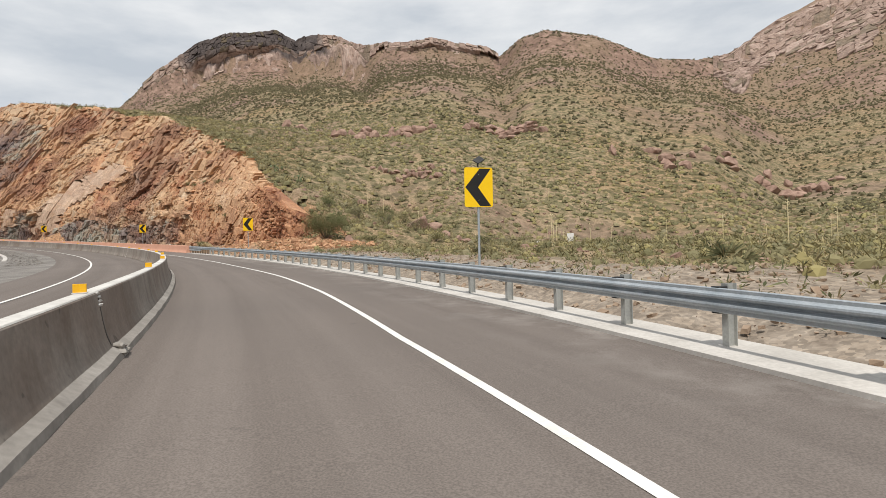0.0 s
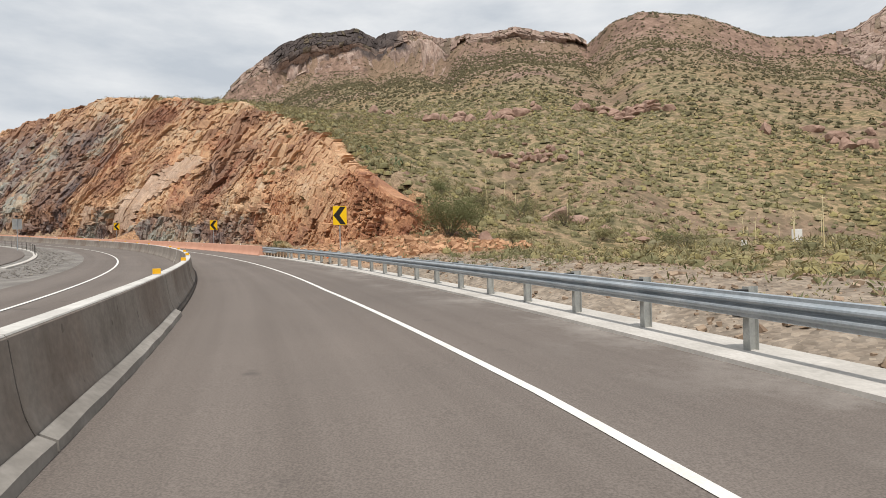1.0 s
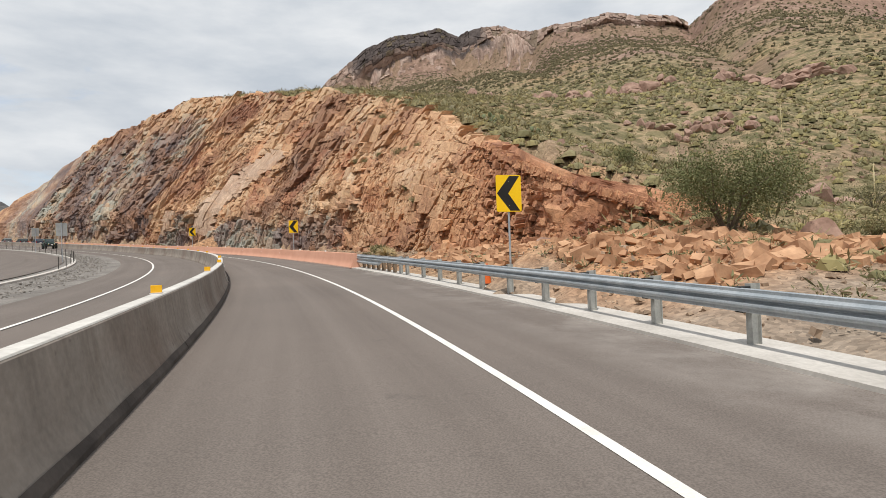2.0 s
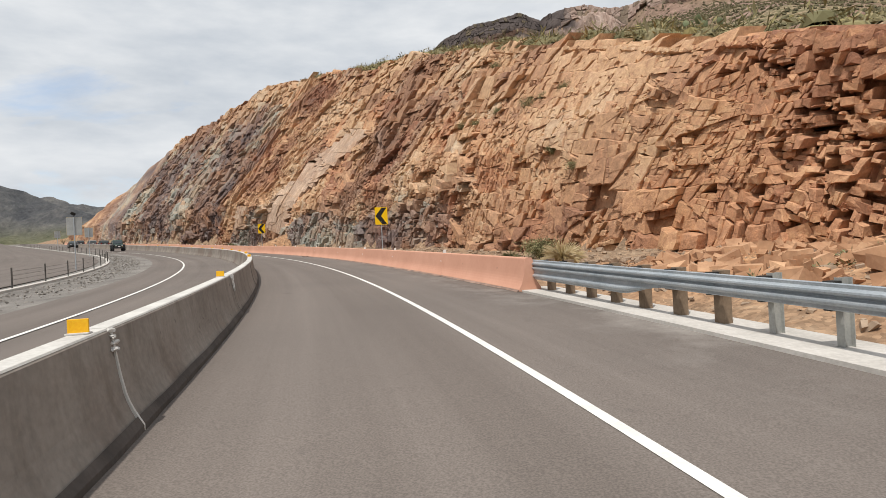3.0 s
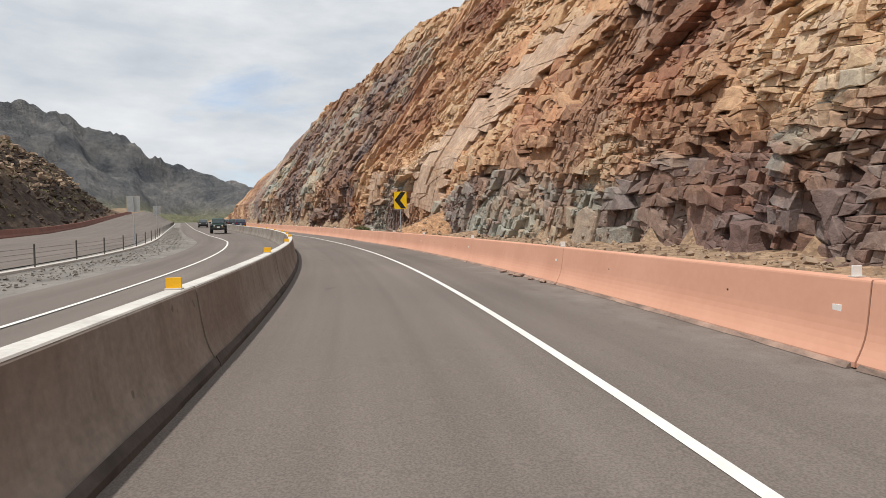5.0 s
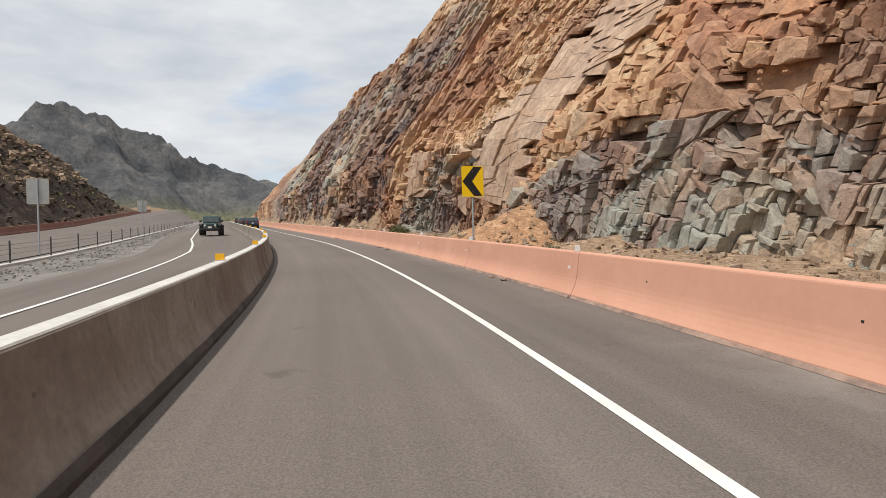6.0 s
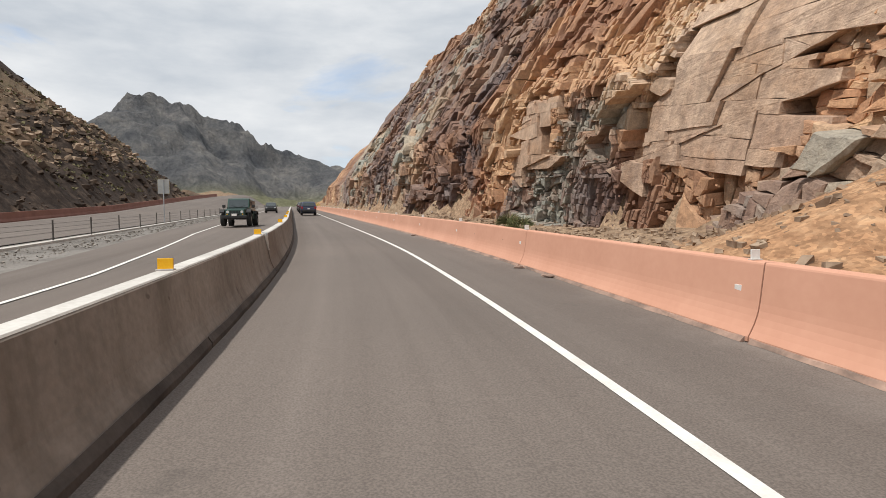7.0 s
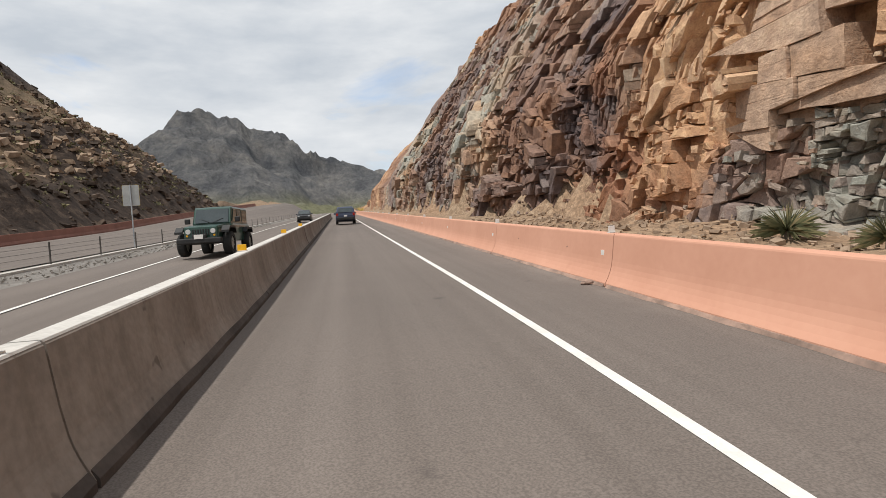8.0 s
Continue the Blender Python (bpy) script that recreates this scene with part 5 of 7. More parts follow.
# ---- chevron signs ----
def chevron_sign(s, side, solar, lean=0.0, turn=0.0):
    base = empty("chevron_sign", stand(s, side, -0.05, turn) @ pose(0, 0, 0, 0, lean, 0))
    w, h, r = 0.457, 0.61, 0.06
    mid = 2.45 + 0.61

    def panel(dx, y0, y1):
        bm = bmesh.new()
        pts = []
        for cx, cz, a0 in ((w - r, h - r, 0), (-w + r, h - r, 90), (-w + r, -h + r, 180), (w - r, -h + r, 270)):
            pts += [(cx + (r + dx) * math.cos(radians(a0 + 30 * q)), mid + cz + (r + dx) * math.sin(radians(a0 + 30 * q))) for q in range(4)]
        return add_prism(bm, pts, y0, y1)
    part("panel", panel(0, -0.006, 0.0), M_YELLOW, base)
    part("panel_back", panel(-0.004, 0.001, 0.004), M_ALU, base)
    bm = bmesh.new()
    add_prism(bm, [(0.04, mid + 0.58), (0.40, mid + 0.58), (-0.02, mid), (0.40, mid - 0.58), (0.04, mid - 0.58), (-0.43, mid)], -0.009, -0.0065)
    part("arrow", bm, M_BLACK, base, "black arrow pointing along the bend")
    for z in (0.40, -0.40):
        bm = bmesh.new()
        add_tube(bm, (0, -0.016, mid + z), (0, -0.0095, mid + z), 0.012, 0.012, 8)
        part("bolt", bm, M_ALU, base)
    bm = bmesh.new()
    add_tube(bm, (0, 0.05, -0.1), (0, 0.05, mid + 0.62), 0.037, 0.037, 14)
    part("post", bm, M_STEEL, base)
    if solar:
        bm = bmesh.new()
        add_tube(bm, (0, 0.05, mid + 0.60), (0, 0.05, mid + 0.78), 0.025, 0.025, 8)
        part("bracket", bm, M_DARK, base)
        bm = bmesh.new()
        add_box(bm, (0.30, 0.24, 0.035), (0, 0, 0), 0.006, Euler((radians(38), radians(-30), radians(20))).to_matrix().to_4x4())
        bmesh.ops.translate(bm, vec=(0.03, 0.05, mid + 0.85), verts=bm.verts[:])
        part("solar_panel", bm, M_DARK, base, "small dark solar panel")
    return tagged(base, "yellow chevron sign with a black arrow on a steel post", "road sign", "chevron signs along the bend")


chevron_sign(15.4, 7.2, True, 0.5, -9)
chevron_sign(54.7, 7.35, False)
chevron_sign(94.3, 7.4, False)
chevron_sign(130.5, 6.15, True)

# the same signs for oncoming traffic, seen from behind
for q, lit in ((101.3, True), (140.8, False), (178.5, False)):
    ob = chevron_sign(q, -12.1, lit, 0.0, 180)
    tagged(ob, "back of a chevron sign, bare aluminium on a steel post")

# ---- far mountain ----
def mountain():
    """A rocky massif a long way off, beyond the road's end."""
    n, m = 330, 130
    az = np.radians(np.linspace(128, 206, n))
    rho = np.linspace(900, 2300, m)
    A, R = np.meshgrid(az, rho, indexing="ij")
    deg = np.degrees(A)
    el = np.interp(deg, [128, 140, 146, 149, 152, 155.3, 158, 161, 163, 165.3, 167, 169.2, 172, 178, 190, 206], [3, 5.8, 6.5, 6.9, 7.9, 10.1, 10.7, 11.6, 12.3, 12.1, 11.4, 9.8, 8, 7, 5, 3])
    crest = 1500.0
    x, y = -85 + R * np.cos(A), 105 + R * np.sin(A)
    h = np.tan(np.radians(el)) * crest
    t = (R - 900) / (crest - 900)
    up = np.where(t < 1, np.clip(t, 0, 1) ** 1.3, 1 - 0.9 * (t - 1))
    rid = 1 - 2 * np.abs(fractal(x, y, 260, 6, 81, 0.5))
    rough = 9 * fractal(x, y, 60, 4, 83, 0.6) * smooth01(0.15, 0.5, t)
    z = h * up + (rid - 0.80) * 95 * np.clip(t, 0, 1) * smooth01(3, 9, el) + rough * smooth01(2, 8, el) + 4
    i, j = np.meshgrid(np.arange(n - 1), np.arange(m - 1), indexing="ij")
    q = (i * m + j).ravel()
    P = np.stack([x.ravel(), y.ravel(), z.ravel()], 1)
    ob = mesh_object("mountain", P, np.stack([q, q + m, q + m + 1, q + 1], 1).tolist(), M_FARROCK)
    low = smooth01(110, 50, z + 40 * fractal(x, y, 120, 3, 85)) * 0.9
    at = ob.data.attributes.new("low", "FLOAT", "POINT")
    at.data.foreach_set("value", np.asarray(low.ravel(), np.float32))
    return tagged(ob, "bare grey rocky mountain far beyond the road", "mountain", kind="structure")


mountain()


def ridge_crags():
    """Bare rock along the crest of the hillside: cliffs, domes and broken ledges."""
    az = np.arange(44, 120, 0.13)
    t = np.linspace(0.66, 1.05, 96)
    A, T = np.meshgrid(az, t, indexing="ij")
    top, foot = np.interp(A, RIDGE_AZ, RIDGE_D), np.interp(A, RIDGE_AZ, FOOT_D)
    R = foot + T * (top - foot)
    x, y = (R * np.cos(np.radians(A))).ravel(), (R * np.sin(np.radians(A))).ravel()
    z = land_exact(x, y).reshape(A.shape)
    along = np.radians(A) * 540
    f1, r1, g1 = facets(along / 11.0 + 0.3 * z / 11, z / 7.0, 301, 0.08)
    f2, r2, g2 = facets(along / 4.6, z / 3.2, 302, 0.15)
    cliffs = smooth01(92.5, 95, A) * smooth01(116, 111, A)
    right = smooth01(60, 56, A)
    knobs = smooth01(80, 82, A) * smooth01(93, 91, A)
    bare = np.clip(smooth01(0.885, 0.92, T + 0.05 * fractal(x, y, 50, 3, 19).reshape(A.shape)) * (cliffs + smooth01(0.92, 0.95, T) * (knobs + 0.8)) + 0.9 * right * smooth01(0.69, 0.76, T + 0.12 * fractal(x, y, 70, 3, 23).reshape(A.shape)), 0, 1)
    z = z + bare * (3.2 * f1 + 1.6 * f2 - 6.0) - 3.0 * (1 - bare)
    R2 = R - bare * (3.0 * f1 + 2.0 * f2) * smooth01(1.03, 0.99, T)
    P = np.stack([(R2 * np.cos(np.radians(A))).ravel(), (R2 * np.sin(np.radians(A))).ravel(), z.ravel()], 1)
    n, m = A.shape
    i, j = np.meshgrid(np.arange(n - 1), np.arange(m - 1), indexing="ij")
    q = (i * m + j).ravel()
    ob = mesh_object("ridge_crags", P, np.stack([q, q + m, q + m + 1, q + 1], 1).tolist(), M_RIDGE)
    crest = np.tan(np.radians(np.interp(A, RIDGE_AZ, RIDGE_EL))) * top
    drop = crest - z + 3.0 * fractal(along, z, 14, 3, 311)
    cap = smooth01(35, 32, drop) * smooth01(97.5, 98.6, A) * smooth01(110.5, 109, A)
    pale = np.clip(cliffs * (0.45 + 0.4 * r1) + 0.75 * knobs * smooth01(0.95, 0.965, T) + 0.75 * right * smooth01(0.1, 0.6, r1), 0, 1)
    scrub = (1 - bare) + 0.5 * (1 - cliffs) * smooth01(0.5, 0.8, r2) * (1 - 0.6 * right)
    for name, val in (("cap", 0.9 * cap), ("pale", pale), ("scrub", np.clip(scrub, 0, 1))):
        at = ob.data.attributes.new(name, "FLOAT", "POINT")
        at.data.foreach_set("value", np.asarray(val.ravel(), np.float32))
    return tagged(ob, "dark-capped pale cliffs and reddish crags along the crest", "ridge", kind="structure")


def ridge_blocks(parent):
    """Cliffs, knobs and crags along the crest, broken into great blocks."""
    rng = np.random.default_rng(91)
    m_deg = 540 * math.pi / 180
    for name, az0, az1, deep, grain, flat in (("cliff_blocks", 93.0, 115.0, 44.0, 5.0, 0.45), ("knob_blocks", 80.7, 93.5, 15.0, 4.0, 0.8), ("crag_blocks", 43.0, 60.5, 74.0, 5.2, 2.1)):
        tree = joint_tree([(az0 * m_deg, -1.0), (az1 * m_deg, -1.0), (az1 * m_deg, deep), (az0 * m_deg, deep)], rng, lambda x, y: grain, lambda x, y: 1.2 if az0 > 90 else 1.5, 0.15, 0.1, 0.25)
        items, mass, mids = [], [], []
        for poly, off, big in tree:
            xy = np.array(poly)
            mid = xy.mean(0)
            edge = deep * (0.74 + 0.9 * float(fractal(np.array([mid[0]]), np.array([0.0]), 40.0, 3, 93)[0])) * min(1.0, (mid[0] / m_deg - az0) / 2.5 + 0.15, (az1 - mid[0] / m_deg) / 2.5 + 0.15)
            if mid[1] < edge:
                items.append((xy, mid, off, 1.0, 1.2, grain * 0.6, 14.0)), mass.append(big), mids.append(mid)
        W, F, reps = shape_blocks(items, rng)
        az = W[:, 0] / m_deg
        top_r = np.interp(az, RIDGE_AZ, RIDGE_D)
        foot_r = np.interp(az, RIDGE_AZ, FOOT_D)
        brow = foot_r + (0.945 if flat < 1 else 0.965) * (top_r - foot_r)
        crest = np.tan(np.radians(np.interp(az, RIDGE_AZ, RIDGE_EL))) * brow + 1.5
        R_ = brow - flat * np.maximum(W[:, 1], 0) - (1.0 if flat < 1 else 0.5) * W[:, 2] - 1.5
        z = crest - W[:, 1] + (0.0 if flat < 1 else 0.7) * W[:, 2] + 1.6 * fractal(W[:, 0], W[:, 1], 9.0, 2, 95)
        clear = z - land_exact(R_ * np.cos(np.radians(az)), R_ * np.sin(np.radians(az)))
        R_ = R_ + (1.1 if deep > 20 else 1.9) * np.clip(clear, 0, 16) * smooth01(0.3 * deep, 0.75 * deep, W[:, 1])
        P = np.stack([R_ * np.cos(np.radians(az)), R_ * np.sin(np.radians(az)), z], 1)
        if flat > 1:
            P[:, 2] = land_exact(P[:, 0], P[:, 1]) + W[:, 2] + 1.5
        ob = mesh_object(name, P, F, M_RIDGE, parent)
        tagged(ob, kind="stuff")
        mids, mass = np.array(mids), np.array(mass)
        own = rng.random(len(mass))
        maz = mids[:, 0] / m_deg
        cap = smooth01(19, 14, mids[:, 1] + 6 * (mass - 0.5)) * smooth01(98.2, 99.4, maz) * smooth01(112.5, 111, maz)
        pale = np.clip(0.35 + 0.5 * own + 0.3 * (mass - 0.5) - (0.15 if az0 < 60 else 0), 0, 1)
        scrub = (own > 0.86) * 0.7
        for key, val in (("cap", 0.92 * cap), ("pale", pale), ("scrub", np.clip(scrub, 0, 1))):
            at = ob.data.attributes.new(key, "FLOAT", "POINT")
            at.data.foreach_set("value", np.asarray(np.repeat(val, reps), np.float32))


ridge_blocks(ridge_crags())


# ---- plants ----
def tufts(name, places, sizes, blades, material, rng, label, category, spread=0.9, upright=0.55, width=0.16, kind="stuff"):
    """Many leafy clumps in one mesh: each blade a narrow leaf-shaped pair of triangles."""
    n = len(places)
    c = np.repeat(places, blades, 0)
    r = np.repeat(sizes, blades)[:, None]
    k = n * blades
    a = rng.uniform(0, 2 * np.pi, k)
    e = np.arcsin(np.clip(rng.uniform(upright - 0.55, 1.0, k), -0.2, 1))
    d = np.stack([np.cos(a) * np.cos(e), np.sin(a) * np.cos(e), np.sin(e) * 0.85], 1)
    start = c + d * r * rng.uniform(0.1, 0.65, (k, 1)) * spread
    start[:, 2] += 0.02
    tip = start + (d + rng.normal(0, 0.35, (k, 3))) * r * rng.uniform(0.3, 0.6, (k, 1))
    side = np.cross(d, rng.normal(0, 1, (k, 3)))
    side = side / (np.linalg.norm(side, axis=1, keepdims=True) + 1e-9) * r * width * rng.uniform(0.6, 1.5, (k, 1))
    mid = (start + tip) / 2
    V = np.stack([start, mid + side, tip, mid - side], 1).reshape(-1, 3)
    F = (np.arange(k)[:, None] * 4 + np.arange(4)[None]).tolist()
    ob = mesh_object(name, V, F, material)
    return tagged(ob, label, category, kind=kind)


def domes(name, places, sizes, leaves, material, rng, label, category, leaf=0.22, ring=6, slim=0.5):
    """Rounded shrubs in one mesh: each a low dome filled with small leaf sprays."""
    n = len(places)
    k = n * leaves
    c, r = np.repeat(places, leaves, 0), np.repeat(sizes, leaves)[:, None]
    d = rng.normal(0, 1, (k, 3))
    d = d / np.linalg.norm(d, axis=1, keepdims=True) * rng.uniform(0.35, 1.0, (k, 1)) ** 0.5
    d[:, 2] = np.abs(d[:, 2]) * np.repeat(rng.uniform(0.75, 1.15, n), leaves)
    mid = c + d * r
    a, b = d + rng.normal(0, 0.45, (k, 3)), rng.normal(0, 1, (k, 3))
    a, b = (v / np.linalg.norm(v, axis=1, keepdims=True) * r * leaf * rng.uniform(0.6, 1.3, (k, 1)) for v in (a, b))
    V = np.stack([mid - a, mid + slim * b, mid + a, mid - slim * b], 1).reshape(-1, 3)
    F = (np.arange(k)[:, None] * 4 + np.arange(4)[None]).tolist()
    # a dense twiggy heart: two uneven rings and a tip
    turn = 2 * np.pi * np.arange(ring) / ring
    wob = rng.uniform(0.62, 1.0, (n, 2 * ring + 1, 1))
    unit = np.concatenate([np.stack([np.cos(turn), np.sin(turn), 0 * turn - 0.1], 1), np.stack([0.72 * np.cos(turn + 0.5), 0.72 * np.sin(turn + 0.5), 0 * turn + 0.55], 1), [[0, 0, 0.92]]])
    heart = places[:, None] + (0.82 if leaves < 12 else 0.68) * unit[None] * wob * sizes[:, None, None]
    q, nxt = np.arange(ring), (np.arange(ring) + 1) % ring
    tri = np.concatenate([np.stack([q, nxt, ring + q], 1), np.stack([nxt, ring + nxt, ring + q], 1), np.stack([ring + q, ring + nxt, 0 * q + 2 * ring], 1)])
    F += (len(V) + np.arange(n)[:, None, None] * (2 * ring + 1) + tri[None]).reshape(-1, 3).tolist()
    ob = mesh_object(name, np.concatenate([V, heart.reshape(-1, 3)]), F, material)
    tone = rng.random(n)
    at = ob.data.attributes.new("plant", "FLOAT", "POINT")
    at.data.foreach_set("value", np.r_[np.repeat(tone, leaves * 4), np.repeat(tone, 2 * ring + 1) * 0.8].astype(np.float32))
    return tagged(ob, label, category, kind="stuff")


RNG = np.random.default_rng(5)


def scatter(count, s_range, l_range, power, keep):
    s = RNG.uniform(*s_range, count)
    l = l_range[0] + (l_range[1] - l_range[0]) * RNG.uniform(0, 1, count) ** power
    p = spot(s, l)
    ok = keep(s, l, p[:, 0], p[:, 1])
    p, s, l = p[ok], s[ok], l[ok]
    p[:, 2] = land_z(p[:, 0], p[:, 1])
    return p, s, l


def on_hill(s, l, x, y):
    top = cut_inverse(s, l - 1.0)
    nat = natural(s, l, x, y)
    return ((s < 54) | (top > nat)) & (0.35 * fractal(x, y, 14, 3, 41) > 0.15 - 0.6 * RNG.uniform(0.0, 1.0, len(x)))


near_p, near_s, near_l = scatter(19000, (-25, 150), (10.5, 120), 1.0, on_hill)
close = near_l < 48
for name, some, leaves, leaf_, slim, label in (("roadside_shrubs", close, 33, 0.28, 0.18, "rounded grey-green desert shrubs behind the guardrail"), ("hillside_shrubs", ~close, 6, 0.38, 0.3, "grey-green desert shrubs scattered over the slope")):
    domes(name, near_p[some], RNG.uniform(0.25, 0.8, some.sum()) ** 1.2 * (0.75 + 0.5 * smooth01(10, 30, near_l[some])), leaves, M_SCRUB, RNG, label, "shrubs", leaf_, 6, slim)
mid_p, _, mid_l = scatter(22000, (-30, 330), (100, 330), 1.0, on_hill)
domes("upper_shrubs", mid_p, RNG.uniform(0.45, 1.2, len(mid_p)), 2, M_FARSCRUB, RNG, "dark green shrubs dotting the upper hillside", "shrubs", 0.4, 4)
far_az, far_r = np.radians(RNG.uniform(42, 122, 21000)), np.sqrt(RNG.uniform(260 ** 2, 600 ** 2, 21000))
far_p = np.stack([far_r * np.cos(far_az), far_r * np.sin(far_az), 0 * far_r], 1)
far_t = far_r / np.interp(np.degrees(far_az), RIDGE_AZ, RIDGE_D)
far_p = far_p[(far_t < 1.0) & ((np.degrees(far_az) > 58) | (far_t < 0.9)) & ((far_r > 330) | (RNG.uniform(0, 1, len(far_t)) < 0.45))]
far_p[:, 2] = land_z(far_p[:, 0], far_p[:, 1])
domes("ridge_shrubs", far_p, RNG.uniform(0.6, 1.5, len(far_p)), 1, M_FARSCRUB, RNG, "small dark shrubs below the rocky ridge", "shrubs", 0.45, 4)
rim_s = RNG.uniform(52, 200, 1500)
rim_l = cut_side(rim_s, np.interp(rim_s, SPUR_S, SPUR_H)) + 2.3 + 10 * RNG.uniform(0, 1, 1500) ** 2
rim_p = spot(rim_s, rim_l)
rim_p[:, 2] = land_z(rim_p[:, 0], rim_p[:, 1])
domes("rim_shrubs", rim_p, (0.3 + 0.85 * RNG.uniform(0, 1, 1500) ** 2.2) * (1 + 0.4 * smooth01(5, 2.3, rim_l - cut_side(rim_s, np.interp(rim_s, SPUR_S, SPUR_H)))), 24, M_SCRUB, RNG, "grey-green scrub along the top of the cut", "shrubs", 0.26, 6, 0.2)
grass_p, _, grass_l = scatter(5000, (-20, 66), (7.4, 60), 1.6, lambda s, l, x, y: l > 7)
tufts("dry_grass", grass_p, RNG.uniform(0.10, 0.34, len(grass_p)), 9, M_YUCCA, RNG, "dry straw-coloured grass tufts by the road", "grass", upright=0.9, width=0.07)
left_p, _, _ = scatter(4500, (140, 300), (-28, -110), 1.0, lambda s, l, x, y: fractal(x, y, 12, 3, 44) > -0.1)
tufts("left_hill_shrubs", left_p, RNG.uniform(0.25, 0.8, len(left_p)), 12, M_SHRUB, RNG, "dark shrubs on the shaded slope", "shrubs", width=0.25)


def yucca(x, y, size, blades, seed, straw=False):
    """A rosette of stiff narrow leaves."""
    rng = np.random.default_rng(seed)
    z = float(land_z([x], [y])[0])
    base = empty("yucca", pose(x, y, z))
    V, F = [], []
    for k in range(blades):
        az, el = rng.uniform(0, 2 * math.pi), math.asin(rng.uniform(-0.1, 1.0))
        d = np.array([math.cos(az) * math.cos(el), math.sin(az) * math.cos(el), math.sin(el)])
        side = np.array([-math.sin(az), math.cos(az), 0]) * size * 0.013
        r = size * rng.uniform(0.75, 1.1)
        o = np.array([0, 0, size * 0.25])
        droop = np.array([0, 0, -0.18 * size * math.cos(el)])
        pts = [o + side, o - side, o + d * r * 0.55 - side * 0.9, o + d * r + droop, o + d * r * 0.55 + side * 0.9]
        n = len(V)
        V += [tuple(p) for p in pts]
        F.append((n, n + 1, n + 2, n + 3, n + 4))
    leaves = mesh_object("leaves", V, F, M_STRAW if straw else M_YUCCA, base)
    bm = bmesh.new()
    add_tube(bm, (0, 0, -0.15), (0, 0, size * 0.32), size * 0.11, size * 0.08, 9)
    part("stem", bm, M_WOOD, base)
    return tagged(base, "straw-pale dry yucca with drooping leaves" if straw else "spiky grey-green yucca rosette on stony ground", "yucca", "yuccas by the road")


M_STRAW = leaf_material("straw_leaves", [(0.0, (0.42, 0.32, 0.17)), (0.5, (0.60, 0.49, 0.28)), (1.0, (0.74, 0.64, 0.42))])


def place(s, l):
    p = spot(s, l)
    return float(p[0]), float(p[1])


for k, (s, l, size, blades, straw) in enumerate(((18.8, 21.5, 1.0, 90, False), (13.5, 15.3, 0.95, 90, False), (12.0, 14.2, 0.6, 60, False), (27.0, 18.0, 0.7, 60, False),
                                                 (73.6, 8.6, 0.85, 320, True), (78.6, 9.0, 0.5, 160, False), (153.6, 9.2, 0.75, 240, False), (151.2, 9.0, 0.6, 180, False),
                                                 (30.0, 26.0, 0.9, 80, False), (42.0, 26.0, 0.8, 70, False))):
    yucca(*place(s, l), size, blades, 300 + k, straw)


def bush(x, y, r, h, leaves, seed, label, material=None):
    """A many-stemmed bush: limbs and a loose crown of small leaves."""
    rng = np.random.default_rng(seed)
    z = float(land_z([x], [y])[0])
    base = empty("bush", pose(x, y, z))
    bm = bmesh.new()
    tips = []
    for k in range(9):
        az, out = rng.uniform(0, 2 * math.pi), rng.uniform(0.3, 0.9)
        mid = Vector((math.cos(az) * r * out * 0.45, math.sin(az) * r * out * 0.45, h * 0.45))
        end = Vector((math.cos(az + 0.3) * r * out, math.sin(az + 0.3) * r * out, h * rng.uniform(0.6, 0.95)))
        add_tube(bm, (0, 0, -0.1), mid, 0.045 * h / 2, 0.028 * h / 2, 6)
        add_tube(bm, mid, end, 0.028 * h / 2, 0.008, 5)
        tips += [mid, (mid + end) / 2, end, end]
    part("limbs", bm, M_WOOD, base)
    tips = np.array([tuple(p) for p in tips])
    c = tips[rng.integers(0, len(tips), leaves)] + rng.normal(0, 1, (leaves, 3)) * np.array([r * 0.24, r * 0.24, h * 0.16])
    c[:, 2] = np.maximum(c[:, 2], 0.05)
    a, b = rng.normal(0, 1, (leaves, 3)), rng.normal(0, 1, (leaves, 3))
    size = rng.uniform(0.02, 0.055, (leaves, 1))
    a, b = a / np.linalg.norm(a, axis=1, keepdims=True) * size, b / np.linalg.norm(b, axis=1, keepdims=True) * size * 0.5
    V = np.stack([c - a, c + b, c + a, c - b], 1).reshape(-1, 3)
    mesh_object("crown", V, (np.arange(leaves)[:, None] * 4 + np.arange(4)[None]).tolist(), material or M_MESQUITE, base)
    return tagged(base, label, "bush")


bush(-10.6, 52.2, 2.0, 2.6, 24000, 41, "feathery green mesquite bush behind the guardrail")
for k, (x, y, r, h) in enumerate(((-5.0, 64.0, 1.4, 2.0), (-6.4, 52.0, 0.9, 0.8), (0.5, 57.5, 1.1, 0.8), (6.5, 60.5, 1.4, 1.1), (-3.0, 77.0, 1.6, 1.4), (22.0, 58.0, 1.5, 1.2), (-12.0, 66.0, 1.3, 1.2), (26.0, 50.0, 1.4, 1.2))):
    bush(x, y, r, h, 3600, 420 + k, "dusty olive bush at the foot of the hillside", M_MESQUITE if k % 3 == 0 else M_DRYSHRUB)
bush(*place(75.5, 8.8), 0.8, 0.7, 4200, 42, "low grey-green bush between barrier and rock", M_DRYSHRUB)
M_YELLOWLEAF = leaf_material("yellow_leaves", [(0.0, (0.42, 0.30, 0.03)), (0.5, (0.62, 0.47, 0.05)), (1.0, (0.70, 0.56, 0.12))])
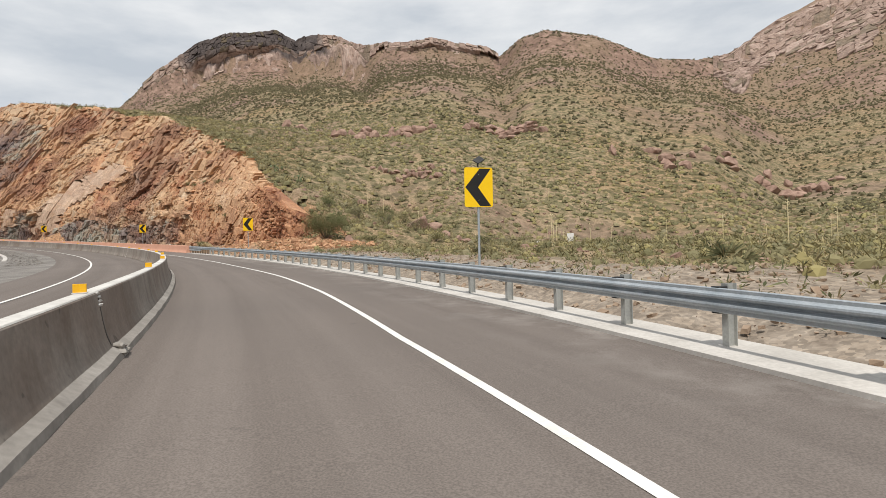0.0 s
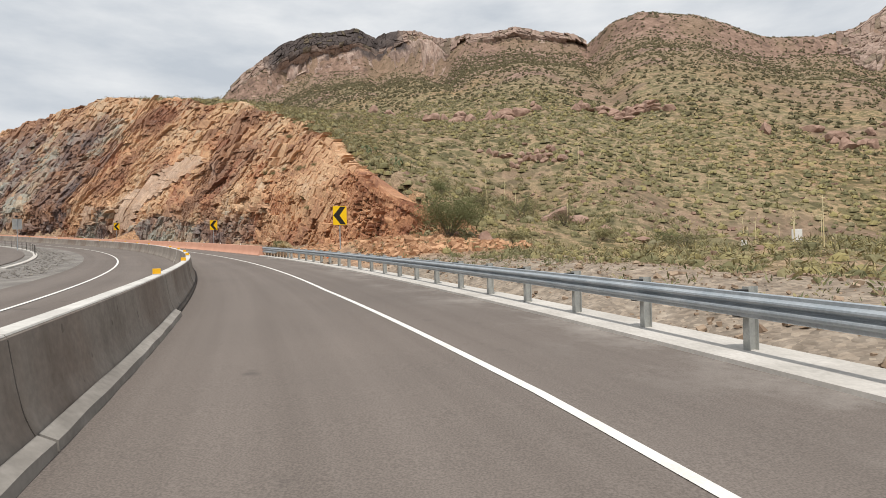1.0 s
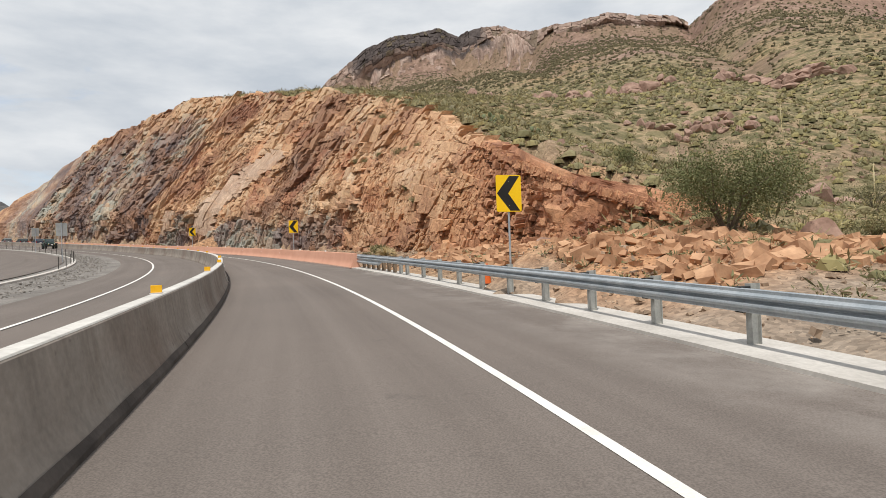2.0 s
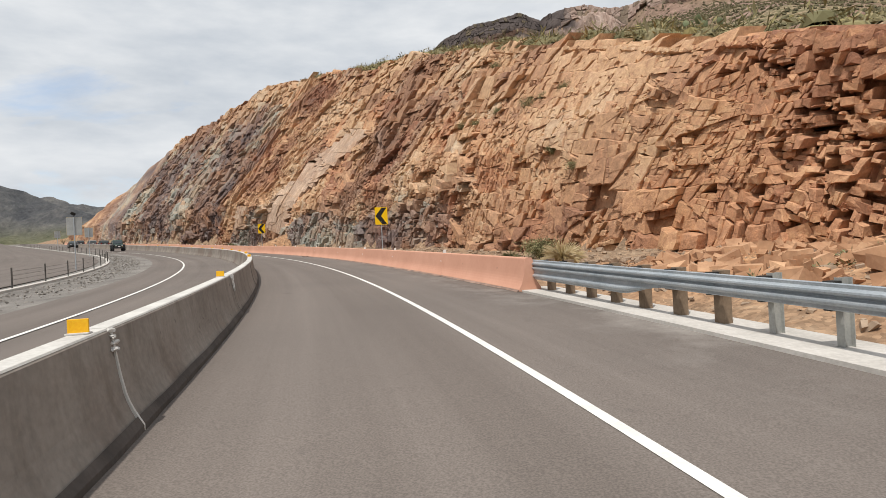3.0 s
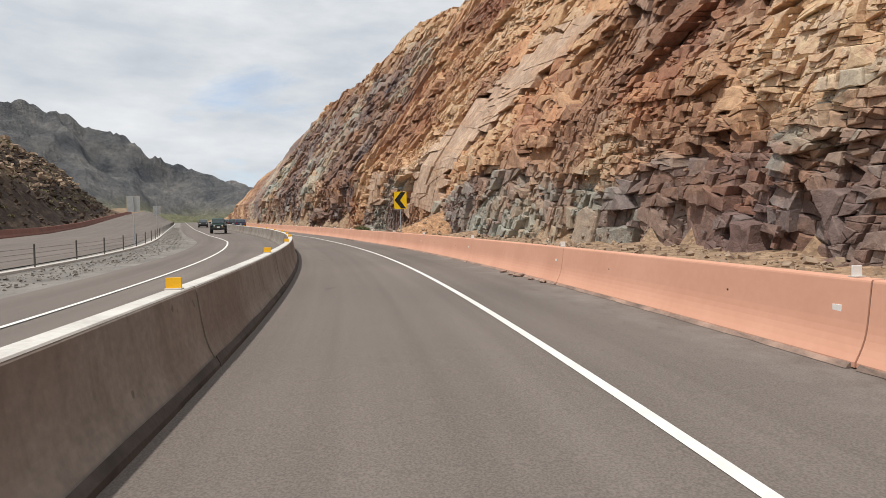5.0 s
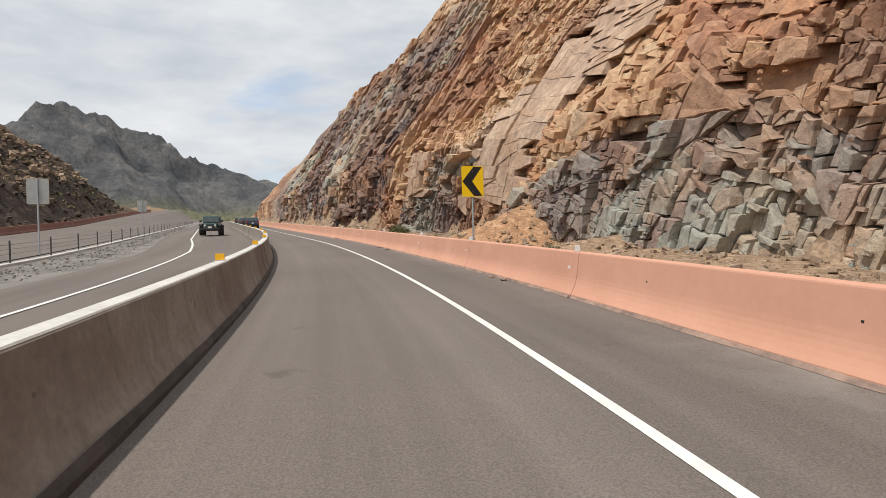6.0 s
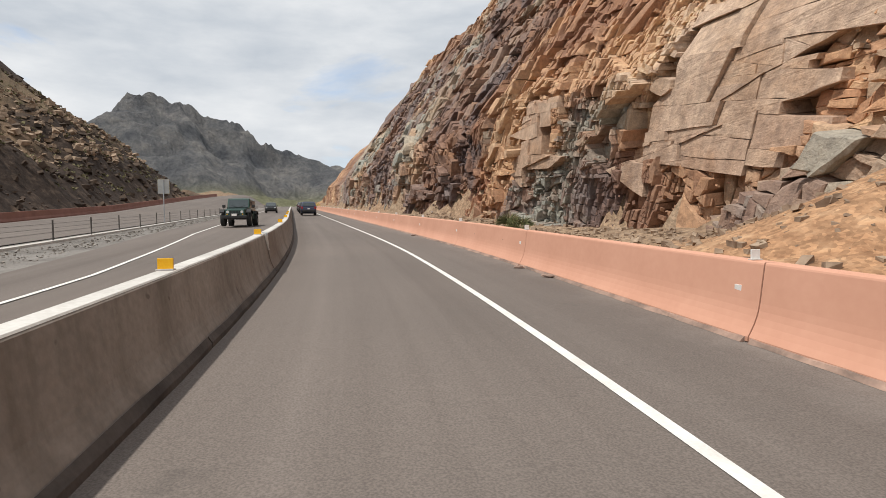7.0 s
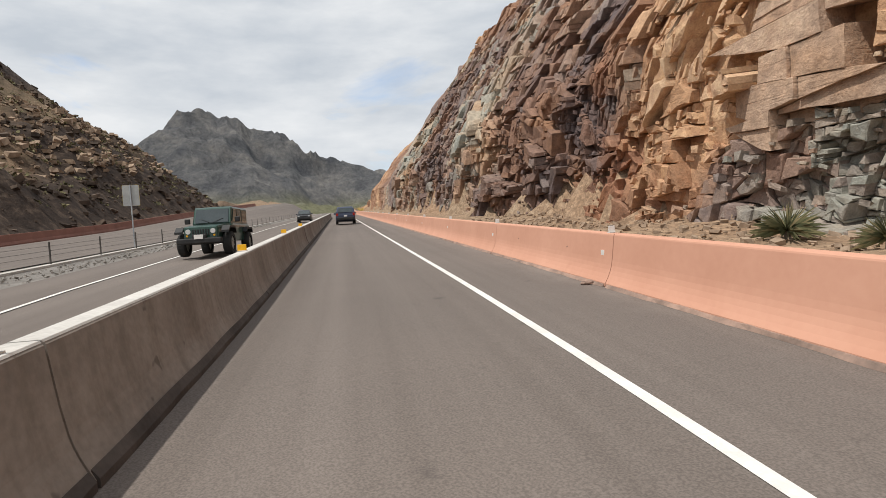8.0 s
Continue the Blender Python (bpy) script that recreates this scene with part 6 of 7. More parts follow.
bush(*place(322, 6.5), 1.2, 1.6, 2600, 51, "bright yellow bush at the far end of the cut", M_YELLOWLEAF)
bush(*place(350, 6.4), 2.0, 2.6, 2600, 52, "dark green bush at the far end of the cut")
bush(*place(125.8, 6.9), 0.5, 0.5, 900, 44, "small bright green bush on the scree")
bush(*place(148.8, 7.7), 0.5, 0.6, 1300, 45, "small green bush at the foot of the rock")
bush(*place(24.0, 12.0), 0.6, 0.45, 1200, 46, "low dry grey bush behind the guardrail", M_SHRUB)
bush(*place(60.0, 22.0), 1.2, 1.3, 2000, 48, "dusty green bush on the slope", M_SHRUB)
bush(*place(56.0, 27.0), 1.3, 1.4, 2200, 49, "dusty green bush on the slope", M_SHRUB)
bush(*place(48.0, 30.0), 1.1, 1.1, 1800, 50, "dusty green bush on the slope", M_SHRUB)


def ledge_bush(s, h, r, seed, label, material):
    """A small bush rooted in a crack of the cut."""
    ob = bush(*place(s, cut_side(s, h) - float(rock_bulk(np.array([s]), np.array([h]))[0]) + 0.1), r, r * 1.1, 1500, seed, label, material)
    ob.location.z = float(line_at(s)[2]) + h - 0.3
    return ob


for k, (s, h, r) in enumerate(((81.3, 4.7, 0.62), (84.7, 6.2, 0.45), (90.0, 10.2, 0.75), (93.4, 10.6, 0.45), (88.4, 10.4, 0.5), (98.9, 10.6, 0.5), (96.1, 10.2, 0.55), (86.4, 10.4, 0.6), (102.5, 10.9, 0.5), (117.9, 16.9, 0.6), (99.7, 16.3, 0.7), (106.0, 11.5, 0.4))):
    ledge_bush(s, h, r, 500 + k, "tufty olive bush growing from a crack in the rock" if k % 2 else "feathery grey-green bush on a ledge of the rock", M_DRYSHRUB)


def boulder_mesh(bm, at, size, seed):
    """A broken, faceted stone into bm."""
    rng = random.Random(seed)
    res = bmesh.ops.create_icosphere(bm, subdivisions=3 if max(size) < 2.6 and seed < 200 else 2, radius=1.0)
    planes = [(Vector((rng.gauss(0, 1), rng.gauss(0, 1), rng.gauss(0, 1))).normalized(), rng.uniform(0.45, 0.8)) for _ in range(13)]
    for v in res["verts"]:
        p = v.co.copy()
        for n, d in planes:
            over = p.dot(n) - d
            if over > 0:
                p -= n * over
        p += p * 0.06 * noise.noise(v.co * 3 + Vector((seed, 0, 0)))
        v.co = Vector((p.x * size[0] + at[0], p.y * size[1] + at[1], p.z * size[2] + at[2]))
    return bm


M_BOULDER = two_tone("weathered_boulder", (0.20, 0.12, 0.09), (0.40, 0.27, 0.21), 0.9, 7.0, 0.92, bump=0.6, dist=0.04)


def boulder(x, y, size, seed, label="weathered reddish boulder lying on the slope"):
    z = float(land_z([x], [y])[0])
    bm = bmesh.new()
    boulder_mesh(bm, (0, 0, size[2] * 0.15), size, seed)
    ob = part("boulder", bm, M_BOULDER, None)
    ob.matrix_world = pose(x, y, z, 0, 0, seed * 37 % 360)
    return tagged(ob, label, "boulder", "boulders on the slope")


for k, (x, y, size) in enumerate(((-1.2, 71.6, (2.4, 2.2, 2.5)), (0.8, 71.0, (1.4, 1.3, 1.1)), (-8.3, 51.3, (0.8, 0.7, 0.75)), (-14.4, 59.8, (0.8, 0.6, 0.5)), (-9.5, 79.0, (1.2, 1.0, 0.9)), (2.0, 63.0, (1.1, 0.9, 0.7)), (3.4, 62.2, (0.9, 0.8, 0.5)), (17.8, 62.8, (1.2, 0.8, 0.6)), (20.0, 62.4, (1.4, 0.9, 0.6)), (-17.0, 62.0, (1.0, 0.8, 0.7)), (4.0, 60.0, (0.8, 0.9, 0.5)), (9.0, 52.0, (0.7, 0.6, 0.4)), (18.0, 48.0, (0.9, 0.8, 0.5)))):
    boulder(x, y, size, 60 + k)
for k in range(112):
    r = random.Random(900 + k)
    gx, gy, sx, grow = ((-9, 148, 17, 1.0), (28, 153, 9, 1.0), (74, 128, 24, 1.0), (-1, 97, 6, 0.42))[k % 4]
    boulder(gx + r.gauss(0, 1) * sx * 0.6, gy + r.gauss(0, 1) * 5 * grow, (grow * r.uniform(1.0, 3.4), grow * r.uniform(1.0, 2.6), grow * r.uniform(1.0, 2.3)), 200 + k, "reddish rock outcrop on the hillside")


def loose_stones(name, count, s_range, l_range, sizes, seed, label, material, lift=0.0):
    """Broken stones lying about: small faceted lumps."""
    rng = np.random.default_rng(seed)
    s, l = rng.uniform(*s_range, count), rng.uniform(*l_range, count)
    p = spot(s, l)
    p[:, 2] = land_z(p[:, 0], p[:, 1]) + lift
    size = sizes[0] + (sizes[1] - sizes[0]) * rng.uniform(0, 1, count) ** 4
    half = size[:, None] * rng.uniform(0.5, 1.0, (count, 3)) * np.array([1, 1, 0.6])
    turn = rng.uniform(0, 6.28, count)
    e2 = rng.normal(0, 0.3, (count, 3)) + np.array([0, 0, 1.0])
    e2 = e2 / np.linalg.norm(e2, axis=1)[:, None]
    e0 = np.cross(np.stack([np.cos(turn), np.sin(turn), 0 * turn], 1), e2)
    e0 = e0 / np.linalg.norm(e0, axis=1)[:, None]
    V, F = chunks(p + np.array([0, 0, 0.25]) * size[:, None], e0, np.cross(e2, e0), e2, half, rng)
    ob = mesh_object(name, V, F, material)
    return tagged(ob, label, "stones", kind="stuff")


M_STONE = two_tone("tan_stone", (0.21, 0.145, 0.10), (0.40, 0.30, 0.215), 1.5, 9.0, 0.95, bump=0.5, dist=0.02)
M_CRUSHED = two_tone("crushed_grey_stone", (0.15, 0.135, 0.12), (0.34, 0.31, 0.275), 3.0, 12.0, 0.95, bump=0.5, dist=0.02)
# stones of the left slope, darkened to match its painted shade
M_DARKROCK = two_tone("dark_shaded_rock", (0.035, 0.026, 0.02), (0.12, 0.085, 0.062), 0.5, 5.0, 0.9, bump=0.5, dist=0.04)
loose_stones("verge_stones", 7000, (-15, 75), (6.3, 13), (0.015, 0.11), 71, "broken tan stones scattered behind the guardrail", M_STONE)
M_RUBBLE = two_tone("rust_red_rubble", (0.30, 0.155, 0.085), (0.56, 0.34, 0.20), 1.3, 8.0, 0.95, bump=0.5, dist=0.02)
loose_stones("cut_rubble", 5200, (47, 70), (7.6, 17), (0.03, 0.36), 78, "rust-red rubble at the end of the rock cut", M_RUBBLE)
loose_stones("hill_stones", 3500, (-20, 75), (13, 110), (0.05, 0.34), 75, "reddish broken rocks among the shrubs", M_BOULDER)
loose_stones("scree_stones", 7000, (54, 178), (7.0, 11.5), (0.015, 0.17), 72, "fallen rock fragments at the foot of the cut", M_STONE)
loose_stones("median_stones", 7000, (50, 230), (-10.9, -8.2), (0.015, 0.075), 73, "grey crushed stones on the verge", M_CRUSHED, 0.235)
loose_stones("left_hill_ledges", 2600, (150, 295), (-48, -33), (0.15, 0.9), 79, "pale tan broken ledges across the dark slope", M_STONE)
loose_stones("left_hill_stones", 6500, (150, 300), (-85, -26.5), (0.1, 0.8), 74, "dark broken rocks on the shaded slope", M_DARKROCK)


def marker_box(x, y, h, w, label):
    """A small white utility box on two thin posts."""
    z = float(land_z([x], [y])[0])
    base = empty("utility_box", pose(x, y, z, 0, 0, 10))
    bm = bmesh.new()
    add_box(bm, (w, 0.12, w * 1.2), (0, 0, h), 0.015)
    part("panel", bm, M_WHITE, base)
    for dx in (-w * 0.35, w * 0.35):
        bm = bmesh.new()
        add_tube(bm, (dx, 0.02, -0.2), (dx, 0.02, h + 0.1), 0.03, 0.03, 8)
        part("post", bm, M_POST, base)
    return tagged(base, label, "utility box")


marker_box(16.5, 61.3, 1.15, 0.85, "white utility box on posts among the shrubs")
marker_box(13.0, 62.6, 0.75, 0.42, "small white marker on a post in the grass")


# ---- cable fence by the frontage road ----
def cable_fence():
    base = empty("cable_fence", stand(100, -11.2))
    inv = base.matrix_world.inverted()
    bm = bmesh.new()
    add_box(bm, (0.055, 0.05, 0.88), (0, 0, 0.42), 0.008)
    me = bpy.data.meshes.new("post")
    bm.to_mesh(me)
    bm.free()
    me.materials.append(M_DARKSTEEL)
    for q in np.arange(84, 300, 4.6):
        ob = new("post", me)
        ob.parent, ob.matrix_parent_inverse = base, inv
        ob.matrix_basis = stand(q, -11.2, 0.04)
    for up in (0.38, 0.56, 0.74):
        ob = closed_strip("cable", np.arange(84, 300, 2.3), [(-11.2 + 0.007 * math.cos(a), up + 0.007 * math.sin(a)) for a in (0, 1.26, 2.51, 3.77, 5.03)], M_DARKSTEEL, base)
        ob.matrix_parent_inverse = inv
    return tagged(base, "steel cable fence on slim dark posts", "fence")


M_DARKSTEEL = two_tone("dark_weathered_steel", (0.06, 0.055, 0.05), (0.11, 0.10, 0.09), 3.0, 30.0, 0.6, 0.4)
cable_fence()

# salmon-stained barrier along the frontage road, below the dark slope; its shade is put into the colour
M_SALMON_SHADE = two_tone("shaded_salmon_concrete", (0.21, 0.095, 0.07), (0.28, 0.13, 0.10), 0.7, 9.0, 0.85, bump=0.25, dist=0.005, mottle=0.2)
s = 130.0
while s < 320:
    base = empty("stained_barrier_segment", stand(s, -25.2, float(far_lift(s))))
    inv = base.matrix_world.inverted()
    ring = [(0.0, -0.1), (0.0, 0.08), (-0.13, 0.30), (-0.20, 0.84), (-0.40, 0.84), (-0.46, 0.30), (-0.60, 0.08), (-0.60, -0.1)]
    ob = closed_strip("body", np.linspace(s + 0.01, s + 7.61, 4), lambda q: [(-24.9 + x, u + float(far_lift(q))) for x, u in ring], M_SALMON_SHADE, base)
    ob.matrix_parent_inverse = inv
    tagged(base, "salmon-stained concrete barrier, coloured dull red for shade, below the dark slope", "barrier", "barrier below the dark slope")
    s += 7.62


# ---- tall dry stalks on the hillside ----
def stalk(x, y, h, seed):
    z = float(land_z([x], [y])[0])
    rng = random.Random(seed)
    bm = bmesh.new()
    top = Vector((rng.uniform(-0.15, 0.15), rng.uniform(-0.15, 0.15), h))
    add_tube(bm, (0, 0, -0.15), top * 0.6, 0.035, 0.028, 6)
    add_tube(bm, top * 0.6, top, 0.03, 0.012, 6)
    for k in range(9):
        p = top * rng.uniform(0.68, 0.98)
        add_tube(bm, p, p + Vector((rng.uniform(-0.16, 0.16), rng.uniform(-0.16, 0.16), 0.1)), 0.012, 0.02, 4)
    ob = part("dry_stalk", bm, M_STRAW, None)
    ob.matrix_basis = pose(x, y, z)
    return tagged(ob, "tall dry yucca flower stalk on the slope", "stalk", "stalks on the slope")


for k, (x, y) in enumerate(((-8.0, 74.0), (-6.0, 76.0), (-5.0, 75.2), (14.4, 63.6), (19.6, 63.4), (-1.2, 63.0))):
    stalk(x, y, (2.6, 3.1, 2.2, 2.8, 3.2, 2.4)[k], 60 + k)
for k in range(22):
    r = random.Random(1500 + k)
    stalk(*place(r.uniform(15, 78), r.uniform(30, 75)), r.uniform(2.0, 3.4), k)


# ---- prickly pear on the brow of the cut ----
def prickly_pear(x, y, seed):
    z = float(land_z([x], [y])[0])
    base = empty("prickly_pear", pose(x, y, z))
    rng = random.Random(seed)
    for k in range(16):
        bm = bmesh.new()
        bmesh.ops.create_icosphere(bm, subdivisions=2, radius=1.0)
        m = pose(rng.gauss(0, 0.45), rng.gauss(0, 0.45), 0.2 + 0.26 * (k % 4), rng.uniform(-25, 25), rng.uniform(-25, 25), rng.uniform(0, 360)) @ Matrix.Diagonal((0.17, 0.045, 0.22, 1))
        bmesh.ops.transform(bm, matrix=m, verts=bm.verts[:])
        part("pad", bm, M_CACTUS, base)
    return tagged(base, "clump of pale green prickly pear pads", "cactus")


M_CACTUS = two_tone("cactus_skin", (0.10, 0.125, 0.06), (0.19, 0.21, 0.11), 3.0, 20.0, 0.7)
prickly_pear(*place(79.5, 21.0), 5)
prickly_pear(*place(77.0, 23.5), 6)


# ---- orange cone behind the guardrail ----
def traffic_cone(s, side):
    base = empty("traffic_cone", stand(s, side, 0.0))
    bm = bmesh.new()
    add_tube(bm, (0, 0, 0.03), (0, 0, 0.70), 0.14, 0.03, 16)
    cone = part("cone", bm, M_ORANGE, base)
    bm = bmesh.new()
    add_tube(bm, (0, 0, 0.42), (0, 0, 0.54), 0.081, 0.062, 16)
    part("band", bm, M_WHITE, cone)
    box_bm = bmesh.new()
    add_box(box_bm, (0.36, 0.36, 0.04), (0, 0, 0.02), 0.01)
    part("foot", box_bm, M_DARK, base)
    return tagged(base, "orange traffic cone with a white band", "traffic cone")


M_ORANGE = two_tone("cone_orange", (0.62, 0.11, 0.02), (0.7, 0.15, 0.03), 4.0, 30.0, 0.6)
traffic_cone(55.0, 6.6)


# ---- vehicles ----
def paint_material(name, colour, rough=0.3):
    m, t, p = mat(name, rough, 0.0, 0.5)
    dust = noise_of(t, 6.0, 4.0)
    t.links.new(ramp_of(t, dust, [(0.35, colour), (0.8, tuple(0.8 * c + 0.03 for c in colour))]), p.inputs["Base Color"])
    p.inputs["Coat Weight"].default_value = 0.3
    return m


M_BLUE = paint_material("dark_blue_paint", (0.018, 0.03, 0.07))
M_GREEN = paint_material("dark_green_paint", (0.014, 0.06, 0.044))
M_CARBLACK = paint_material("black_paint", (0.012, 0.012, 0.013))
M_SILVER = paint_material("grey_paint", (0.16, 0.16, 0.16))
M_GLASS = two_tone("tinted_glass", (0.03, 0.042, 0.044), (0.045, 0.058, 0.06), 3.0, 20.0, 0.05, 0.0, 1.0, 0.0, 0.001)
M_TYRE = two_tone("tyre_rubber", (0.018, 0.018, 0.018), (0.03, 0.03, 0.029), 6.0, 50.0, 0.85)
M_RED = two_tone("red_lens", (0.32, 0.012, 0.01), (0.4, 0.02, 0.014), 6.0, 50.0, 0.2)
M_CLEAR = two_tone("clear_lens", (0.55, 0.55, 0.53), (0.68, 0.68, 0.66), 6.0, 50.0, 0.15)


def loft(bm, rings):
    """Half profiles (x, z) from the middle of the floor up to the middle of the roof, at each y, mirrored and joined."""
    made = []
    for y, half in rings:
        full = list(half) + [(-x, z) for x, z in half[::-1] if x > 1e-6]
        made.append([bm.verts.new((x, y, z)) for x, z in full])
    n = len(made[0])
    for r0, r1 in zip(made, made[1:]):
        for i in range(n):
            bm.faces.new((r0[i], r0[(i + 1) % n], r1[(i + 1) % n], r1[i]))
    bm.faces.new(made[0]), bm.faces.new(made[-1][::-1])
    bmesh.ops.recalc_face_normals(bm, faces=bm.faces[:])
    return bm


def plate(bm, pts, thick):
    """A flat many-cornered plate of some thickness, grown along its normal."""
    p = [Vector(q) for q in pts]
    nrm = (p[1] - p[0]).cross(p[2] - p[0]).normalized() * thick
    a, b = [bm.verts.new(q) for q in p], [bm.verts.new(q + nrm) for q in p]
    n = len(p)
    bm.faces.new(a[::-1]), bm.faces.new(b)
    for i in range(n):
        bm.faces.new((a[i], a[(i + 1) % n], b[(i + 1) % n], b[i]))
    bmesh.ops.recalc_face_normals(bm, faces=bm.faces[:])
    return bm


def wheel(base, x, y, r, w):
    bm = bmesh.new()
    prof = [(r * 0.60, -w / 2), (r * 0.90, -w / 2), (r * 0.985, -w * 0.38), (r, -w * 0.2), (r, w * 0.2), (r * 0.985, w * 0.38), (r * 0.90, w / 2), (r * 0.60, w / 2)]
    seg = 24
    vs = [[bm.verts.new((u, q * math.cos(2 * math.pi * k / seg), q * math.sin(2 * math.pi * k / seg))) for q, u in prof] for k in range(seg)]
    for k in range(seg):
        for j in range(len(prof)):
            i = (j + 1) % len(prof)
            bm.faces.new((vs[k][j], vs[k][i], vs[(k + 1) % seg][i], vs[(k + 1) % seg][j]))
    bmesh.ops.recalc_face_normals(bm, faces=bm.faces[:])
    tyre = part("tyre", bm, M_TYRE, base)
    tyre.location = (x, y, r)
    bm = bmesh.new()
    side = 1 if x > 0 else -1
    add_tube(bm, (-side * w * 0.3, 0, 0), (side * w * 0.36, 0, 0), r * 0.61, r * 0.61, 20)
    for k in range(5):
        a = 2 * math.pi * k / 5
        add_box(bm, (0.03, r * 0.5, r * 0.12), (side * w * 0.37, math.cos(a) * r * 0.3, math.sin(a) * r * 0.3), 0.0, None)
    part("rim", bm, M_ALU, tyre)


def box_part(name, size, at, material, base, bevel=0.02, label=""):
    bm = bmesh.new()
    add_box(bm, size, at, bevel)
    return part(name, bm, material, base, label)


def suv(m, paint, label, pickup=False):
    base = empty("car", m)
    w = 0.93
    bm = bmesh.new()
    rings = []
    for y, zb, belt, k in ((-2.30, 0.45, 0.80, 0.90), (-2.26, 0.36, 0.98, 0.965), (-1.9, 0.27, 1.02, 1.0), (0.9, 0.25, 1.02, 1.0), (1.25, 0.25, 0.99, 1.0), (2.05, 0.27, 0.90, 0.97), (2.27, 0.33, 0.78, 0.90), (2.32, 0.45, 0.62, 0.84)):
        rings.append((y, [(0, zb), (w * k * 0.94, zb), (w * k, zb + 0.14), (w * k, belt - 0.14), (w * k * 0.965, belt), (0, belt + 0.012)]))
    body = part("body", loft(bm, rings), paint, base)
    bm = bmesh.new()
    back = -0.55 if pickup else -2.22
    rings = []
    for y, top, k in ((back, 1.06, 1.0), (back + 0.2, 1.52, 0.985), (back + 0.42, 1.64, 0.98), (min(back + 1.4, 0.1), 1.69, 0.98), (0.35, 1.65, 0.98), (0.62, 1.52, 0.985), (1.32, 1.03, 1.0)):
        t = (top - 1.0) / 0.69
        rings.append((y, [(0, 0.99), (w * 0.955 * k, 0.99), (w * (0.955 - 0.17 * t) * k, top - 0.05 * t), (w * (0.955 - 0.26 * t) * k, top), (0, top + 0.015)]))
    part("cabin", loft(bm, rings), paint, base)
    bm = bmesh.new()
    plate(bm, [(-0.66, back - 0.005, 1.10), (0.66, back - 0.005, 1.10), (0.60, back + 0.175, 1.50), (-0.60, back + 0.175, 1.50)], 0.012)
    part("rear_window", bm, M_GLASS, base)
    bm = bmesh.new()
    plate(bm, [(0.70, 1.25, 1.10), (-0.70, 1.25, 1.10), (-0.62, 0.68, 1.50), (0.62, 0.68, 1.50)], 0.012)
    part("windscreen", bm, M_GLASS, base)
    for sg in (1, -1):
        spans = ((-0.35, 0.40),) if pickup else ((-1.92, -1.15), (-1.05, -0.25), (-0.15, 0.62))
        for y0, y1 in spans:
            pts = [(sg * 0.888, y0, 1.06), (sg * 0.888, y1 + (0.25 if y1 > 0.3 else 0), 1.06), (sg * 0.775, y1 - (0.12 if y1 > 0.3 else 0), 1.54), (sg * 0.775, y0 + 0.05, 1.54)]
            bm = bmesh.new()
            plate(bm, pts if sg > 0 else pts[::-1], 0.012)
            part("side_window", bm, M_GLASS, base)
        box_part("tail_light", (0.20, 0.07, 0.26), (sg * 0.77, -2.27, 0.88), M_RED, base)
        box_part("headlight", (0.28, 0.10, 0.13), (sg * 0.66, 2.24, 0.74), M_CLEAR, base)
        box_part("mirror", (0.20, 0.10, 0.14), (sg * 1.02, 0.82, 1.10), paint, base)
        for y in (-1.42, 1.42):
            wheel(base, sg * 0.82, y, 0.355, 0.235)
    box_part("rear_bumper", (1.66, 0.14, 0.24), (0, -2.31, 0.50), M_DARK, base, 0.04)
    box_part("front_bumper", (1.60, 0.14, 0.22), (0, 2.31, 0.46), M_DARK, base, 0.04)
    box_part("grille", (0.95, 0.05, 0.16), (0, 2.31, 0.70), M_DARK, base, 0.01)
    box_part("licence_plate", (0.30, 0.012, 0.15), (0, -2.305, 0.76), M_WHITE, base, 0.002)
    return tagged(base, label, "car")


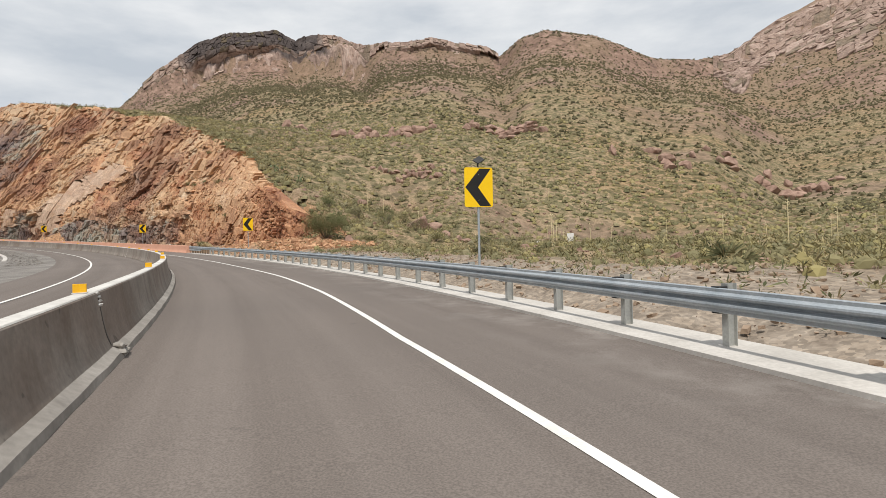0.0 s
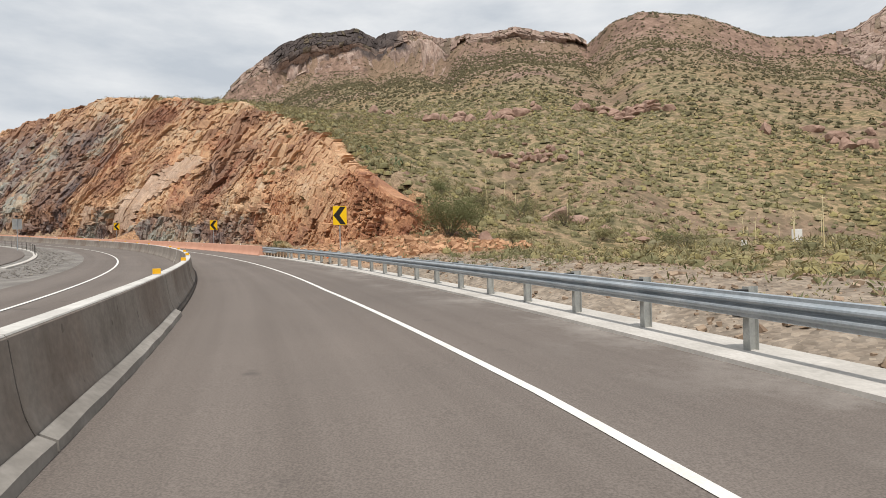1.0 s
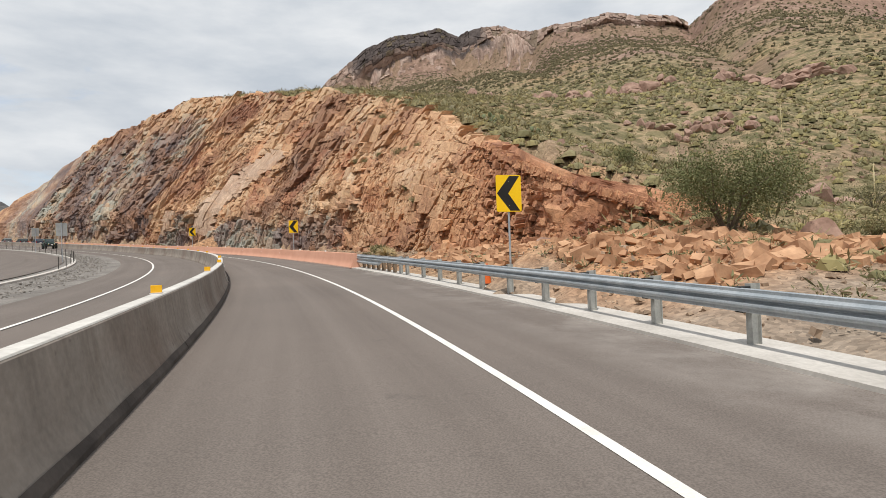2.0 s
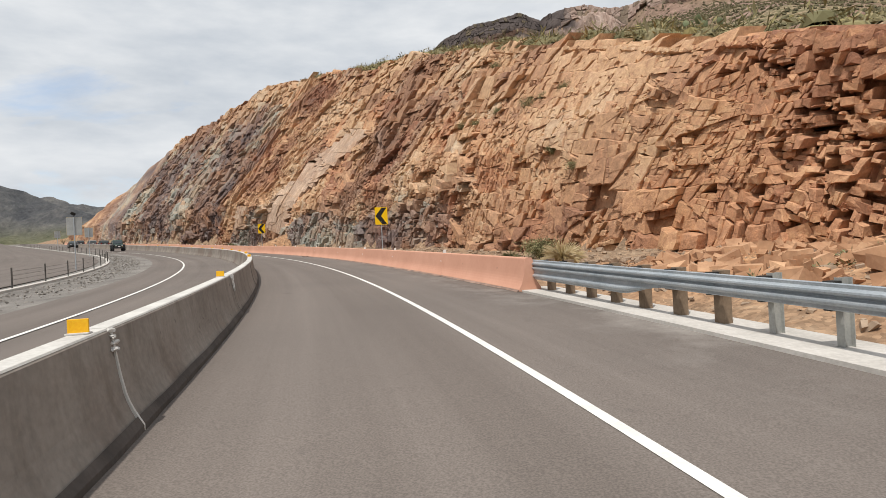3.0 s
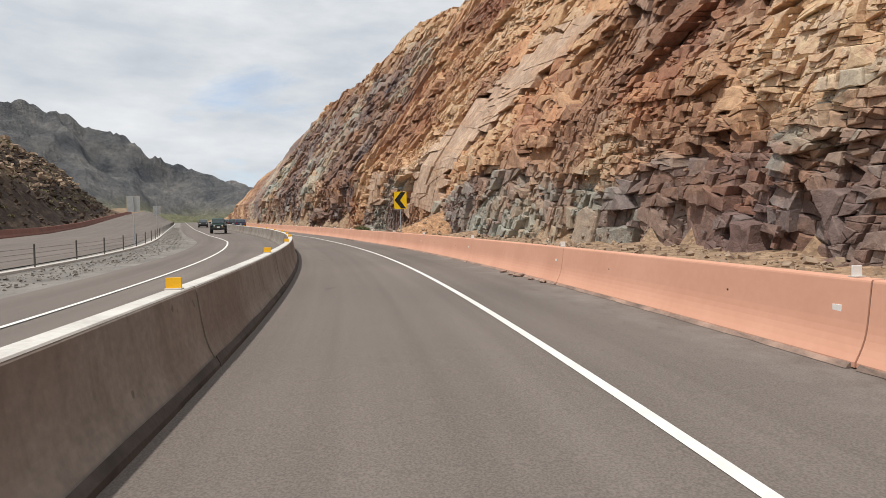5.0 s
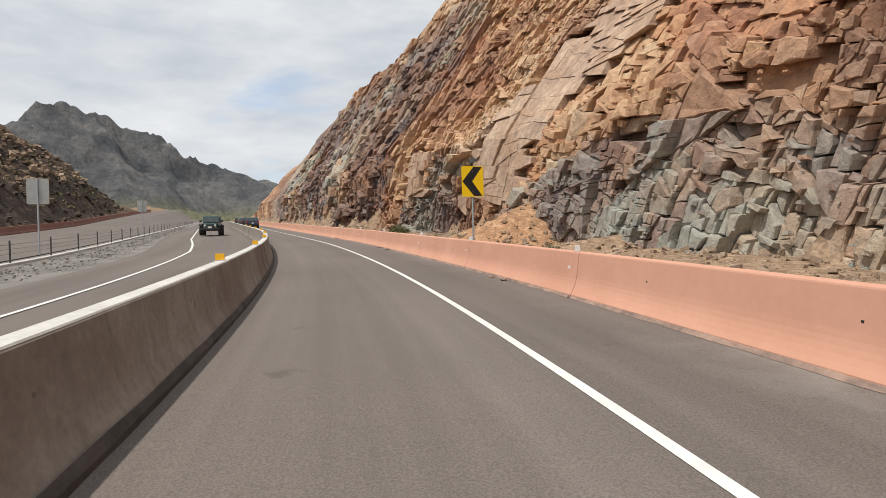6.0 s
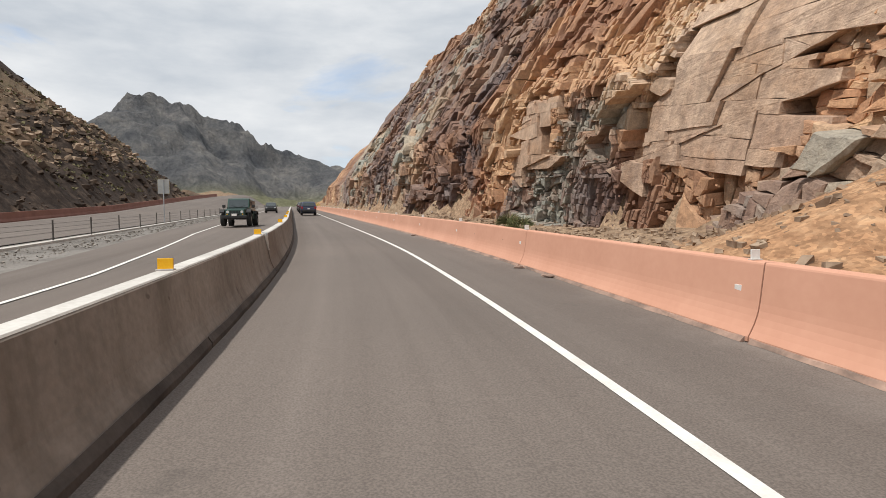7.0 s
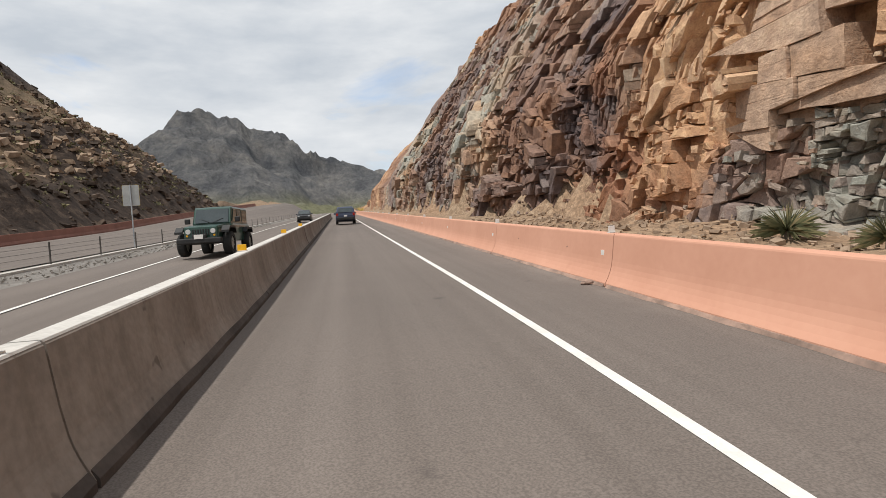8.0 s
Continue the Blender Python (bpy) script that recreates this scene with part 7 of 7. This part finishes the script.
def off_roader(m):
    """A square-built off-road car with a hard top."""
    base = empty("off_road_car", m)
    P = M_GREEN
    bm = bmesh.new()
    half = lambda w, z0, z1: [(0, z0), (w * 0.98, z0), (w, z0 + 0.06), (w, z1 - 0.07), (w - 0.03, z1), (0, z1 + 0.01)]
    part("body", loft(bm, [(-2.0, half(0.76, 0.52, 1.16)), (-1.95, half(0.78, 0.50, 1.18)), (0.55, half(0.78, 0.50, 1.18)), (0.72, half(0.76, 0.50, 1.16))]), P, base)
    bm = bmesh.new()
    part("bonnet", loft(bm, [(0.70, half(0.70, 0.62, 1.17)), (1.2, half(0.66, 0.62, 1.15)), (1.98, half(0.60, 0.62, 1.08)), (2.03, half(0.58, 0.64, 1.05))]), P, base)
    bm = bmesh.new()
    part("hard_top", loft(bm, [(-1.98, half(0.70, 1.16, 1.80)), (-1.9, half(0.71, 1.16, 1.85)), (0.28, half(0.70, 1.16, 1.85)), (0.38, half(0.69, 1.16, 1.80)), (0.64, half(0.70, 1.16, 1.22))]), P, base)
    bm = bmesh.new()
    plate(bm, [(0.62, 0.655, 1.24), (-0.62, 0.655, 1.24), (-0.60, 0.405, 1.76), (0.60, 0.405, 1.76)], 0.012)
    glass = part("windscreen", bm, M_GLASS, base)
    for sg in (1, -1):
        bm = bmesh.new()
        add_tube(bm, (sg * 0.05, 0.69, 1.25), (sg * 0.42, 0.60, 1.40), 0.009, 0.007, 6)
        part("wiper", bm, M_DARK, glass)
    bm = bmesh.new()
    part("grille", loft(bm, [(2.02, half(0.57, 0.66, 1.05)), (2.07, half(0.56, 0.67, 1.04))]), P, base)
    for k in range(7):
        box_part("grille_slot", (0.05, 0.03, 0.24), (-0.27 + 0.09 * k, 2.075, 0.86), M_DARK, base, 0.012)
    for sg in (1, -1):
        for nm, x, z, r, mt in (("headlight", 0.43, 0.90, 0.095, M_CLEAR), ("indicator", 0.47, 0.75, 0.04, M_AMBER), ("fog_light", 0.42, 0.52, 0.06, M_CLEAR)):
            bm = bmesh.new()
            add_tube(bm, (sg * x, 2.04, z), (sg * x, 2.10 if r > 0.07 else 2.09, z), r, r * 0.92, 18)
            part(nm, bm, mt, base)
        bm = bmesh.new()
        add_prism(bm, [(-0.55, 0.0), (-0.42, 0.20), (0.30, 0.22), (0.52, 0.05), (0.52, -0.03), (0.28, 0.15), (-0.40, 0.13), (-0.55, -0.06)], 0, 0.27)
        bmesh.ops.transform(bm, matrix=pose(sg * 0.95 if sg > 0 else -0.68, 1.42, 0.86, 0, 0, 90), verts=bm.verts[:])
        part("front_flare", bm, M_DARK, base)
        bm = bmesh.new()
        add_prism(bm, [(-0.55, 0.0), (-0.42, 0.20), (0.42, 0.20), (0.55, 0.0), (0.50, -0.04), (0.38, 0.12), (-0.38, 0.12), (-0.50, -0.04)], 0, 0.20)
        bmesh.ops.transform(bm, matrix=pose(sg * 0.95 if sg > 0 else -0.75, -1.32, 0.86, 0, 0, 90), verts=bm.verts[:])
        part("rear_flare", bm, M_DARK, base)
        box_part("mirror", (0.20, 0.10, 0.20), (sg * 0.93, 0.52, 1.33), M_DARK, base, 0.03)
        for y0, y1 in ((-1.85, -1.05), (-0.92, -0.28), (-0.18, 0.42)):
            bm = bmesh.new()
            pts = [(sg * 0.711, y0, 1.27), (sg * 0.711, y1, 1.27), (sg * 0.711, y1 - (0.2 if y1 > 0.3 else 0), 1.73), (sg * 0.711, y0, 1.73)]
            plate(bm, pts if sg > 0 else pts[::-1], 0.008)
            part("side_window", bm, M_GLASS, base)
        for y in (-1.32, 1.42):
            wheel(base, sg * 0.80, y, 0.43, 0.29)
    box_part("front_bumper", (1.55, 0.20, 0.20), (0, 2.24, 0.56), M_DARK, base, 0.04)
    box_part("winch", (0.50, 0.18, 0.16), (0, 2.22, 0.72), M_DARK, base, 0.04)
    box_part("licence_plate", (0.31, 0.012, 0.15), (0, 2.35, 0.70), M_WHITE, base, 0.002)
    box_part("skid_plate", (1.1, 1.2, 0.06), (0, 1.4, 0.46), M_DARK, base, 0.02)
    box_part("spare_wheel_cover", (0.62, 0.22, 0.62), (0, -2.12, 1.0), M_DARK, base, 0.08)
    return tagged(base, "dark green off-road car with a hard top and wide tyres", "car")


suv(stand(199.0, 0.35), M_BLUE, "dark blue sport utility car on the road")
suv(stand(214.0, 0.3), M_CARBLACK, "black sport utility car in the queue ahead")
suv(stand(231.0, 0.3), M_SILVER, "grey sport utility car in the queue ahead")
suv(stand(252.0, 0.3), M_CARBLACK, "black sport utility car in the queue ahead")
suv(stand(222.0, -4.9, 0, 180), M_CARBLACK, "black pickup coming the other way", True)
off_roader(stand(166.4, -5.0, 0, 176))
